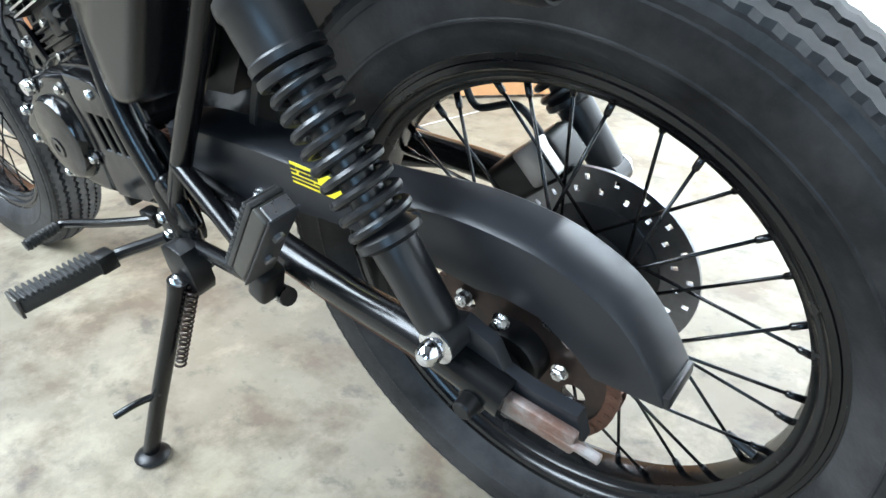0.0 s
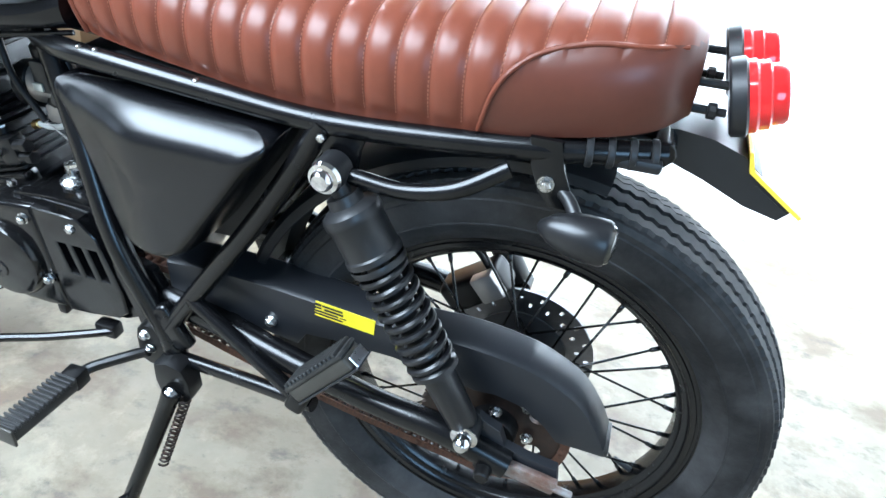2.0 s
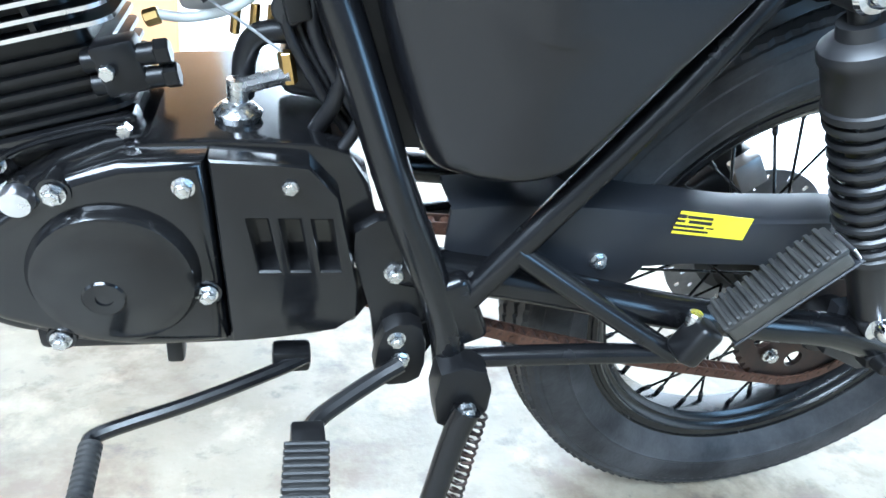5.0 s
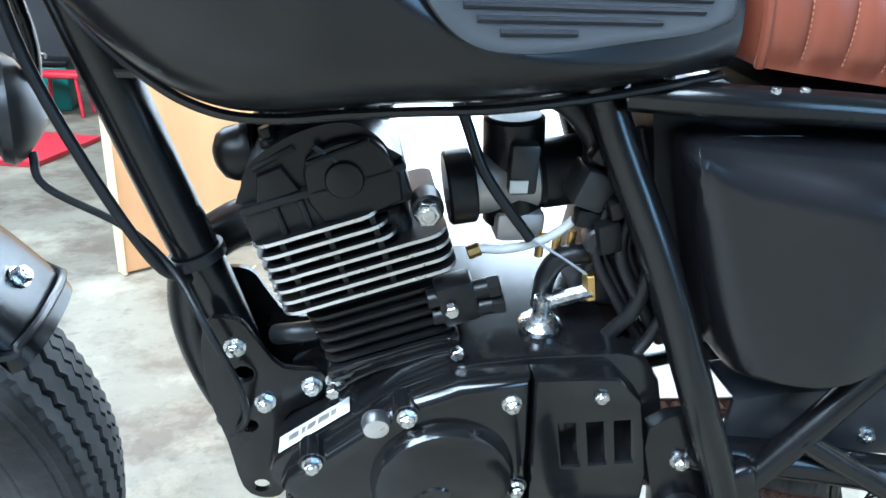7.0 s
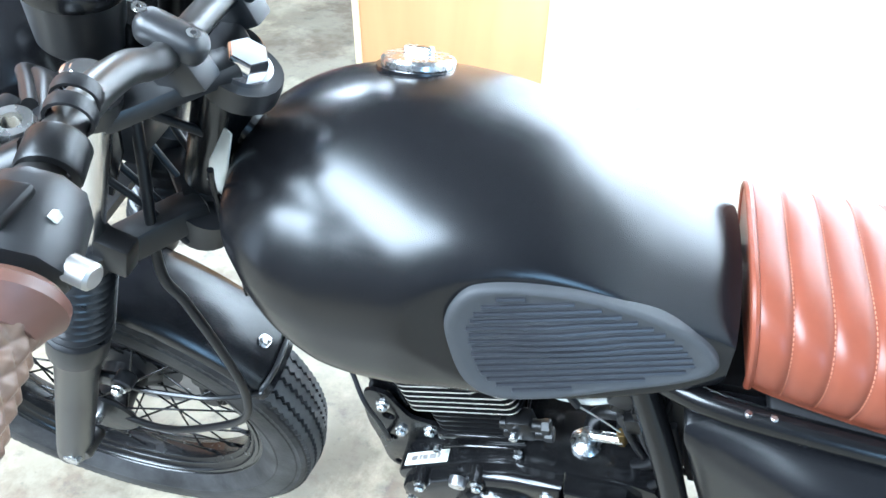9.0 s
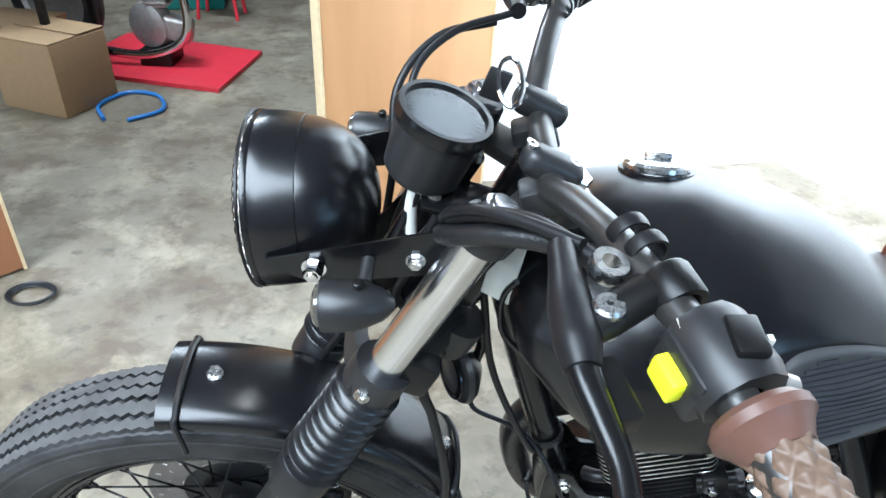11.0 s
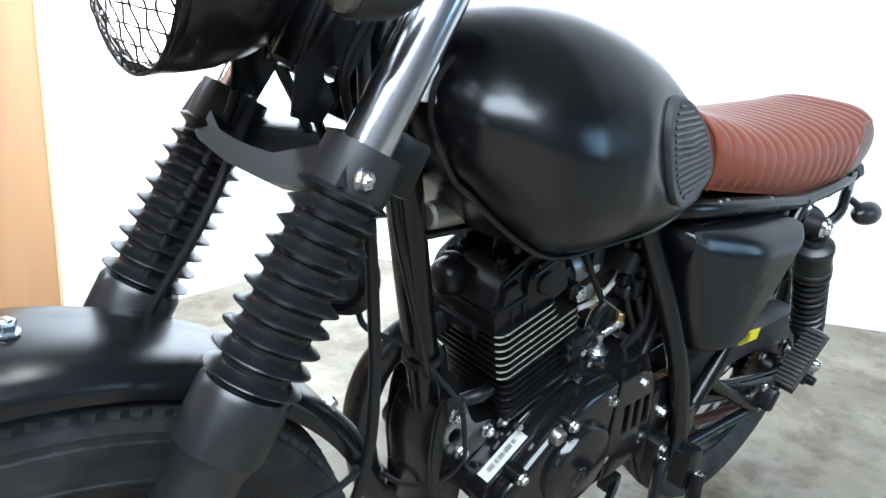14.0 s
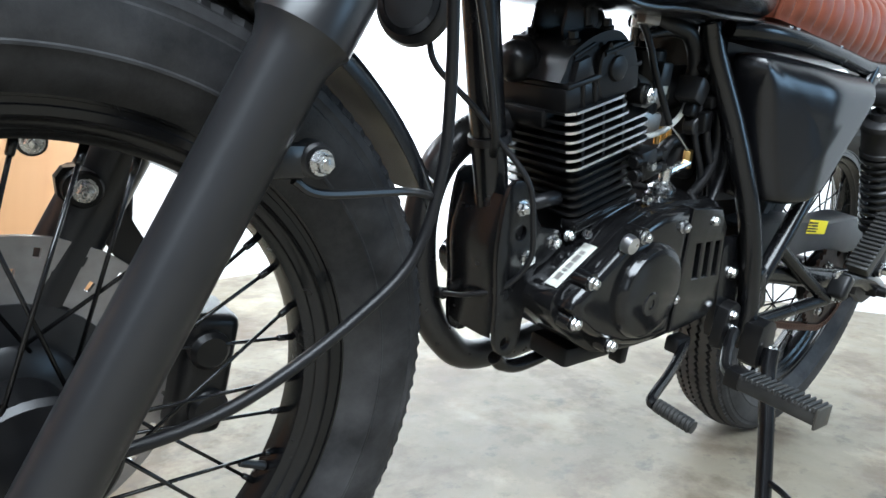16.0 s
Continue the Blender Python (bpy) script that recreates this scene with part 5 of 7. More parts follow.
for x, y, z in ((-0.044, 0.030, 0.206), (-0.030, 0.022, 0.212), (-0.014, 0.030, 0.216), (-0.030, -0.036, 0.212), (0.020, -0.038, 0.215), (0.034, 0.034, 0.207)):
    bm = B()
    rod(bm, (x, y, z - 0.006), (x, y, z + 0.003), 0.0075, segs=18, bevel=0.001)
    rod(bm, (x, y, z + 0.002), (x, y, z + 0.010), 0.0052, segs=6, bevel=0.0008)
    finish("head_bolt", bm, CAST, head)
# exhaust port lug
bm = B()
block(bm, (-0.062, 0.0, 0.140), (0.020, 0.060, 0.020), bevel=0.004)
finish("front_lug", bm, CAST, head)
for y in (-0.022, 0.020):
    bm = B()
    plate(bm, [(-0.030, 0.208), (-0.024, 0.240), (-0.010, 0.262), (0.016, 0.262), (0.022, 0.238), (0.016, 0.208)], y - 0.002, y + 0.002, bevel=0.0008, n=2)
    hang = finish("head_hanger", bm, GLOSS, head, "black steel hanger plate between head and frame")
    bm = B()
    rod(bm, (-0.004, y - 0.008, 0.250), (-0.004, y + 0.002, 0.250), 0.0065, segs=6, bevel=0.0008)
    finish("hanger_bolt", bm, CAST, hang)
place("bolt", bolt_mesh("big_bolt", 0.0095, 0.008, ZINC, washer=False), head, "", CYL.inverted() @ Matrix.Translation((-0.6837, -0.062, 0.3004)))
bm = B()
rod(bm, (0.0606, -0.062, 0.1390), (0.0606, -0.040, 0.1390), 0.0115, segs=20, bevel=0.002)
finish("bolt_boss", bm, CAST, head)
# barrel base flange and oil pipes at the rear left
bm = B()
block(bm, (0.0, -0.046, 0.018), (0.110, 0.024, 0.014), bevel=0.004)
finish("base_flange", bm, ENGINE, cyl)
bm = B()
sweep(bm, [(-0.050, -0.066, 0.012), (-0.020, -0.069, 0.022), (0.030, -0.069, 0.024), (0.052, -0.066, 0.018)], 0.0018, 8, 4)
finish("cast_lip", bm, ENGINE, cyl)
for z in (0.050, 0.066):
    bm = B()
    rod(bm, (0.040, -0.060, z), (0.088, -0.060, z - 0.004), 0.0075, segs=14, bevel=0.001)
    rod(bm, (0.086, -0.060, z - 0.004), (0.096, -0.060, z - 0.005), 0.0090, segs=6, bevel=0.001)
    finish("tensioner_pipe", bm, CAST, cyl)
bm = B()
block(bm, (0.062, -0.056, 0.058), (0.030, 0.024, 0.036), bevel=0.004)
finish("cam_chain_tensioner", bm, CAST, cyl, "black cam chain tensioner")
for x, y, z in ((-0.052, -0.068, 0.016), (0.050, -0.070, 0.020), (0.090, -0.056, 0.046), (0.056, -0.070, 0.060)):
    bm = B()
    rod(bm, (x, y, z), (x, y - 0.008, z), 0.0052, segs=6, bevel=0.0006)
    finish("flange_nut", bm, ZINC, cyl)

# clutch release arm on the crankcase
bm = B()
lathe(bm, [(0, 0), (0.016, 0), (0.018, 0.006), (0.012, 0.012), (0.0075, 0.014), (0.0075, 0.030), (0, 0.031)], (-0.585, -0.045, 0.184), (0, 0, 1), 20)
arm = finish("clutch_arm_shaft", bm, ZINC, bike, "steel clutch release arm and shaft")
bm = B()
sweep(bm, [(-0.585, -0.045, 0.208), (-0.565, -0.048, 0.216), (-0.548, -0.050, 0.222)], 0.0062, 10, 3)
finish("clutch_arm", bm, ZINC, arm)
bm = B()
rod(bm, (-0.548, -0.050, 0.215), (-0.552, -0.050, 0.238), 0.0058, segs=6, bevel=0.0008)
finish("cable_nipple", bm, BRASS, arm, "brass cable nipple")
tube_part("bare_cable", [(-0.552, -0.050, 0.236), (-0.578, -0.048, 0.254), (-0.602, -0.046, 0.268)], 0.0011, GREYM, arm, n=3, segs=6)

# carburettor
bm = B()
rod(bm, (-0.655, 0.0, 0.294), (-0.590, 0.0, 0.302), 0.026, segs=24, bevel=0.002)
carb = finish("carburettor", bm, GREYM, bike, "dull alloy carburettor with hoses")
bm = B()
rod(bm, (-0.606, 0.0, 0.262), (-0.612, 0.0, 0.352), 0.024, segs=20, bevel=0.003)
finish("slide_tower", bm, CAST, carb)
bm = B()
block(bm, (-0.604, -0.002, 0.266), (0.040, 0.046, 0.026), bevel=0.006)
finish("float_bowl", bm, GREYM, carb, "dull alloy float bowl")
bm = B()
rod(bm, (-0.662, 0.0, 0.291), (-0.640, 0.0, 0.294), 0.030, segs=24, bevel=0.002)
finish("inlet_rubber", bm, HOSE, carb)
bm = B()
rod(bm, (-0.590, 0.0, 0.302), (-0.520, 0.0, 0.312), 0.028, segs=24, bevel=0.003)
finish("air_boot", bm, HOSE, carb)
bm = B()
block(bm, (-0.608, -0.026, 0.318), (0.022, 0.014, 0.040), bevel=0.003)
finish("throttle_sensor", bm, PLASTIC, carb)
bm = B()
block(bm, (-0.612, -0.034, 0.306), (0.014, 0.003, 0.010), bevel=0.0006)
finish("maker_tag", bm, SILVER, carb)
bm = B()
rod(bm, (-0.646, -0.026, 0.246), (-0.636, -0.026, 0.250), 0.0060, segs=8, bevel=0.0008)
finish("drain_union", bm, BRASS, carb, "brass union")
tube_part("drain_hose", [(-0.637, -0.026, 0.250), (-0.615, -0.030, 0.251), (-0.585, -0.034, 0.262), (-0.562, -0.036, 0.284), (-0.556, -0.036, 0.312)], 0.0036, CLEARHOSE, carb)
for x in (-0.585, -0.572, -0.560):
    bm = B()
    rod(bm, (x, -0.022, 0.262), (x - 0.002, -0.024, 0.240), 0.0036, segs=10, bevel=0.0006)
    finish("overflow_spigot", bm, BRASS, carb)

# battery box and the cables in front of the air box
bm = B()
block(bm, (-0.522, 0.0, 0.262), (0.052, 0.080, 0.130), Matrix.Rotation(radians(8), 3, "Y"), bevel=0.010, segs=3)
finish("battery_box", bm, PLASTIC, bike, "black plastic battery box before the air box")
for y, x0, r in ((-0.052, -0.548, 0.0042), (-0.046, -0.540, 0.0036), (-0.058, -0.530, 0.0050), (-0.050, -0.520, 0.0034)):
    tube_part("harness_wire", [(x0 + 0.046, y, 0.176), (x0 + 0.020, y - 0.006, 0.215), (x0 - 0.004, y, 0.262), (x0 + 0.004, y + 0.004, 0.310), (x0 - 0.010, y + 0.006, 0.356)], r, HOSE, bike, "black harness wire behind the barrel")
for x, y, z, a in ((-0.556, -0.050, 0.338, 25), (-0.540, -0.058, 0.300, -20), (-0.560, -0.046, 0.286, 10)):
    bm = B()
    block(bm, (x, y, z), (0.020, 0.014, 0.015), Matrix.Rotation(radians(a), 3, "Y"), bevel=0.003)
    finish("plug_housing", bm, CAST, bike, "black plug housing in the wiring")
bm = B()
rod(bm, (-0.550, -0.056, 0.268), (-0.548, -0.038, 0.268), 0.012, segs=18, bevel=0.002)
finish("vacuum_valve", bm, PLASTIC, bike, "small round black valve behind the carburettor")

# breather hose and wiring behind the barrel
tube_part("breather_hose", [(-0.582, -0.030, 0.196), (-0.580, -0.030, 0.225), (-0.570, -0.032, 0.243), (-0.545, -0.034, 0.248), (-0.510, -0.038, 0.252)], 0.0085, HOSE, bike, "black crankcase breather hose")
tube_part("wiring_loom", [(-0.530, -0.055, 0.180), (-0.515, -0.064, 0.215), (-0.510, -0.062, 0.260), (-0.528, -0.055, 0.310), (-0.556, -0.050, 0.352)], 0.0065, HOSE, bike, "black taped wiring loom")
tube_part("wiring_loom", [(-0.515, -0.075, 0.170), (-0.500, -0.072, 0.195), (-0.492, -0.070, 0.235), (-0.510, -0.060, 0.290)], 0.0048, HOSE, bike, "black taped wiring loom")
tube_part("wiring_loom", [(-0.655, -0.020, 0.362), (-0.610, -0.030, 0.372), (-0.570, -0.040, 0.362), (-0.545, -0.045, 0.330)], 0.0050, HOSE, bike, "black taped wiring loom")
tube_part("fuel_hose", [(-0.640, -0.010, 0.385), (-0.620, -0.028, 0.380), (-0.585, -0.036, 0.372), (-0.560, -0.036, 0.345), (-0.556, -0.034, 0.320)], 0.0095, HOSE, bike, "black rubber fuel hose")
bm = B()
block(bm, (-0.560, -0.040, 0.310), (0.026, 0.034, 0.030), Matrix.Rotation(radians(20), 3, "Y"), bevel=0.004)
finish("relay", bm, PLASTIC, bike, "black plastic relay under the frame")
bm = B()
block(bm, (-0.545, -0.056, 0.275), (0.018, 0.016, 0.026), Matrix.Rotation(radians(-15), 3, "Y"), bevel=0.003)
finish("connector", bm, CAST, bike, "black wiring connector")
bm = B()
rod(bm, (-0.650, -0.012, 0.392), (-0.650, -0.012, 0.372), 0.012, segs=16, bevel=0.002)
block(bm, (-0.664, -0.030, 0.380), (0.030, 0.014, 0.012), bevel=0.003)
finish("fuel_tap", bm, GREYM, bike, "alloy fuel tap below the tank")

# front engine mounts
MOUNT = [(-0.852, 0.196), (-0.826, 0.200), (-0.812, 0.178), (-0.795, 0.152), (-0.765, 0.146), (-0.758, 0.128), (-0.775, 0.112), (-0.795, 0.100), (-0.800, 0.050), (-0.802, 0.012), (-0.820, 0.004), (-0.838, 0.020), (-0.846, 0.075), (-0.856, 0.130)]
for s in (-1, 1):
    bm = B()
    plate(bm, MOUNT, s * 0.036, s * 0.042, [circle2(-0.826, 0.147, 0.0085, 16), circle2(-0.826, 0.092, 0.0070, 14), circle2(-0.822, 0.020, 0.0075, 14)] if s < 0 else [], bevel=0.0012, n=3)
    mp = finish("engine_mount_plate", bm, GLOSS, bike, "black steel engine mount plate")
    if s < 0:
        for x, z in ((-0.830, 0.175), (-0.811, 0.118), (-0.772, 0.133)):
            bolt(BOLT_L, x, -0.042, z, mp, turn=z * 300)
        bolt(BOLT_M, -0.753, -0.046, 0.141, mp)
bm = B()
sweep(bm, [(-0.850, 0, 0.186), (-0.856, 0, 0.130), (-0.846, 0, 0.075), (-0.840, 0, 0.026)], 0.0035, 8, 4)
bmesh.ops.scale(bm, vec=(1, 10.0, 1), verts=bm.verts[:])
finish("mount_web", bm, GLOSS, bike, "black steel web joining the mount plates")
tube_part("spark_lead", [(-0.800, -0.020, 0.170), (-0.785, -0.030, 0.178), (-0.765, -0.030, 0.180)], 0.0085, HOSE, bike, "black rubber starter lead boot")

# exhaust header
bm = B()
sweep(bm, [(-0.775, 0.030, 0.262), (-0.830, 0.038, 0.245), (-0.872, 0.048, 0.205), (-0.884, 0.055, 0.135), (-0.862, 0.058, 0.040), (-0.820, 0.060, -0.020), (-0.775, 0.062, -0.050), (-0.700, 0.070, -0.058), (-0.550, 0.085, -0.050), (-0.420, 0.100, -0.035)], 0.0195, 20, 6)
exhaust = finish("exhaust_header", bm, GAITER, bike, "black painted exhaust header pipe")
bm = B()
rod(bm, (-0.768, 0.030, 0.264), (-0.792, 0.031, 0.258), 0.027, segs=20, bevel=0.003)
finish("port_flange", bm, CAST, exhaust)
tube_part("cradle_tube", [(-0.800, -0.010, -0.016), (-0.785, -0.010, -0.028), (-0.755, -0.012, -0.034), (-0.700, -0.014, -0.024), (-0.660, -0.016, -0.004)], 0.009, GLOSS, frame_ob)
bm = B()
block(bm, (-0.690, -0.040, -0.004), (0.110, 0.060, 0.026), bevel=0.006)
finish("sump", bm, CAST, engine)
bm = B()
block(bm, (-0.640, -0.070, -0.012), (0.014, 0.020, 0.030), bevel=0.003)
finish("sump_lug", bm, CAST, engine)

# ignition coil and its bracket between the down tube and the tank
bm = B()
rod(bm, (-0.885, -0.012, 0.402), (-0.815, -0.012, 0.404), 0.014, segs=18, bevel=0.003)
coil = finish("ignition_coil", bm, GREYM, bike, "dull ignition coil under the tank")
bm = B()
block(bm, (-0.850, -0.010, 0.384), (0.090, 0.020, 0.006), bevel=0.001)
finish("coil_bracket", bm, GLOSS, coil)
tube_part("plug_lead", [(-0.815, -0.012, 0.404), (-0.795, -0.030, 0.398), (-0.785, -0.040, 0.378), (-0.782, -0.044, 0.360)], 0.0042, HOSE, coil)

# horn
bm = B()
lathe(bm, [(0, -0.010), (0.022, -0.010), (0.036, -0.003), (0.038, 0.003), (0.034, 0.010), (0.020, 0.020), (0.010, 0.026), (0, 0.026)], (-0.970, -0.005, 0.355), (1, 0.45, -0.12), 36)
horn = finish("horn", bm, PLASTIC, bike, "black round horn")
bm = B()
lathe(bm, [(0.024, -0.0115), (0.030, -0.0105), (0.030, -0.008), (0.024, -0.009)], (-0.970, -0.005, 0.355), (1, 0.45, -0.12), 36, closed=True)
finish("horn_ring", bm, GLOSS, horn)
tube_part("horn_bracket", [(-0.952, 0.002, 0.360), (-0.945, 0.000, 0.400), (-0.950, -0.004, 0.450)], 0.006, GLOSS, horn)

# ---- front end ----
HY = -0.0275   # middle of the steering head
RK = 0.52   # fork slope: metres back for each metre up
LK = 0.026   # and metres to the right


def leg(z, y):
    """A point on the left (y below the middle) or right fork leg; the bars are turned slightly to the left."""
    return Vector(((-1.0925 if y < FY else -1.0985) + RK * (z - 0.4), y + LK * (z - 0.4), z))


FAX = Vector((RK, LK, 1)).normalized()
LY, RY = -0.1172, 0.0490
for s, y in ((-1, LY), (1, RY)):
    bm = B()
    a = leg(0.0, y)
    up = FAX
    L = lambda z: (leg(z, y) - a).length
    lathe(bm, [(0, 0.006), (0.018, 0.006), (0.0225, 0.014), (0.0235, 0.05), (0.0238, L(0.20)), (0.0246, L(0.304)), (0.0280, L(0.314)), (0.0312, L(0.318)), (0.0312, L(0.352)), (0.0290, L(0.356)), (0, L(0.356))], a, up, 36)
    fork = finish("fork_leg", bm, SLIDER, bike, "satin black telescopic fork leg")
    bm = B()
    prof = []
    z0, z1 = L(0.354), L(0.480)
    n = 10
    for k in range(n):
        t0 = z0 + (z1 - z0) * k / n
        dz = (z1 - z0) / n
        w = 0.0340 - 0.003 * k / n
        prof += [(0.0236, t0), (0.0240, t0 + dz * 0.22), (0.0262, t0 + dz * 0.32), (w - 0.0012, t0 + dz * 0.50), (w, t0 + dz * 0.56), (w - 0.0006, t0 + dz * 0.62), (0.0290, t0 + dz * 0.72), (0.0250, t0 + dz * 0.86)]
    prof += [(0.0220, z1), (0.0225, z1 + 0.010), (0.017, z1 + 0.010)]
    lathe(bm, prof, a, up, 36)
    finish("fork_gaiter", bm, GAITER, fork, "black rubber bellows gaiter")
    bm = B()
    rod(bm, leg(0.47, y), leg(0.668, y), 0.0172, segs=28, bevel=0.001)
    finish("stanchion", bm, FORKCHROME, fork, "chromed stanchion")
    bm = B()
    rod(bm, leg(0.668, y), leg(0.675, y), 0.0165, segs=28, bevel=0.0025)
    rod(bm, leg(0.675, y), leg(0.6785, y), 0.0110, segs=24, bevel=0.0012)
    finish("fork_cap", bm, FORKCHROME, fork, "chrome fork top cap")
    # axle lug and mudguard lug
    bm = B()
    lathe(bm, [(0, -0.020), (0.020, -0.020), (0.022, -0.016), (0.022, 0.016), (0.020, 0.020), (0, 0.020)], (FX, y, FZ), (0, 1, 0), 24)
    finish("axle_lug", bm, SLIDER, fork)
    bm = B()
    block(bm, leg(0.242, y) + Vector((0.034, 0.008, -0.002)), (0.042, 0.012, 0.024), bevel=0.006)
    q = leg(0.242, y) + Vector((0.057, 0.006, -0.001))
    rod(bm, q + Vector((0, -0.006, 0)), q + Vector((0, 0.012, 0)), 0.0125, segs=20, bevel=0.002)
    finish("mudguard_lug", bm, SLIDER, fork)
    p = leg(0.242, y) + Vector((0.057, 0.006, -0.001))
    bolt(BOLT_L, p.x, p.y - 0.008, p.z, fork, turn=10)
    bm = B()
    rod(bm, leg(0.006, y) + Vector((-0.003, 0, -0.004)), leg(0.020, y), 0.008, segs=6, bevel=0.001)
    finish("drain_bolt", bm, ZINC, fork)
bm = B()
rod(bm, (FX, LY - 0.026, FZ), (FX, RY + 0.026, FZ), 0.0075, segs=16, bevel=0.001)
rod(bm, (FX, LY - 0.034, FZ), (FX, LY - 0.020, FZ), 0.0125, segs=6, bevel=0.0015)
finish("front_axle", bm, ZINC, front_wheel, "steel front axle", matrix=STEER.inverted())
# yokes
for z, h, name, lab in ((0.654, 0.020, "top_yoke", "black cast top yoke"), (0.488, 0.036, "lower_yoke", "black cast lower yoke")):
    bm = B()
    rotm = Vector((RK, 0, 1)).to_track_quat("Z", "Y").to_matrix()
    cl, cr = leg(z, LY), leg(z, RY)
    st = Vector((cl.x + 0.066, HY, z - 0.030))
    for c in (cl, cr):
        k = 0.82 if h < 0.03 else 1.0
        lathe(bm, [(0.0165, -h / 2), (0.0265 * k, -h / 2), (0.0275 * k, 0), (0.0265 * k, h / 2), (0.0165, h / 2)], c, FAX, 24, closed=True)
    lathe(bm, [(0, -h / 2), (0.030, -h / 2), (0.031, 0), (0.030, h / 2), (0, h / 2)], st, FAX, 24)
    for c in (cl, cr):
        d = st - c
        m = (c + st) / 2
        ang = math.atan2(d.y, d.x)
        block(bm, m, (d.length, 0.034, h * 0.8), Matrix.Rotation(ang, 3, "Z"), bevel=0.005)
    yk = finish(name, bm, PLASTIC, bike, lab)
    for c, s in ((cl, -1), (cr, 1)) if name == "lower_yoke" else ():
        q = c + Vector((-0.010, s * 0.022, 0.004))
        bolt(BOLT_M, q.x, q.y, q.z, yk, Matrix.Rotation(radians(s * -20), 4, "Z") @ (Matrix() if s < 0 else Matrix.Rotation(math.pi, 4, "Z")))
    if name == "top_yoke":
        bm = B()
        lathe(bm, [(0, 0.010), (0.021, 0.010), (0.021, 0.014), (0.0175, 0.0145), (0, 0.0145)], st, FAX, 28)
        lathe(bm, [(0, 0.014), (0.0165, 0.014), (0.0165, 0.024), (0.0145, 0.027), (0, 0.0275)], st, FAX, 6)
        finish("stem_nut", bm, CHROME, yk, "chrome steering stem nut")
        stem = st
    else:
        # broad web joining both clamps in front, and the block behind the left one
        across, front = leg(0.4, RY) - leg(0.4, LY), Vector((-0.020, 0, 0.009))
        upper = [(1.10, 0.500), (0.95, 0.489), (0.76, 0.4770), (0.55, 0.4760), (0.33, 0.4790), (0.10, 0.494), (-0.08, 0.500)]
        lower = [(-0.13, 0.480), (0.06, 0.470), (0.29, 0.4625), (0.60, 0.461), (0.97, 0.466), (1.14, 0.476)]
        bm = B()
        sides = []
        for back in (0.0, 0.016):
            sides.append([bm.verts.new(leg(h, LY) + across * u + front + FAX.cross(across).normalized() * (-back if FAX.cross(across).x > 0 else back) * -1) for u, h in upper + lower])
        n = len(sides[0])
        m = len(upper)
        for k in range(n):
            bm.faces.new((sides[0][k], sides[0][(k + 1) % n], sides[1][(k + 1) % n], sides[1][k]))
        for side in sides:
            for k in range(m - 1):
                lo0, lo1 = min(n - 1, max(m, n - 1 - k)), min(n - 1, max(m, n - 2 - k))
                quad = [side[k], side[k + 1], side[lo1]] + ([side[lo0]] if lo0 != lo1 else [])
                bm.faces.new(quad)
        finish("yoke_web", bm, PLASTIC, yk, "broad black web of the lower yoke")
        bm = B()
        block(bm, (cl.x + 0.034, LY + 0.004, z + 0.004), (0.034, 0.022, 0.040), Matrix.Rotation(radians(24), 3, "Y"), bevel=0.004)
        finish("steering_stop", bm, CAST, yk)

# plates, hoses and wiring behind the headlight
for yy, m in ((-0.036, GLOSS), (0.052, GLOSS)):
    bm = B()
    plate(bm, [(-1.062, 0.512), (-1.040, 0.506), (-1.006, 0.560), (-0.990, 0.612), (-1.004, 0.618), (-1.030, 0.580), (-1.060, 0.545)], HY + yy, HY + yy + 0.004, [circle2(-1.034, 0.540, 0.006, 12), circle2(-1.014, 0.578, 0.006, 12)], bevel=0.001)
    finish("lamp_stay", bm, m, yk, "black drilled headlight stay")
bm = B()
block(bm, (-1.018, HY + 0.008, 0.560), (0.034, 0.060, 0.050), Matrix.Rotation(radians(25), 3, "Y"), bevel=0.006)
finish("connector_block", bm, PLASTIC, yk)
bm = B()
rod(bm, (-1.040, HY + 0.008, 0.535), (-0.972, HY + 0.008, 0.665), 0.017, segs=20, bevel=0.003)
finish("stem_tube", bm, GLOSS, yk)
for k, (dy, dx) in enumerate(((-0.050, 0.004), (-0.018, -0.010), (0.030, -0.004), (0.064, 0.006))):
    tube_part("wiring_lead", [(-1.000 + dx, HY + dy, 0.640), (-1.022 + dx, HY + dy * 1.15, 0.590), (-1.034 + dx, HY + dy * 0.9, 0.545), (-1.016 + dx, HY + dy * 0.7, 0.500), (-0.992 + dx, HY + dy * 0.6, 0.450)], 0.0036, HOSE, yk)

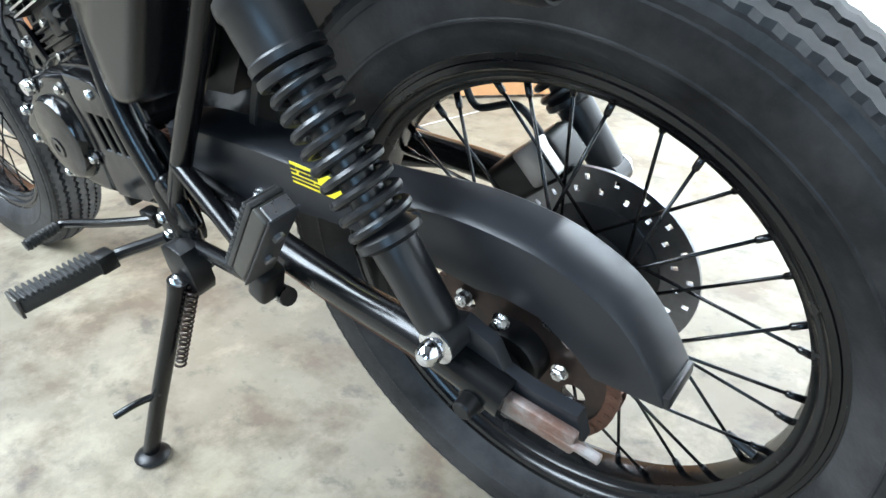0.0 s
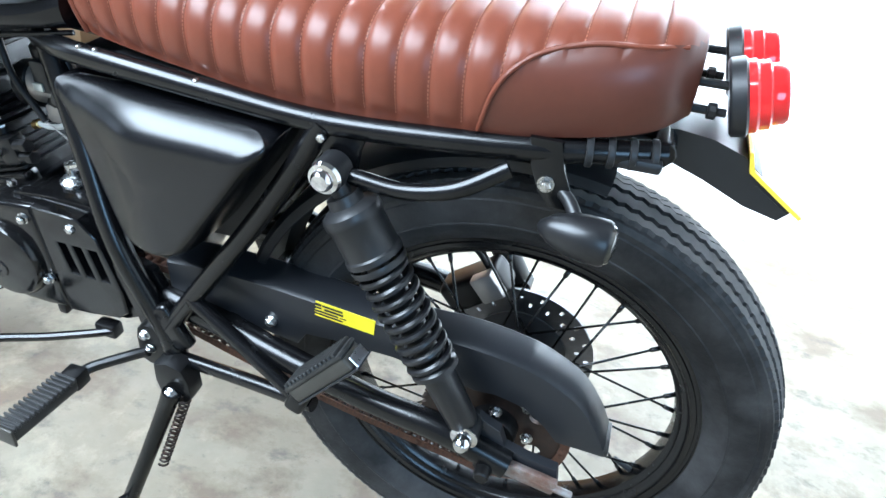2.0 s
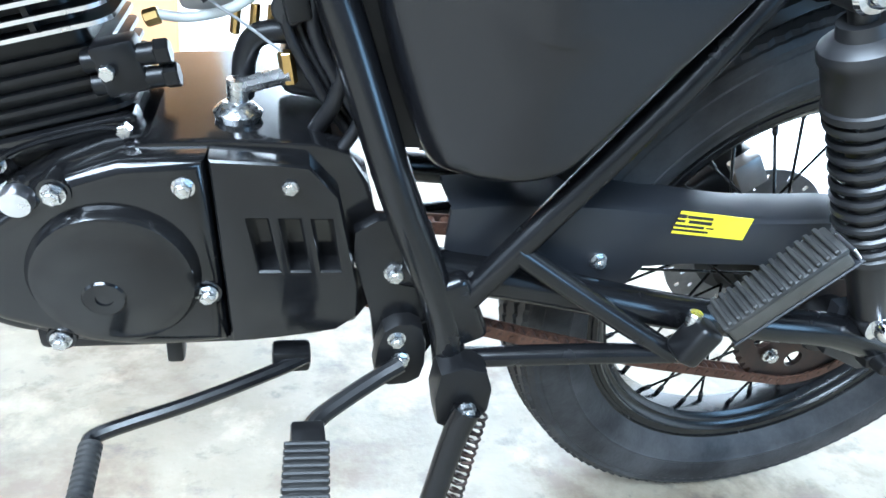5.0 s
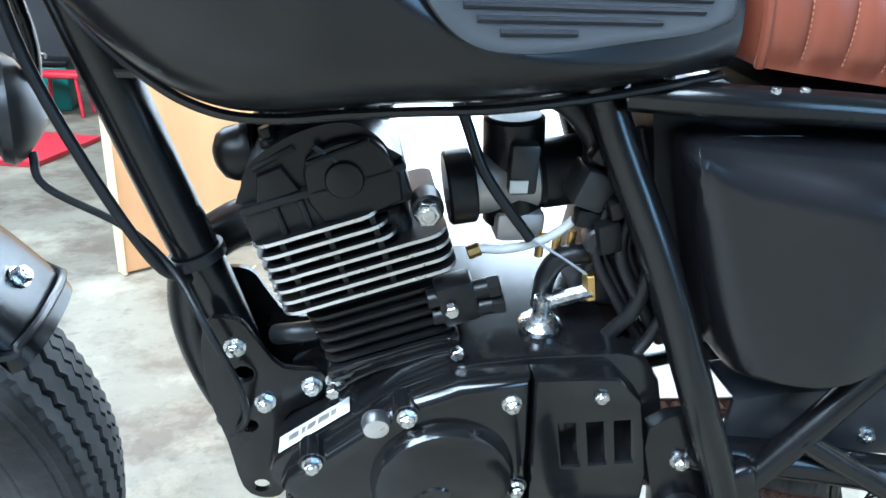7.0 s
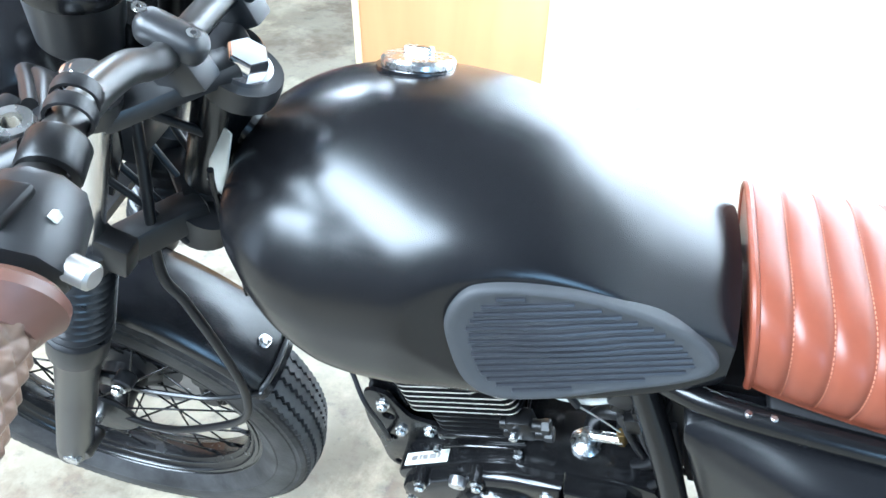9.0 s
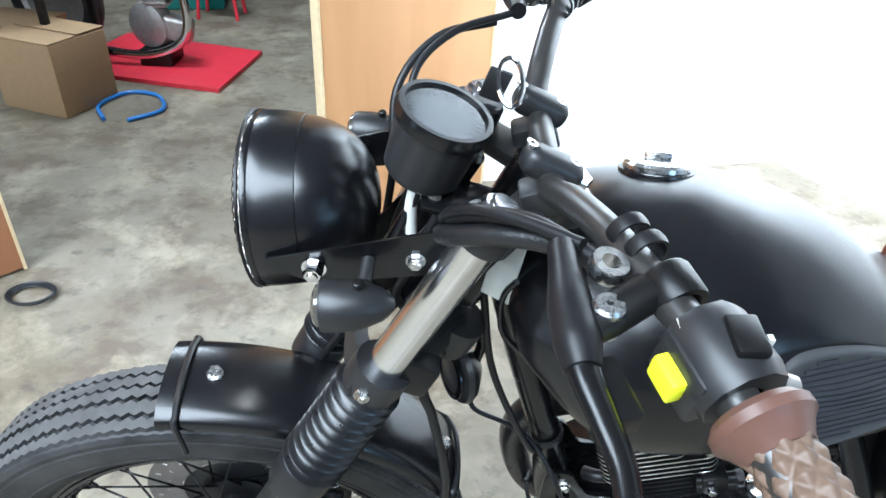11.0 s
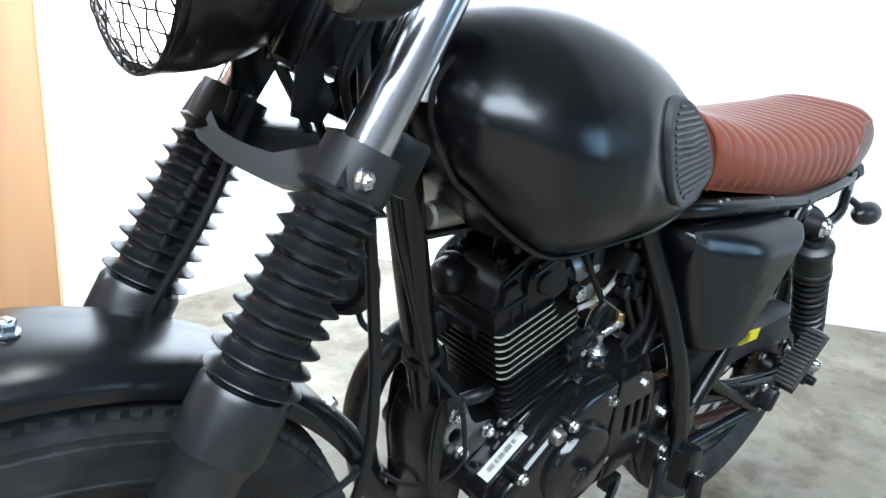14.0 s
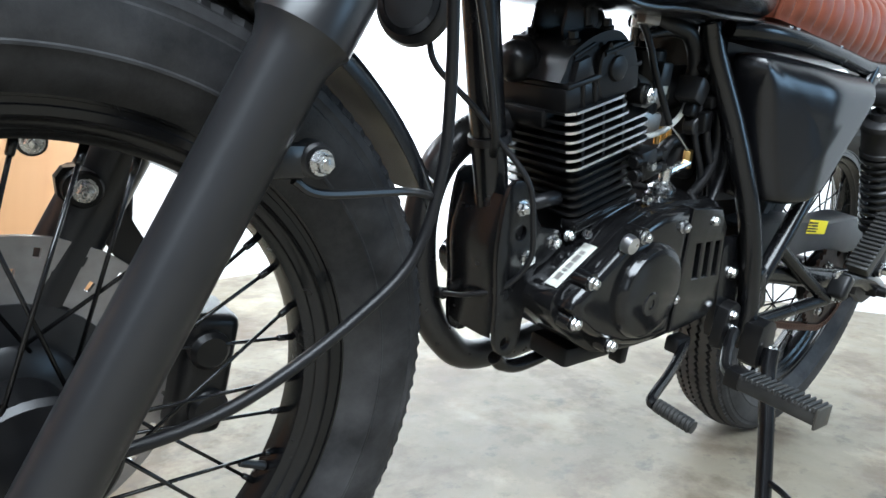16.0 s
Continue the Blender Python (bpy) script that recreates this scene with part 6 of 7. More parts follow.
# handlebar
CY = HY + 0.006
HB = [(-0.913, CY, 0.672), (-0.913, CY - 0.055, 0.672), (-0.912, CY - 0.076, 0.678), (-0.906, CY - 0.102, 0.692), (-0.894, CY - 0.146, 0.705), (-0.882, CY - 0.185, 0.710), (-0.868, CY - 0.225, 0.712), (-0.850, CY - 0.285, 0.706), (-0.836, CY - 0.325, 0.700)]
half = smooth_path(HB, 5)
full = [Vector((p.x, 2 * CY - p.y, p.z)) for p in half[::-1]][:-1] + half
bm = B()
sweep(bm, full, 0.0106, 20, 1)
bar = finish("handlebar", bm, BARM, bike, "satin black tubular handlebar")
for s in (-1, 1):
    y = CY + s * 0.044
    bm = B()
    block(bm, (-0.913, y, 0.652), (0.038, 0.026, 0.028), Matrix.Rotation(radians(-20), 3, "Y"), bevel=0.004)
    block(bm, (-0.912, y, 0.679), (0.050, 0.026, 0.024), Matrix.Rotation(radians(25), 3, "Y"), bevel=0.010, segs=4)
    finish("bar_clamp", bm, PLASTIC, bar, "black handlebar clamp")
    for dx, dz in ((-0.017, 0.021), (0.017, 0.005)):
        bm = B()
        nrm = Vector((math.sin(radians(25)), 0, math.cos(radians(25))))
        lathe(bm, [(0.0022, 0), (0.0048, 0), (0.0048, 0.0022), (0.0022, 0.0022)], Vector((-0.912 + dx, y, 0.679 + dz - 0.002)), nrm, 14, closed=True)
        finish("clamp_screw", bm, ZINC, bar)


def on_bar(t, s=-1):
    """A point along the outer bar, t in metres from the left inner end of the grip, and the direction outwards."""
    p = Vector((-0.847, -0.298, 0.705))
    d = (Vector((-0.836, CY - 0.325, 0.700)) - Vector((-0.868, CY - 0.225, 0.712))).normalized()
    q = p + d * t
    if s > 0:
        q = Vector((q.x, 2 * CY - q.y, q.z))
        d = Vector((d.x, -d.y, d.z))
    return q, d


for s in (-1, 1):
    p, d = on_bar(0.004, s)
    # quilted grip: a tube whose skin is pressed into diamonds
    u = d.cross(Vector((0, 0, 1))).normalized()
    v = d.cross(u)
    bm = B()
    rings = []
    nl, na = 140, 72
    for i in range(nl + 1):
        h = 0.124 * i / nl
        ring = []
        for k in range(na):
            a = 2 * math.pi * k / na
            w1 = (h / 0.0150 + a / (2 * math.pi) * 8) % 1
            w2 = (h / 0.0150 - a / (2 * math.pi) * 8) % 1
            q = min(abs(w1 - 0.5) * -2 + 1, abs(w2 - 0.5) * -2 + 1)
            r = 0.0142 + 0.0036 * q ** 0.75
            if i in (0, nl):
                r = 0.012
            ring.append(bm.verts.new(p + d * h + (u * math.cos(a) + v * math.sin(a)) * r))
        rings.append(ring)
    for a, b in zip(rings, rings[1:]):
        for k in range(na):
            bm.faces.new((a[k], a[(k + 1) % na], b[(k + 1) % na], b[k]))
    bm.faces.new(rings[-1])
    grip = finish("hand_grip", bm, GRIPM, bar, "quilted brown leather grip", angle=80)
    bm = B()
    lathe(bm, [(0.011, -0.006), (0.022, -0.005), (0.0255, -0.001), (0.0255, 0.004), (0.0215, 0.008), (0.0165, 0.016), (0.011, 0.016)], p, d, 32, closed=True)
    finish("grip_flange", bm, FLANGE, bar, "brown rubber grip flange")
    bm = B()
    q, _ = on_bar(-0.028, s)
    lathe(bm, [(0.010, -0.024), (0.0215, -0.023), (0.0235, -0.018), (0.0240, 0.012), (0.0220, 0.020), (0.010, 0.020)], q, d, 10, closed=True)
    block(bm, q + Vector((-0.014, 0, -0.006)), (0.020, 0.038, 0.034), d.to_track_quat("Y", "Z").to_matrix(), bevel=0.004)
    sw = finish("switch_housing", bm, PLASTIC, bar, "black handlebar switch housing")
    if s < 0:
        bm = B()
        block(bm, q + Vector((-0.026, -0.004, -0.006)), (0.010, 0.020, 0.016), d.to_track_quat("Y", "Z").to_matrix(), bevel=0.002)
        finish("flash_button", bm, YELLOWSW, bar, "bright yellow flasher button")
        bm = B()
        rod(bm, q + Vector((0.020, -0.006, -0.004)), q + Vector((0.036, -0.008, -0.008)), 0.0065, segs=14, bevel=0.0015)
        finish("horn_button", bm, GREYM, bar, "grey switch button")
        bm = B()
        block(bm, q + Vector((0.004, -0.002, 0.0235)), (0.016, 0.024, 0.006), bevel=0.002)
        finish("dip_switch", bm, CAST, bar)
        bm = B()
        block(bm, (-0.908, -0.279, 0.690), (0.018, 0.036, 0.020), d.to_track_quat("Y", "Z").to_matrix(), bevel=0.003)
        finish("clutch_switch", bm, CAST, bar, "black switch under the lever perch")
        tube_part("wire_hook", [(-0.924, -0.205, 0.704), (-0.924, -0.2125, 0.672), (-0.924, -0.216, 0.669), (-0.924, -0.220, 0.671), (-0.924, -0.247, 0.698)], 0.0024, HOSE, bar)
        for k, (dx, dy, w) in enumerate(((-0.021, 0.012, 0.006), (0.010, 0.012, 0.004), (0.020, 0.004, 0.004))):
            bm = B()
            block(bm, q + Vector((dx, dy, 0.014)), (0.003, w, 0.004), bevel=0)
            finish("printed_mark", bm, SILVER, bar)
    # lever perch and lever
    q, _ = on_bar(-0.075, s)
    f = lambda pt: Vector((pt[0], pt[1] if s < 0 else 2 * CY - pt[1], pt[2]))
    piv = f((-0.906, -0.240, 0.706))
    bm = B()
    lathe(bm, [(0.010, -0.011), (0.0140, -0.011), (0.0150, -0.009), (0.0150, 0.009), (0.0140, 0.011), (0.010, 0.011)], q, d, 24, closed=True)
    sweep(bm, [q + Vector((-0.012, 0, 0)), piv, f((-0.918, -0.250, 0.704))], [0.012, 0.012, 0.009], 12, 2, squash=0.8)
    perch = finish("lever_perch", bm, CAST, bar, "black lever perch")
    bm = B()
    sweep(bm, [f((-0.922, -0.250, 0.705)), f((-0.922, -0.272, 0.702)), f((-0.916, -0.296, 0.698)), f((-0.910, -0.322, 0.694)), f((-0.912, -0.350, 0.691)), f((-0.918, -0.375, 0.690)), f((-0.925, -0.396, 0.689))], [0.0105, 0.0090, 0.0078, 0.0070, 0.0062, 0.0055, 0.0052], 14, 6, squash=0.8)
    lathe(bm, [(0, -0.0095), (0.006, -0.0075), (0.0095, 0), (0.006, 0.0075), (0, 0.0095)], f((-0.925, -0.398, 0.689)), (0, 1, 0), 20)
    finish("control_lever", bm, GLOSS, bar, "black control lever with ball end")
    bm = B()
    lathe(bm, [(0, -0.010), (0.0085, -0.010), (0.0090, 0.009), (0.0075, 0.011), (0.0020, 0.011), (0.0015, 0.009), (0, 0.009)], piv, (0, 0, 1), 20)
    finish("pivot_bolt", bm, ZINC, bar, "slotted steel lever pivot")
    bm = B()
    lathe(bm, [(0.0055, -0.005), (0.0105, -0.005), (0.0115, 0.0), (0.0105, 0.005), (0.0055, 0.005)], f((-0.902, -0.212, 0.716)), (0.2, -0.1, 1), 20, closed=True)
    finish("lock_ring", bm, ZINC, bar, "steel lock ring")
    bm = B()
    sweep(bm, [f((-0.924, -0.188, 0.709)), f((-0.924, -0.208, 0.708)), f((-0.924, -0.232, 0.706)), f((-0.923, -0.256, 0.704)), f((-0.922, -0.272, 0.702))], [0.0080, 0.0095, 0.0125, 0.0130, 0.0095], 18, 5)
    finish("cable_sleeve", bm, HOSE, bar, "black rubber cover over the cable end")
    for kk in range(2):
        bm = B()
        q2, _ = on_bar(-0.105 - 0.016 * kk, s)
        lathe(bm, [(0.0104, -0.0045), (0.0122, -0.0045), (0.0128, 0), (0.0122, 0.0045), (0.0104, 0.0045)], q2 + Vector((-0.002 * kk, 0, -0.002 * kk)), d, 20, closed=True)
        finish("cable_tie", bm, HOSE, bar)

# clutch cable, throttle cables and hoses round the headlight
tube_part("clutch_cable", [(-0.912, -0.190, 0.712), (-0.940, -0.162, 0.704), (-0.966, -0.138, 0.694), (-0.985, -0.112, 0.672), (-0.990, -0.085, 0.640), (-0.968, -0.050, 0.595), (-0.940, -0.020, 0.550), (-0.915, -0.004, 0.500), (-0.850, 0.000, 0.440), (-0.720, 0.000, 0.415), (-0.665, -0.024, 0.375), (-0.640, -0.040, 0.320), (-0.602, -0.046, 0.268)], 0.0042, HOSE, bike, "black clutch cable")
tube_part("switch_cable", [(-0.866, -0.235, 0.703), (-0.890, -0.196, 0.698), (-0.922, -0.164, 0.690), (-0.952, -0.145, 0.679), (-0.978, -0.124, 0.660), (-0.992, -0.096, 0.637), (-0.985, -0.060, 0.612)], 0.0078, CONDUIT, bike, "black ribbed switch wiring sleeve")
tube_part("wiring_sleeve", [(-0.900, -0.200, 0.706), (-0.934, -0.158, 0.700), (-0.964, -0.132, 0.686), (-0.984, -0.104, 0.660), (-0.984, -0.070, 0.628), (-0.962, -0.036, 0.590)], 0.0058, HOSE, bike, "black taped wiring sleeve")
tube_part("throttle_cable", mirror([(-0.930, -0.190, 0.706), (-0.985, -0.150, 0.704), (-1.020, -0.110, 0.680), (-1.012, -0.065, 0.632), (-0.975, -0.030, 0.580)], CY), 0.0035, HOSE, bike, "black throttle cable")
tube_part("brake_hose", mirror([(-0.945, -0.180, 0.702), (-1.000, -0.160, 0.694), (-1.036, -0.122, 0.660), (-1.040, -0.085, 0.590), (-1.060, -0.070, 0.500), (-1.110, -0.070, 0.400), (-1.180, -0.080, 0.250), (-1.190, -0.090, 0.120)], CY), 0.0040, HOSE, bike, "black front brake hose")
tube_part("brake_hose", mirror([(-1.050, -0.060, 0.500), (-1.090, -0.050, 0.420), (-1.130, -0.062, 0.340)], CY), 0.0040, HOSE, bike, "black front brake hose")
tube_part("speedometer_cable", [(-0.995, -0.030, 0.620), (-1.000, -0.050, 0.550), (-1.007, -0.085, 0.440), (-0.998, -0.085, 0.388), (-0.985, -0.085, 0.300), (-0.982, -0.085, 0.222), (-1.000, -0.085, 0.153), (-1.050, -0.085, 0.107), (-1.123, -0.085, 0.064), (-1.178, -0.080, 0.041), (-1.235, -0.070, 0.027)], 0.0052, HOSE, bike, "black speedometer cable")
bm = B()
rod(bm, (-0.860, 0.026, 0.059), (-0.853, 0.060, 0.050), 0.0070, segs=12, bevel=0.002)
finish("sensor_plug", bm, CAST, bike, "black ribbed sensor plug")
tube_part("horn_wire", [(-0.955, -0.012, 0.327), (-0.948, -0.020, 0.304), (-0.900, -0.022, 0.272), (-0.868, -0.034, 0.240), (-0.845, -0.058, 0.205), (-0.830, -0.060, 0.160), (-0.824, -0.058, 0.122), (-0.836, -0.040, 0.088), (-0.858, -0.008, 0.070), (-0.860, 0.030, 0.058)], 0.0030, HOSE, bike, "thin black horn wire")
tube_part("down_cable", [(-0.950, -0.020, 0.500), (-0.938, -0.034, 0.410), (-0.912, -0.040, 0.330), (-0.880, -0.036, 0.250), (-0.862, -0.020, 0.225)], 0.0040, HOSE, bike, "black cable tied along the down tube")
bm = B()
lathe(bm, [(0.0190, -0.004), (0.0225, -0.004), (0.0225, 0.004), (0.0190, 0.004)], (-0.857, -0.006, 0.240), (0.04, 0, -0.14), 20, closed=True)
finish("cable_tie", bm, HOSE, frame_ob)
bm = B()
block(bm, (-0.935, -0.040, 0.545), (0.002, 0.030, 0.060), Matrix.Rotation(radians(24), 3, "Y"), bevel=0.0005, segs=1)
finish("head_plate", bm, SILVER, frame_ob, "silver rating plate on the steering head", matrix=Matrix.Translation((-0.935, -0.036, 0.545)) @ Matrix.Rotation(radians(55), 4, "Z") @ Matrix.Translation((0.935, 0.040, -0.545)))

# headlight
HC = Vector((-1.100, HY + 0.010, 0.6075))
HAX = Vector((-1, -0.02, -0.02)).normalized()
def scaled(prof, k):
    return [(r * k, z * (0.80 if z > 0 else 0.74)) for r, z in prof]


bm = B()
lathe(bm, scaled([(0, -0.074), (0.012, -0.0735), (0.025, -0.071), (0.038, -0.0655), (0.050, -0.057), (0.060, -0.046), (0.0675, -0.034), (0.0732, -0.020), (0.0770, -0.006), (0.0790, 0.005), (0.0790, 0.0065), (0.0803, 0.0070), (0.0822, 0.022), (0.0836, 0.038), (0.0838, 0.050), (0.0825, 0.054), (0.076, 0.054), (0.074, 0.040), (0, 0.036)], 0.90), HC, HAX, 64)
hl = finish("headlight", bm, SATIN, bike, "satin black round headlight with wire mesh guard")
bm = B()
lathe(bm, scaled([(0.0765, 0.050), (0.0838, 0.051), (0.0848, 0.054), (0.0842, 0.0575), (0.0800, 0.0590), (0.0765, 0.057)], 0.90), HC, HAX, 56, closed=True)
finish("headlight_rim", bm, SATIN, hl, "black headlight rim")
bm = B()
lathe(bm, scaled([(0.0755, 0.056), (0.070, 0.0615), (0.055, 0.067), (0.035, 0.071), (0.015, 0.073), (0, 0.0732)], 0.90), HC, HAX, 48)
finish("headlight_lens", bm, LAMP, hl, "lit white headlight lens")


def lens_h(r):
    return 0.0605 - 0.013 * (r / 0.068) ** 2


hu = Vector((-HAX.y, HAX.x, 0)).normalized() * -1
hv = HAX.cross(hu)
for k in range(-6, 7):
    for dirn in (0, 1):
        o = k * 0.0112
        half_len = math.sqrt(max(0, 0.0755 ** 2 - o * o))
        pts = []
        n = 40
        for i in range(n + 1):
            t = -half_len + 2 * half_len * i / n
            a, b = (t, o) if dirn == 0 else (o, t)
            wob = 0.0011 * math.cos(math.pi * (t / 0.0112)) * (1 if (k + dirn) % 2 else -1)
            pts.append(HC + hu * a + hv * b + HAX * (lens_h(math.hypot(a, b)) + 0.004 + wob))
        bm = B()
        sweep(bm, pts, 0.00085, 5, 1)
        finish("mesh_wire", bm, CAST, hl)
bm = B()
sweep(bm, [HC + (hu * math.cos(a) + hv * math.sin(a)) * 0.0757 + HAX * (lens_h(0.0757) + 0.004) for a in (2 * math.pi * k / 48 for k in range(49))], 0.0014, 6, 1)
finish("guard_ring", bm, CAST, hl, "black wire ring round the mesh")
for s in (-1, 1):
    bm = B()
    y = HY + 0.008 + s * 0.078
    plate(bm, [(-1.130, 0.604), (-1.095, 0.586), (-1.055, 0.590), (-1.000, 0.597), (-0.978, 0.606), (-0.972, 0.622), (-0.982, 0.636), (-1.000, 0.640), (-1.090, 0.618), (-1.128, 0.610)], y - 0.0015, y + 0.0015, bevel=0.0006)
    br = finish("headlight_bracket", bm, GLOSS, bike, "black headlight mounting bracket")
    if s < 0:
        bolt(BOLT_X, -1.091, y - 0.001, 0.603, br)
        bolt(BOLT_M, -1.012, y - 0.001, 0.612, br)
    # front indicators
    c = Vector((-1.054, HY + 0.008 + s * 0.118, 0.602))
    bm = B()
    lathe(bm, [(r * 0.78, h * 0.80) for r, h in [(0, -0.036), (0.006, -0.035), (0.016, -0.024), (0.0235, -0.004), (0.0255, 0.012), (0.0255, 0.030), (0.0240, 0.033), (0.0225, 0.033), (0, 0.030)]], c, (-1, s * 0.05, -0.02), 32)
    ind = finish("front_indicator", bm, PLASTIC, bike, "small black bullet front indicator")
    bm = B()
    lathe(bm, [(r * 0.78, h * 0.80) for r, h in [(0.0222, 0.032), (0.0205, 0.037), (0.014, 0.0405), (0, 0.042)]], c, (-1, s * 0.05, -0.02), 28)
    finish("indicator_lens", bm, SMOKE, ind, "smoked indicator lens")
    bm = B()
    rod(bm, c + Vector((0.004, -s * 0.020, 0.004)), c + Vector((0.006, -s * 0.040, 0.010)), 0.0055, segs=12, bevel=0.001)
    finish("indicator_stalk", bm, PLASTIC, ind)
    bm = B()
    rod(bm, c + Vector((0.002, 0, 0.018)), c + Vector((0.002, 0, 0.024)), 0.004, segs=8, bevel=0.0008)
    finish("indicator_screw", bm, CAST, ind)

# speedometer
GC = Vector((-1.010, HY - 0.014, 0.655))
GAX = Vector((0.34, -0.05, 1)).normalized()
bm = B()
lathe(bm, [(0, 0), (0.0282, 0), (0.0315, 0.004), (0.0344, 0.045), (0.0361, 0.052), (0, 0.050)], GC, GAX, 44)
gauge = finish("speedometer", bm, PLASTIC, bike, "black round speedometer")
bm = B()
lathe(bm, [(0.0324, 0.050), (0.0378, 0.050), (0.0386, 0.055), (0.0369, 0.061), (0.0328, 0.061), (0.0320, 0.056)], GC, GAX, 44, closed=True)
finish("bezel", bm, GLOSS, gauge, "polished black bezel")
bm = B()
lathe(bm, [(0, 0.0535), (0.0322, 0.0535), (0.0322, 0.0545), (0, 0.0545)], GC, GAX, 40)
finish("dial", bm, GAUGELIT, gauge, "pale lit dial")
bm = B()
lathe(bm, [(0, 0.0600), (0.0249, 0.0597), (0.0330, 0.0585), (0.0330, 0.0577), (0, 0.0592)], GC, GAX, 40)
gl = finish("dial_glass", bm, GLASS, gauge)
gl.visible_shadow = False
for k in range(24):
    a = radians(-210 + 10 * k)
    uu = GAX.cross(Vector((0, 1, 0))).normalized()
    vv = GAX.cross(uu)
    dd = uu * math.cos(a) + vv * math.sin(a)
    bm = B()
    sweep(bm, [GC + GAX * 0.0548 + dd * (0.0250 if k % 2 else 0.0225), GC + GAX * 0.0548 + dd * 0.0300], 0.0005, 4, 1)
    finish("dial_mark", bm, INK, gauge)
bm = B()
rod(bm, GC + GAX * -0.012, GC, 0.012, segs=16, bevel=0.002)
rod(bm, GC + Vector((0.012, -0.022, -0.014)), GC + Vector((0.010, -0.022, 0.004)), 0.0055, segs=10, bevel=0.001)
finish("drive_boss", bm, GREYM, gauge)
tube_part("drive_sleeve", [GC + GAX * -0.010, GC + Vector((-0.008, -0.004, -0.032)), GC + Vector((-0.008, -0.006, -0.058))], 0.0052, CLEARHOSE, gauge, "milky plastic cable sleeve")
bm = B()
block(bm, GC + Vector((0.034, -0.012, -0.018)), (0.070, 0.050, 0.006), Matrix.Rotation(radians(18), 3, "Y"), bevel=0.002)
finish("gauge_bracket", bm, GLOSS, gauge)
# ignition key
bm = B()
rod(bm, (-0.966, CY + 0.040, 0.650), (-0.955, CY + 0.040, 0.684), 0.014, segs=20, bevel=0.002)
ign = finish("ignition_switch", bm, CAST, bike, "black ignition switch with key and ring")
bm = B()
block(bm, (-0.951, CY + 0.040, 0.700), (0.020, 0.005, 0.028), Matrix.Rotation(radians(20), 3, "Y"), bevel=0.002)
finish("key_head", bm, PLASTIC, ign, "black key head")
bm = B()
pts = [Vector((-0.940 + 0.010 * math.cos(a), CY + 0.030 + 0.022 * math.sin(a), 0.708 + 0.010 * math.sin(a))) for a in (2 * math.pi * k / 20 for k in range(21))]
sweep(bm, pts, 0.0022, 8, 1)
finish("key_ring", bm, CHROME, ign, "steel key ring")

# front mudguard and its wire stays
FM = STEER
bm = B()
lathe(bm, [(0.332, -0.0545), (0.3395, -0.0550), (0.3455, -0.0515), (0.3515, -0.038), (0.3545, -0.018), (0.3550, 0), (0.3545, 0.018), (0.3515, 0.038), (0.3455, 0.0515), (0.3395, 0.0550), (0.332, 0.0545),
           (0.332, 0.0530), (0.3385, 0.0530), (0.3435, 0.0500), (0.3490, 0.037), (0.3520, 0.018), (0.3525, 0), (0.3520, -0.018), (0.3490, -0.037), (0.3435, -0.0500), (0.3385, -0.0530), (0.332, -0.0530)], (0, 0, 0), (0, 1, 0), 60, closed=True, a0=-91, a1=-27.5)
fender = finish("front_mudguard", bm, SATIN, bike, "satin black short front mudguard", matrix=FM, angle=45)


def on_fender(deg, y, lift=0.0):
    r = 0.3555 - 0.013 * (abs(y) / 0.053) ** 3 + lift
    a = radians(deg)
    return Vector((r * math.cos(a), y, r * math.sin(a)))


for deg, stud in ((30, 34.5), (87.5, 82.5)):
    pts = []
    for k in range(17):
        y = -0.057 + 0.114 * k / 16
        pts.append(on_fender(deg, y, 0.004))
    lo = [Vector((p.x, p.y, p.z)) for p in pts]
    if deg == 30:
        pre = [STEER.inverted() @ Vector(p) for p in ((-1.128, -0.108, 0.226), (-1.108, -0.108, 0.216), (-1.050, -0.103, 0.214), (-1.020, -0.098, 0.212))]
        post = [Vector((p.x, -p.y, p.z)) for p in pre[::-1]]
    else:
        pre = [lo[0] + Vector((0.004, -0.006, -0.040))]
        post = [lo[-1] + Vector((0.004, 0.006, -0.040))]
    bm = B()
    sweep(bm, pre + lo + post, 0.0034, 8, 4)
    finish("mudguard_stay", bm, SLIDER, fender, "black wire mudguard stay")
    p = on_fender(stud, 0.0, 0.0)
    nrm = Vector((p.x, p.y * 0.8, p.z)).normalized()
    q = Vector((0, -1, 0)).rotation_difference(nrm).to_matrix().to_4x4()
    place("bolt", BOLT_L, fender, "", Matrix.Translation(p) @ q)
# caliper behind the right leg, at the rear edge of the disc
bm = B()
block(bm, (-1.138, FY + 0.060, 0.030), (0.046, 0.062, 0.112), Matrix.Rotation(radians(8), 3, "Y"), bevel=0.010, segs=3)
cal = finish("front_caliper", bm, CAST, bike, "black front brake caliper")
for z in (0.058, 0.004):
    bm = B()
    rod(bm, (-1.138, FY + 0.020, z), (-1.138, FY + 0.040, z), 0.017, segs=20, bevel=0.004)
    finish("piston_housing", bm, CAST, cal)
bm = B()
plate(bm, [(-1.236, 0.206), (-1.214, 0.202), (-1.196, 0.176), (-1.176, 0.140), (-1.150, 0.104), (-1.128, 0.074), (-1.146, 0.050), (-1.180, 0.096), (-1.210, 0.150), (-1.240, 0.186)], RY - 0.022, RY - 0.010, bevel=0.003, n=2)
finish("caliper_bracket", bm, CAST, cal)
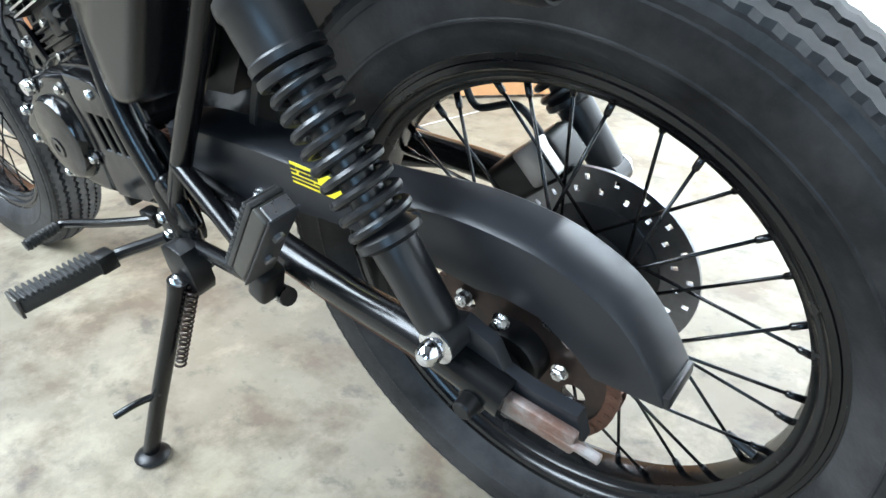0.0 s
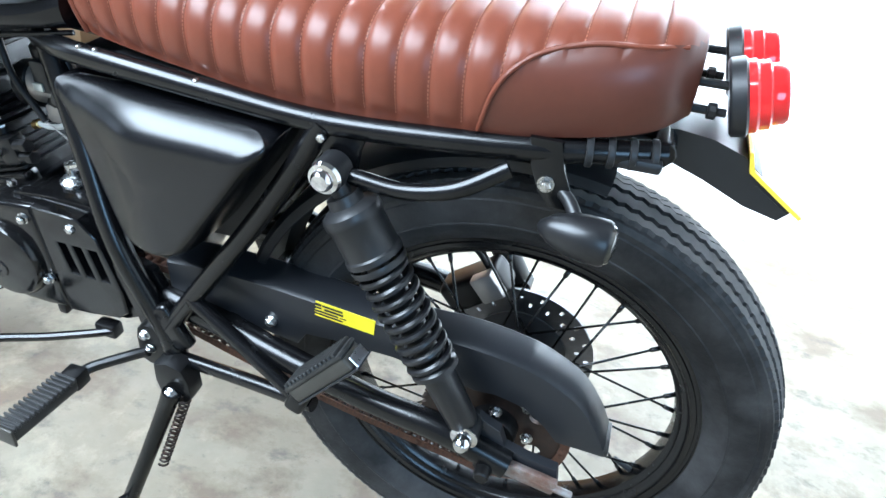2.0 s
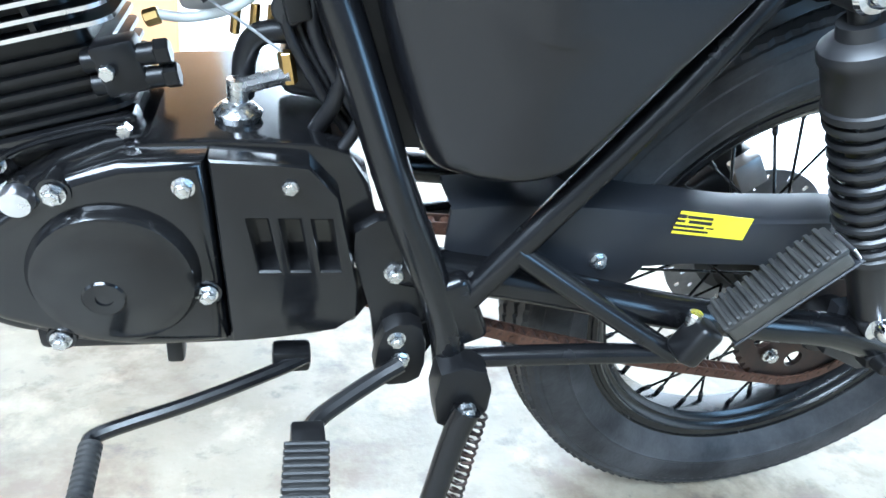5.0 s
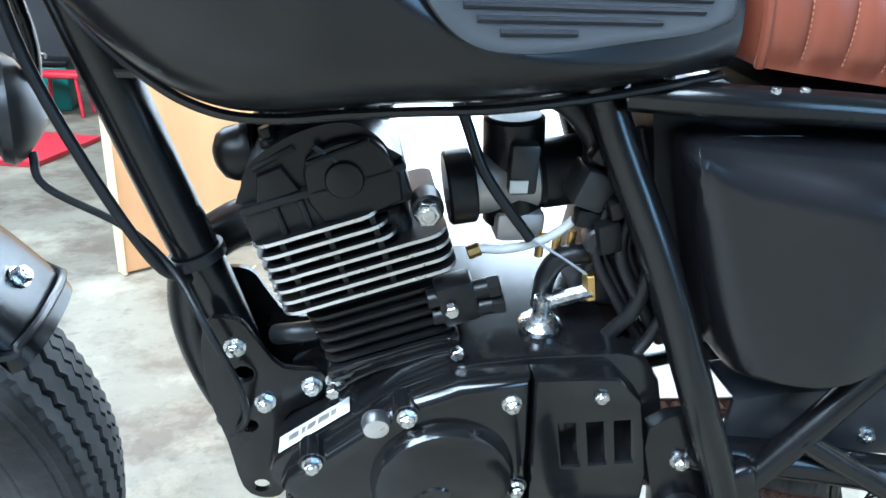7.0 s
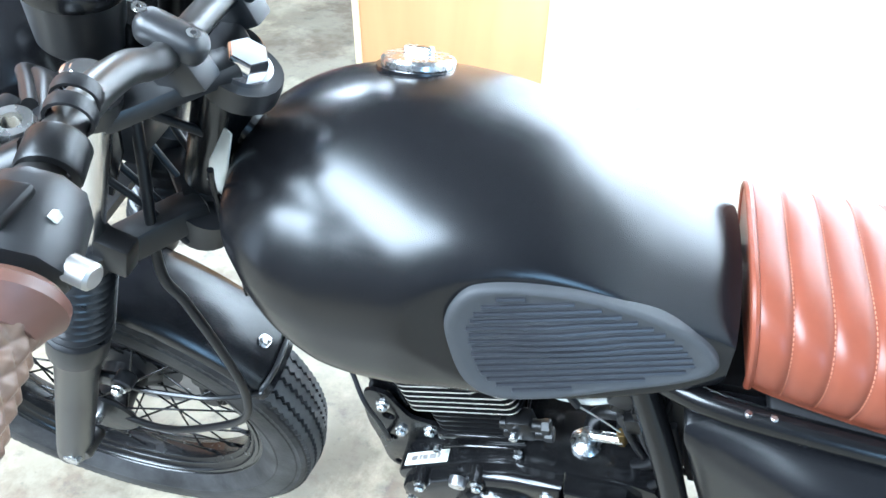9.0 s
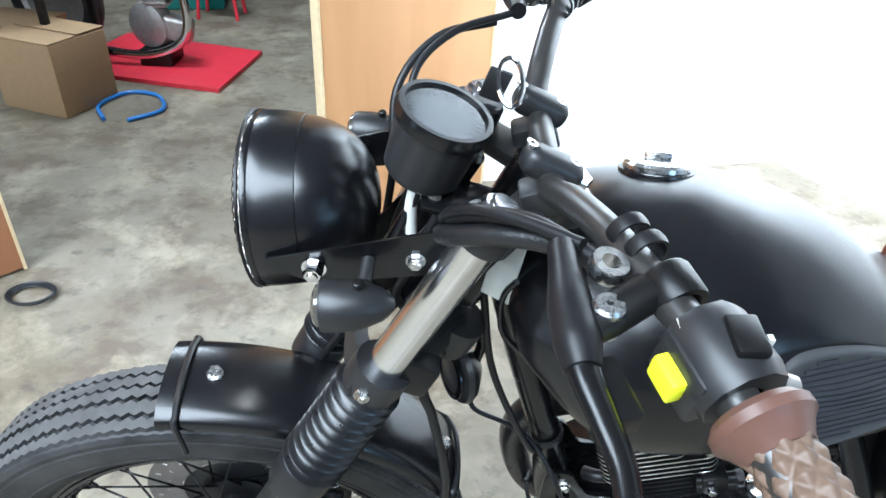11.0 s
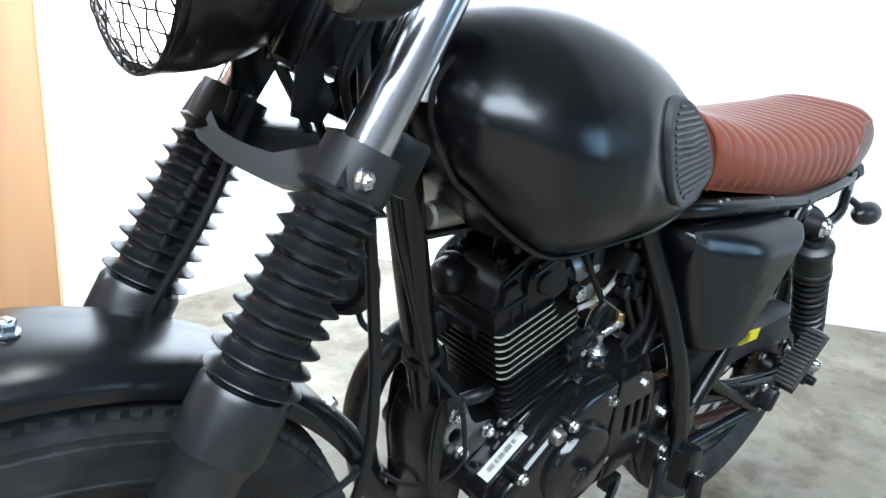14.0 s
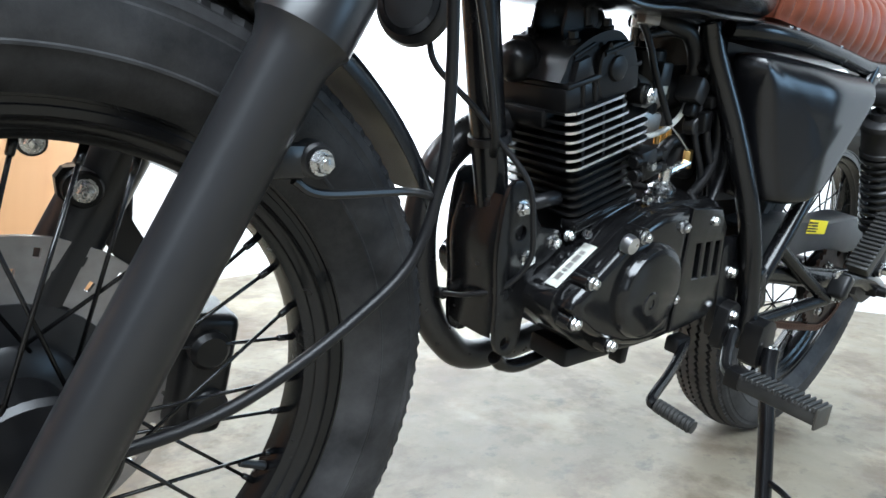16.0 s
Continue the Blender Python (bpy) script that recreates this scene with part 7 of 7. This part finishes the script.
for x, z, r in ((-1.225, 0.192, 0.014), (-1.256, 0.226, 0.010)):
    bm = B()
    rod(bm, (x, RY - 0.034, z), (x, RY, z), r, segs=20, bevel=0.002)
    finish("bolt_boss", bm, CAST, cal)
    bolt(BOLT_L if r > 0.012 else BOLT_M, x, RY - 0.034, z, cal)
# rear caliper
bm = B()
block(bm, (-0.070, 0.078, 0.085), (0.095, 0.050, 0.045), Matrix.Rotation(radians(-38), 3, "Y"), bevel=0.010, segs=3)
rcal = finish("rear_caliper", bm, CAST, bike, "black rear brake caliper with steel hose")
bm = B()
block(bm, (-0.050, 0.052, 0.105), (0.034, 0.020, 0.040), Matrix.Rotation(radians(-38), 3, "Y"), bevel=0.004)
finish("caliper_body", bm, GREYM, rcal, "dull alloy caliper half")
tube_part("brake_line", [(-0.055, 0.070, 0.120), (-0.080, 0.066, 0.150), (-0.130, 0.070, 0.140), (-0.140, 0.072, 0.180), (-0.110, 0.075, 0.210), (-0.150, 0.085, 0.250)], 0.0038, HOSE, rcal, "black brake line")

# ---- tail ----
bm = B()
tailp = [(0.030, 0.392), (0.118, 0.402), (0.150, 0.398), (0.178, 0.388), (0.232, 0.344), (0.222, 0.332), (0.190, 0.340), (0.150, 0.358), (0.100, 0.376), (0.030, 0.384)]
plate(bm, tailp, -0.040, 0.040, bevel=0.003)
tail = finish("tail_bracket", bm, PLASTIC, bike, "black plastic number plate bracket")
bm = B()
plate(bm, [(0.180, 0.395), (0.183, 0.395), (0.189, 0.378), (0.240, 0.342), (0.238, 0.339), (0.185, 0.376)], -0.046, 0.052, bevel=0.0008)
numplate = finish("number_plate", bm, PLATEY, bike, "yellow number plate with plain dark bars")
nd = (Vector((0.243, 0, 0.328)) - Vector((0.178, 0, 0.372))).normalized()
for k in range(5):
    bm = B()
    block(bm, (0.2115, -0.036 + 0.018 * k, 0.3510), (0.040, 0.010, 0.0012), Matrix.Rotation(math.atan2(-nd.z, nd.x), 3, "Y"), bevel=0)
    finish("print_bar", bm, INK, numplate)
for s in (-1, 1):
    c = Vector((0.150, s * 0.048 + 0.012, 0.436))
    bm = B()
    lathe(bm, [(0, 0), (0.031, 0), (0.0335, 0.002), (0.0340, 0.013), (0.0315, 0.015), (0, 0.015)], c, (1, 0, 0.28), 36)
    tl = finish("tail_light", bm, PLASTIC, bike, "round tail light with red stepped lens")
    bm = B()
    lathe(bm, [(0.0312, 0.014), (0.0312, 0.021), (0.0295, 0.023), (0.0290, 0.031), (0.0262, 0.033), (0.0255, 0.042), (0.0235, 0.045), (0.010, 0.047), (0, 0.0472)], c, (1, 0, 0.28), 36)
    finish("tail_lens", bm, REDLENS, tl, "red plastic lens")
    bm = B()
    rod(bm, c + Vector((-0.030, 0, 0.010)), c + Vector((0.002, 0, 0.010)), 0.0040, segs=8)
    rod(bm, c + Vector((-0.034, 0, -0.014)), c + Vector((0.002, 0, -0.014)), 0.0040, segs=8)
    rod(bm, c + Vector((-0.014, 0, -0.014)), c + Vector((-0.006, 0, -0.014)), 0.0075, segs=10, bevel=0.001)
    finish("light_stud", bm, PLASTIC, tl)
    # rear indicators
    c = Vector((0.052, s * 0.128, 0.326))
    bm = B()
    lathe(bm, [(r * 0.86, h * 0.86) for r, h in [(0, -0.040), (0.006, -0.038), (0.015, -0.026), (0.0225, -0.006), (0.0245, 0.010), (0.0245, 0.030), (0.0225, 0.034), (0, 0.033)]], c, (1, 0.03 * s, -0.05), 32)
    ri = finish("rear_indicator", bm, SLIDER, bike, "small black bullet rear indicator")
    bm = B()
    lathe(bm, [(r * 0.86, h * 0.86) for r, h in [(0.0215, 0.033), (0.019, 0.038), (0.012, 0.041), (0, 0.042)]], c, (1, 0.03 * s, -0.05), 28)
    finish("indicator_lens", bm, SMOKE, ri)
    tube_part("indicator_stalk", [(0.030, s * 0.097, 0.350), (0.040, s * 0.106, 0.345), (0.048, s * 0.116, 0.338)], 0.0062, PLASTIC, ri)

# ---- things beyond the door leaves, in the back of the workshop ----


def thing(name, bm, mat, label, category, matrix=None):
    return tagged(finish(name, bm, mat, matrix=matrix), label, category)


bm = B()
q = [(-2.02, 2.42), (-1.95, 3.00), (-2.75, 3.22), (-2.85, 2.60)]
lo = [bm.verts.new((x, y, 0.002)) for x, y in q]
hi = [bm.verts.new((x, y, 0.022)) for x, y in q]
bm.faces.new(lo[::-1])
bm.faces.new(hi)
for k in range(4):
    bm.faces.new((lo[k], lo[(k + 1) % 4], hi[(k + 1) % 4], hi[k]))
thing("floor_mat", bm, REDP, "flat red mat lying on the workshop floor", "mat")

# another machine, seen only in part: alloy engine, pipe and tyre on its stand
MX, MY = -2.42, 2.78
bm = B()
lathe(bm, [(0, -0.055), (0.07, -0.055), (0.105, -0.040), (0.115, 0.0), (0.105, 0.040), (0.07, 0.055), (0, 0.055)], (MX, MY, 0.205), (0.35, 1, 0), 36)
block(bm, (MX + 0.10, MY - 0.01, 0.20), (0.20, 0.10, 0.12), Matrix.Rotation(radians(12), 3, "Y"), bevel=0.025, segs=3)
other = thing("engine_unit", bm, GREYM, "dull alloy engine of another machine standing on the red mat", "engine")
for k in range(5):
    bm = B()
    block(bm, (MX + 0.05, MY, 0.320 + 0.022 * k), (0.13, 0.13, 0.006), bevel=0.002, segs=1)
    finish("cooling_fin", bm, GREYM, other)
bm = B()
block(bm, (MX + 0.05, MY, 0.37), (0.10, 0.10, 0.15), bevel=0.01)
finish("barrel", bm, GREYM, other)
bm = B()
sweep(bm, [(MX + 0.08, MY - 0.04, 0.42), (MX + 0.19, MY - 0.06, 0.36), (MX + 0.17, MY - 0.07, 0.16), (MX - 0.02, MY - 0.08, 0.075), (MX - 0.30, MY - 0.06, 0.09)], 0.022, 14, 6)
finish("exhaust_pipe", bm, CHROME, other, "bright exhaust pipe")
bm = B()
block(bm, (MX + 0.02, MY, 0.060), (0.16, 0.18, 0.080), bevel=0.01)
finish("support_block", bm, CAST, other)
bm = B()
lathe(bm, [(0.19, -0.035), (0.23, -0.042), (0.255, -0.035), (0.27, 0.0), (0.255, 0.035), (0.23, 0.042), (0.19, 0.035)], (MX - 0.50, MY + 0.10, 0.292), (0.3, 1, 0), 48, closed=True)
loose = thing("spare_wheel", bm, RUBBER, "black tyre standing on the mat beside the engine", "wheel")
bm = B()
lathe(bm, [(0.0, -0.02), (0.17, -0.02), (0.19, -0.034), (0.19, 0.034), (0.17, 0.02), (0, 0.02)], (MX - 0.50, MY + 0.10, 0.292), (0.3, 1, 0), 40)
finish("rim", bm, GREYM, loose, "dull alloy rim")

bm = B()
block(bm, (-2.62, 3.97, 0.13), (0.42, 0.30, 0.255), Matrix.Rotation(radians(12), 3, "Z"), bevel=0.012)
tin = thing("tool_chest", bm, GREENP, "teal painted tool chest on the floor", "tool chest")
bm = B()
block(bm, (-2.62, 3.97, 0.275), (0.43, 0.31, 0.035), Matrix.Rotation(radians(12), 3, "Z"), bevel=0.010)
finish("lid", bm, CAST, tin, "black lid")
bm = B()
sweep(bm, [(-2.70, 3.955, 0.292), (-2.69, 3.955, 0.320), (-2.55, 3.985, 0.320), (-2.54, 3.985, 0.292)], 0.008, 10, 4)
finish("carry_bar", bm, GREYM, tin)

bm = B()
block(bm, (-2.36, 3.72, 0.235), (0.24, 0.20, 0.03), bevel=0.008)
stool = thing("work_stand", bm, REDP, "red painted steel work stand", "stand")
for dx in (-0.10, 0.10):
    for dy in (-0.08, 0.08):
        bm = B()
        rod(bm, (-2.36 + dx * 1.2, 3.72 + dy * 1.2, 0.002), (-2.36 + dx, 3.72 + dy, 0.225), 0.011, segs=12, bevel=0.002)
        finish("leg", bm, REDP, stool)

bm = B()
block(bm, (-2.66, 2.25, 0.155), (0.34, 0.30, 0.305), Matrix.Rotation(radians(-20), 3, "Z"), bevel=0.004)
box = thing("cardboard_box", bm, CARD, "brown cardboard box on the floor", "box")
for sgn in (-1, 1):
    bm = B()
    rz = Matrix.Rotation(radians(-20), 3, "Z")
    block(bm, Vector((-2.66, 2.25, 0.312)) + rz @ Vector((0, sgn * 0.077, 0.004 if sgn > 0 else 0.0)), (0.335, 0.148, 0.004), rz, bevel=0.001, segs=1)
    finish("flap", bm, CARD, box)

# shelf with boxes behind
bm = B()
for z in (0.06, 0.55, 1.05, 1.55):
    block(bm, (-3.10, 2.55, z), (0.90, 0.36, 0.022), Matrix.Rotation(radians(-8), 3, "Z"), bevel=0.003)
shelf = thing("shelving_unit", bm, CAST, "dark steel shelving unit with boxes on it", "shelf")
rz = Matrix.Rotation(radians(-8), 3, "Z")
for dx in (-0.44, 0.44):
    for dy in (-0.17, 0.17):
        p = Vector((-3.10, 2.55, 0)) + rz @ Vector((dx, dy, 0))
        bm = B()
        block(bm, (p.x, p.y, 0.85), (0.03, 0.03, 1.695), rz, bevel=0.003)
        finish("upright", bm, CAST, shelf)
for dx, z, w, h, m, lab in ((-0.25, 0.071, 0.30, 0.24, WALLW, "white carton on the shelf"), (0.15, 0.071, 0.34, 0.20, CARD, "brown carton on the shelf"), (-0.20, 0.561, 0.36, 0.22, CARD, "brown carton on the shelf"),
                            (0.22, 0.561, 0.26, 0.30, WALLW, "white carton on the shelf"), (-0.22, 1.061, 0.26, 0.26, GUARDM, "dark grey storage bin on the shelf"), (0.18, 1.061, 0.32, 0.18, BLUEP, "blue plastic storage bin on the shelf")):
    p = Vector((-3.10, 2.55, 0)) + rz @ Vector((dx, 0, 0))
    bm = B()
    block(bm, (p.x, p.y, z + h / 2), (w, 0.28, h), rz, bevel=0.006)
    c = thing("storage_box", bm, m, lab, "box")
    bm = B()
    block(bm, (p.x, p.y, z + h + 0.003), (w * 1.02, 0.288, 0.012), rz, bevel=0.002)
    finish("lid", bm, m, c)

# blue hose and grey cable on the floor
bm = B()
sweep(bm, [(-2.30, 2.05, 0.010), (-2.20, 2.18, 0.010), (-2.28, 2.34, 0.010), (-2.42, 2.36, 0.010), (-2.48, 2.20, 0.010), (-2.40, 2.05, 0.012)], 0.009, 10, 8)
thing("hose", bm, BLUEP, "blue plastic hose lying on the floor", "hose")
pts = []
for k in range(61):
    a = 2 * math.pi * k / 20
    r = 0.055 + 0.004 * (k // 20)
    pts.append((-2.10 + r * math.cos(a), 0.86 + r * 0.8 * math.sin(a), 0.006 + 0.004 * (k / 20)))
bm = B()
sweep(bm, pts, 0.004, 6, 1)
thing("cable_coil", bm, GUARDM, "thin grey cable coiled on the floor", "cable")

# a thin white scratch on the concrete
bm = B()
block(bm, (-1.035, 1.16, 0.0030), (0.004, 0.27, 0.0012), Matrix.Rotation(radians(-15), 3, "Z"), bevel=0.0003, segs=1)
tagged(finish("floor_mark", bm, WALLW), "thin white straight mark on the concrete", "mark", kind="structure")
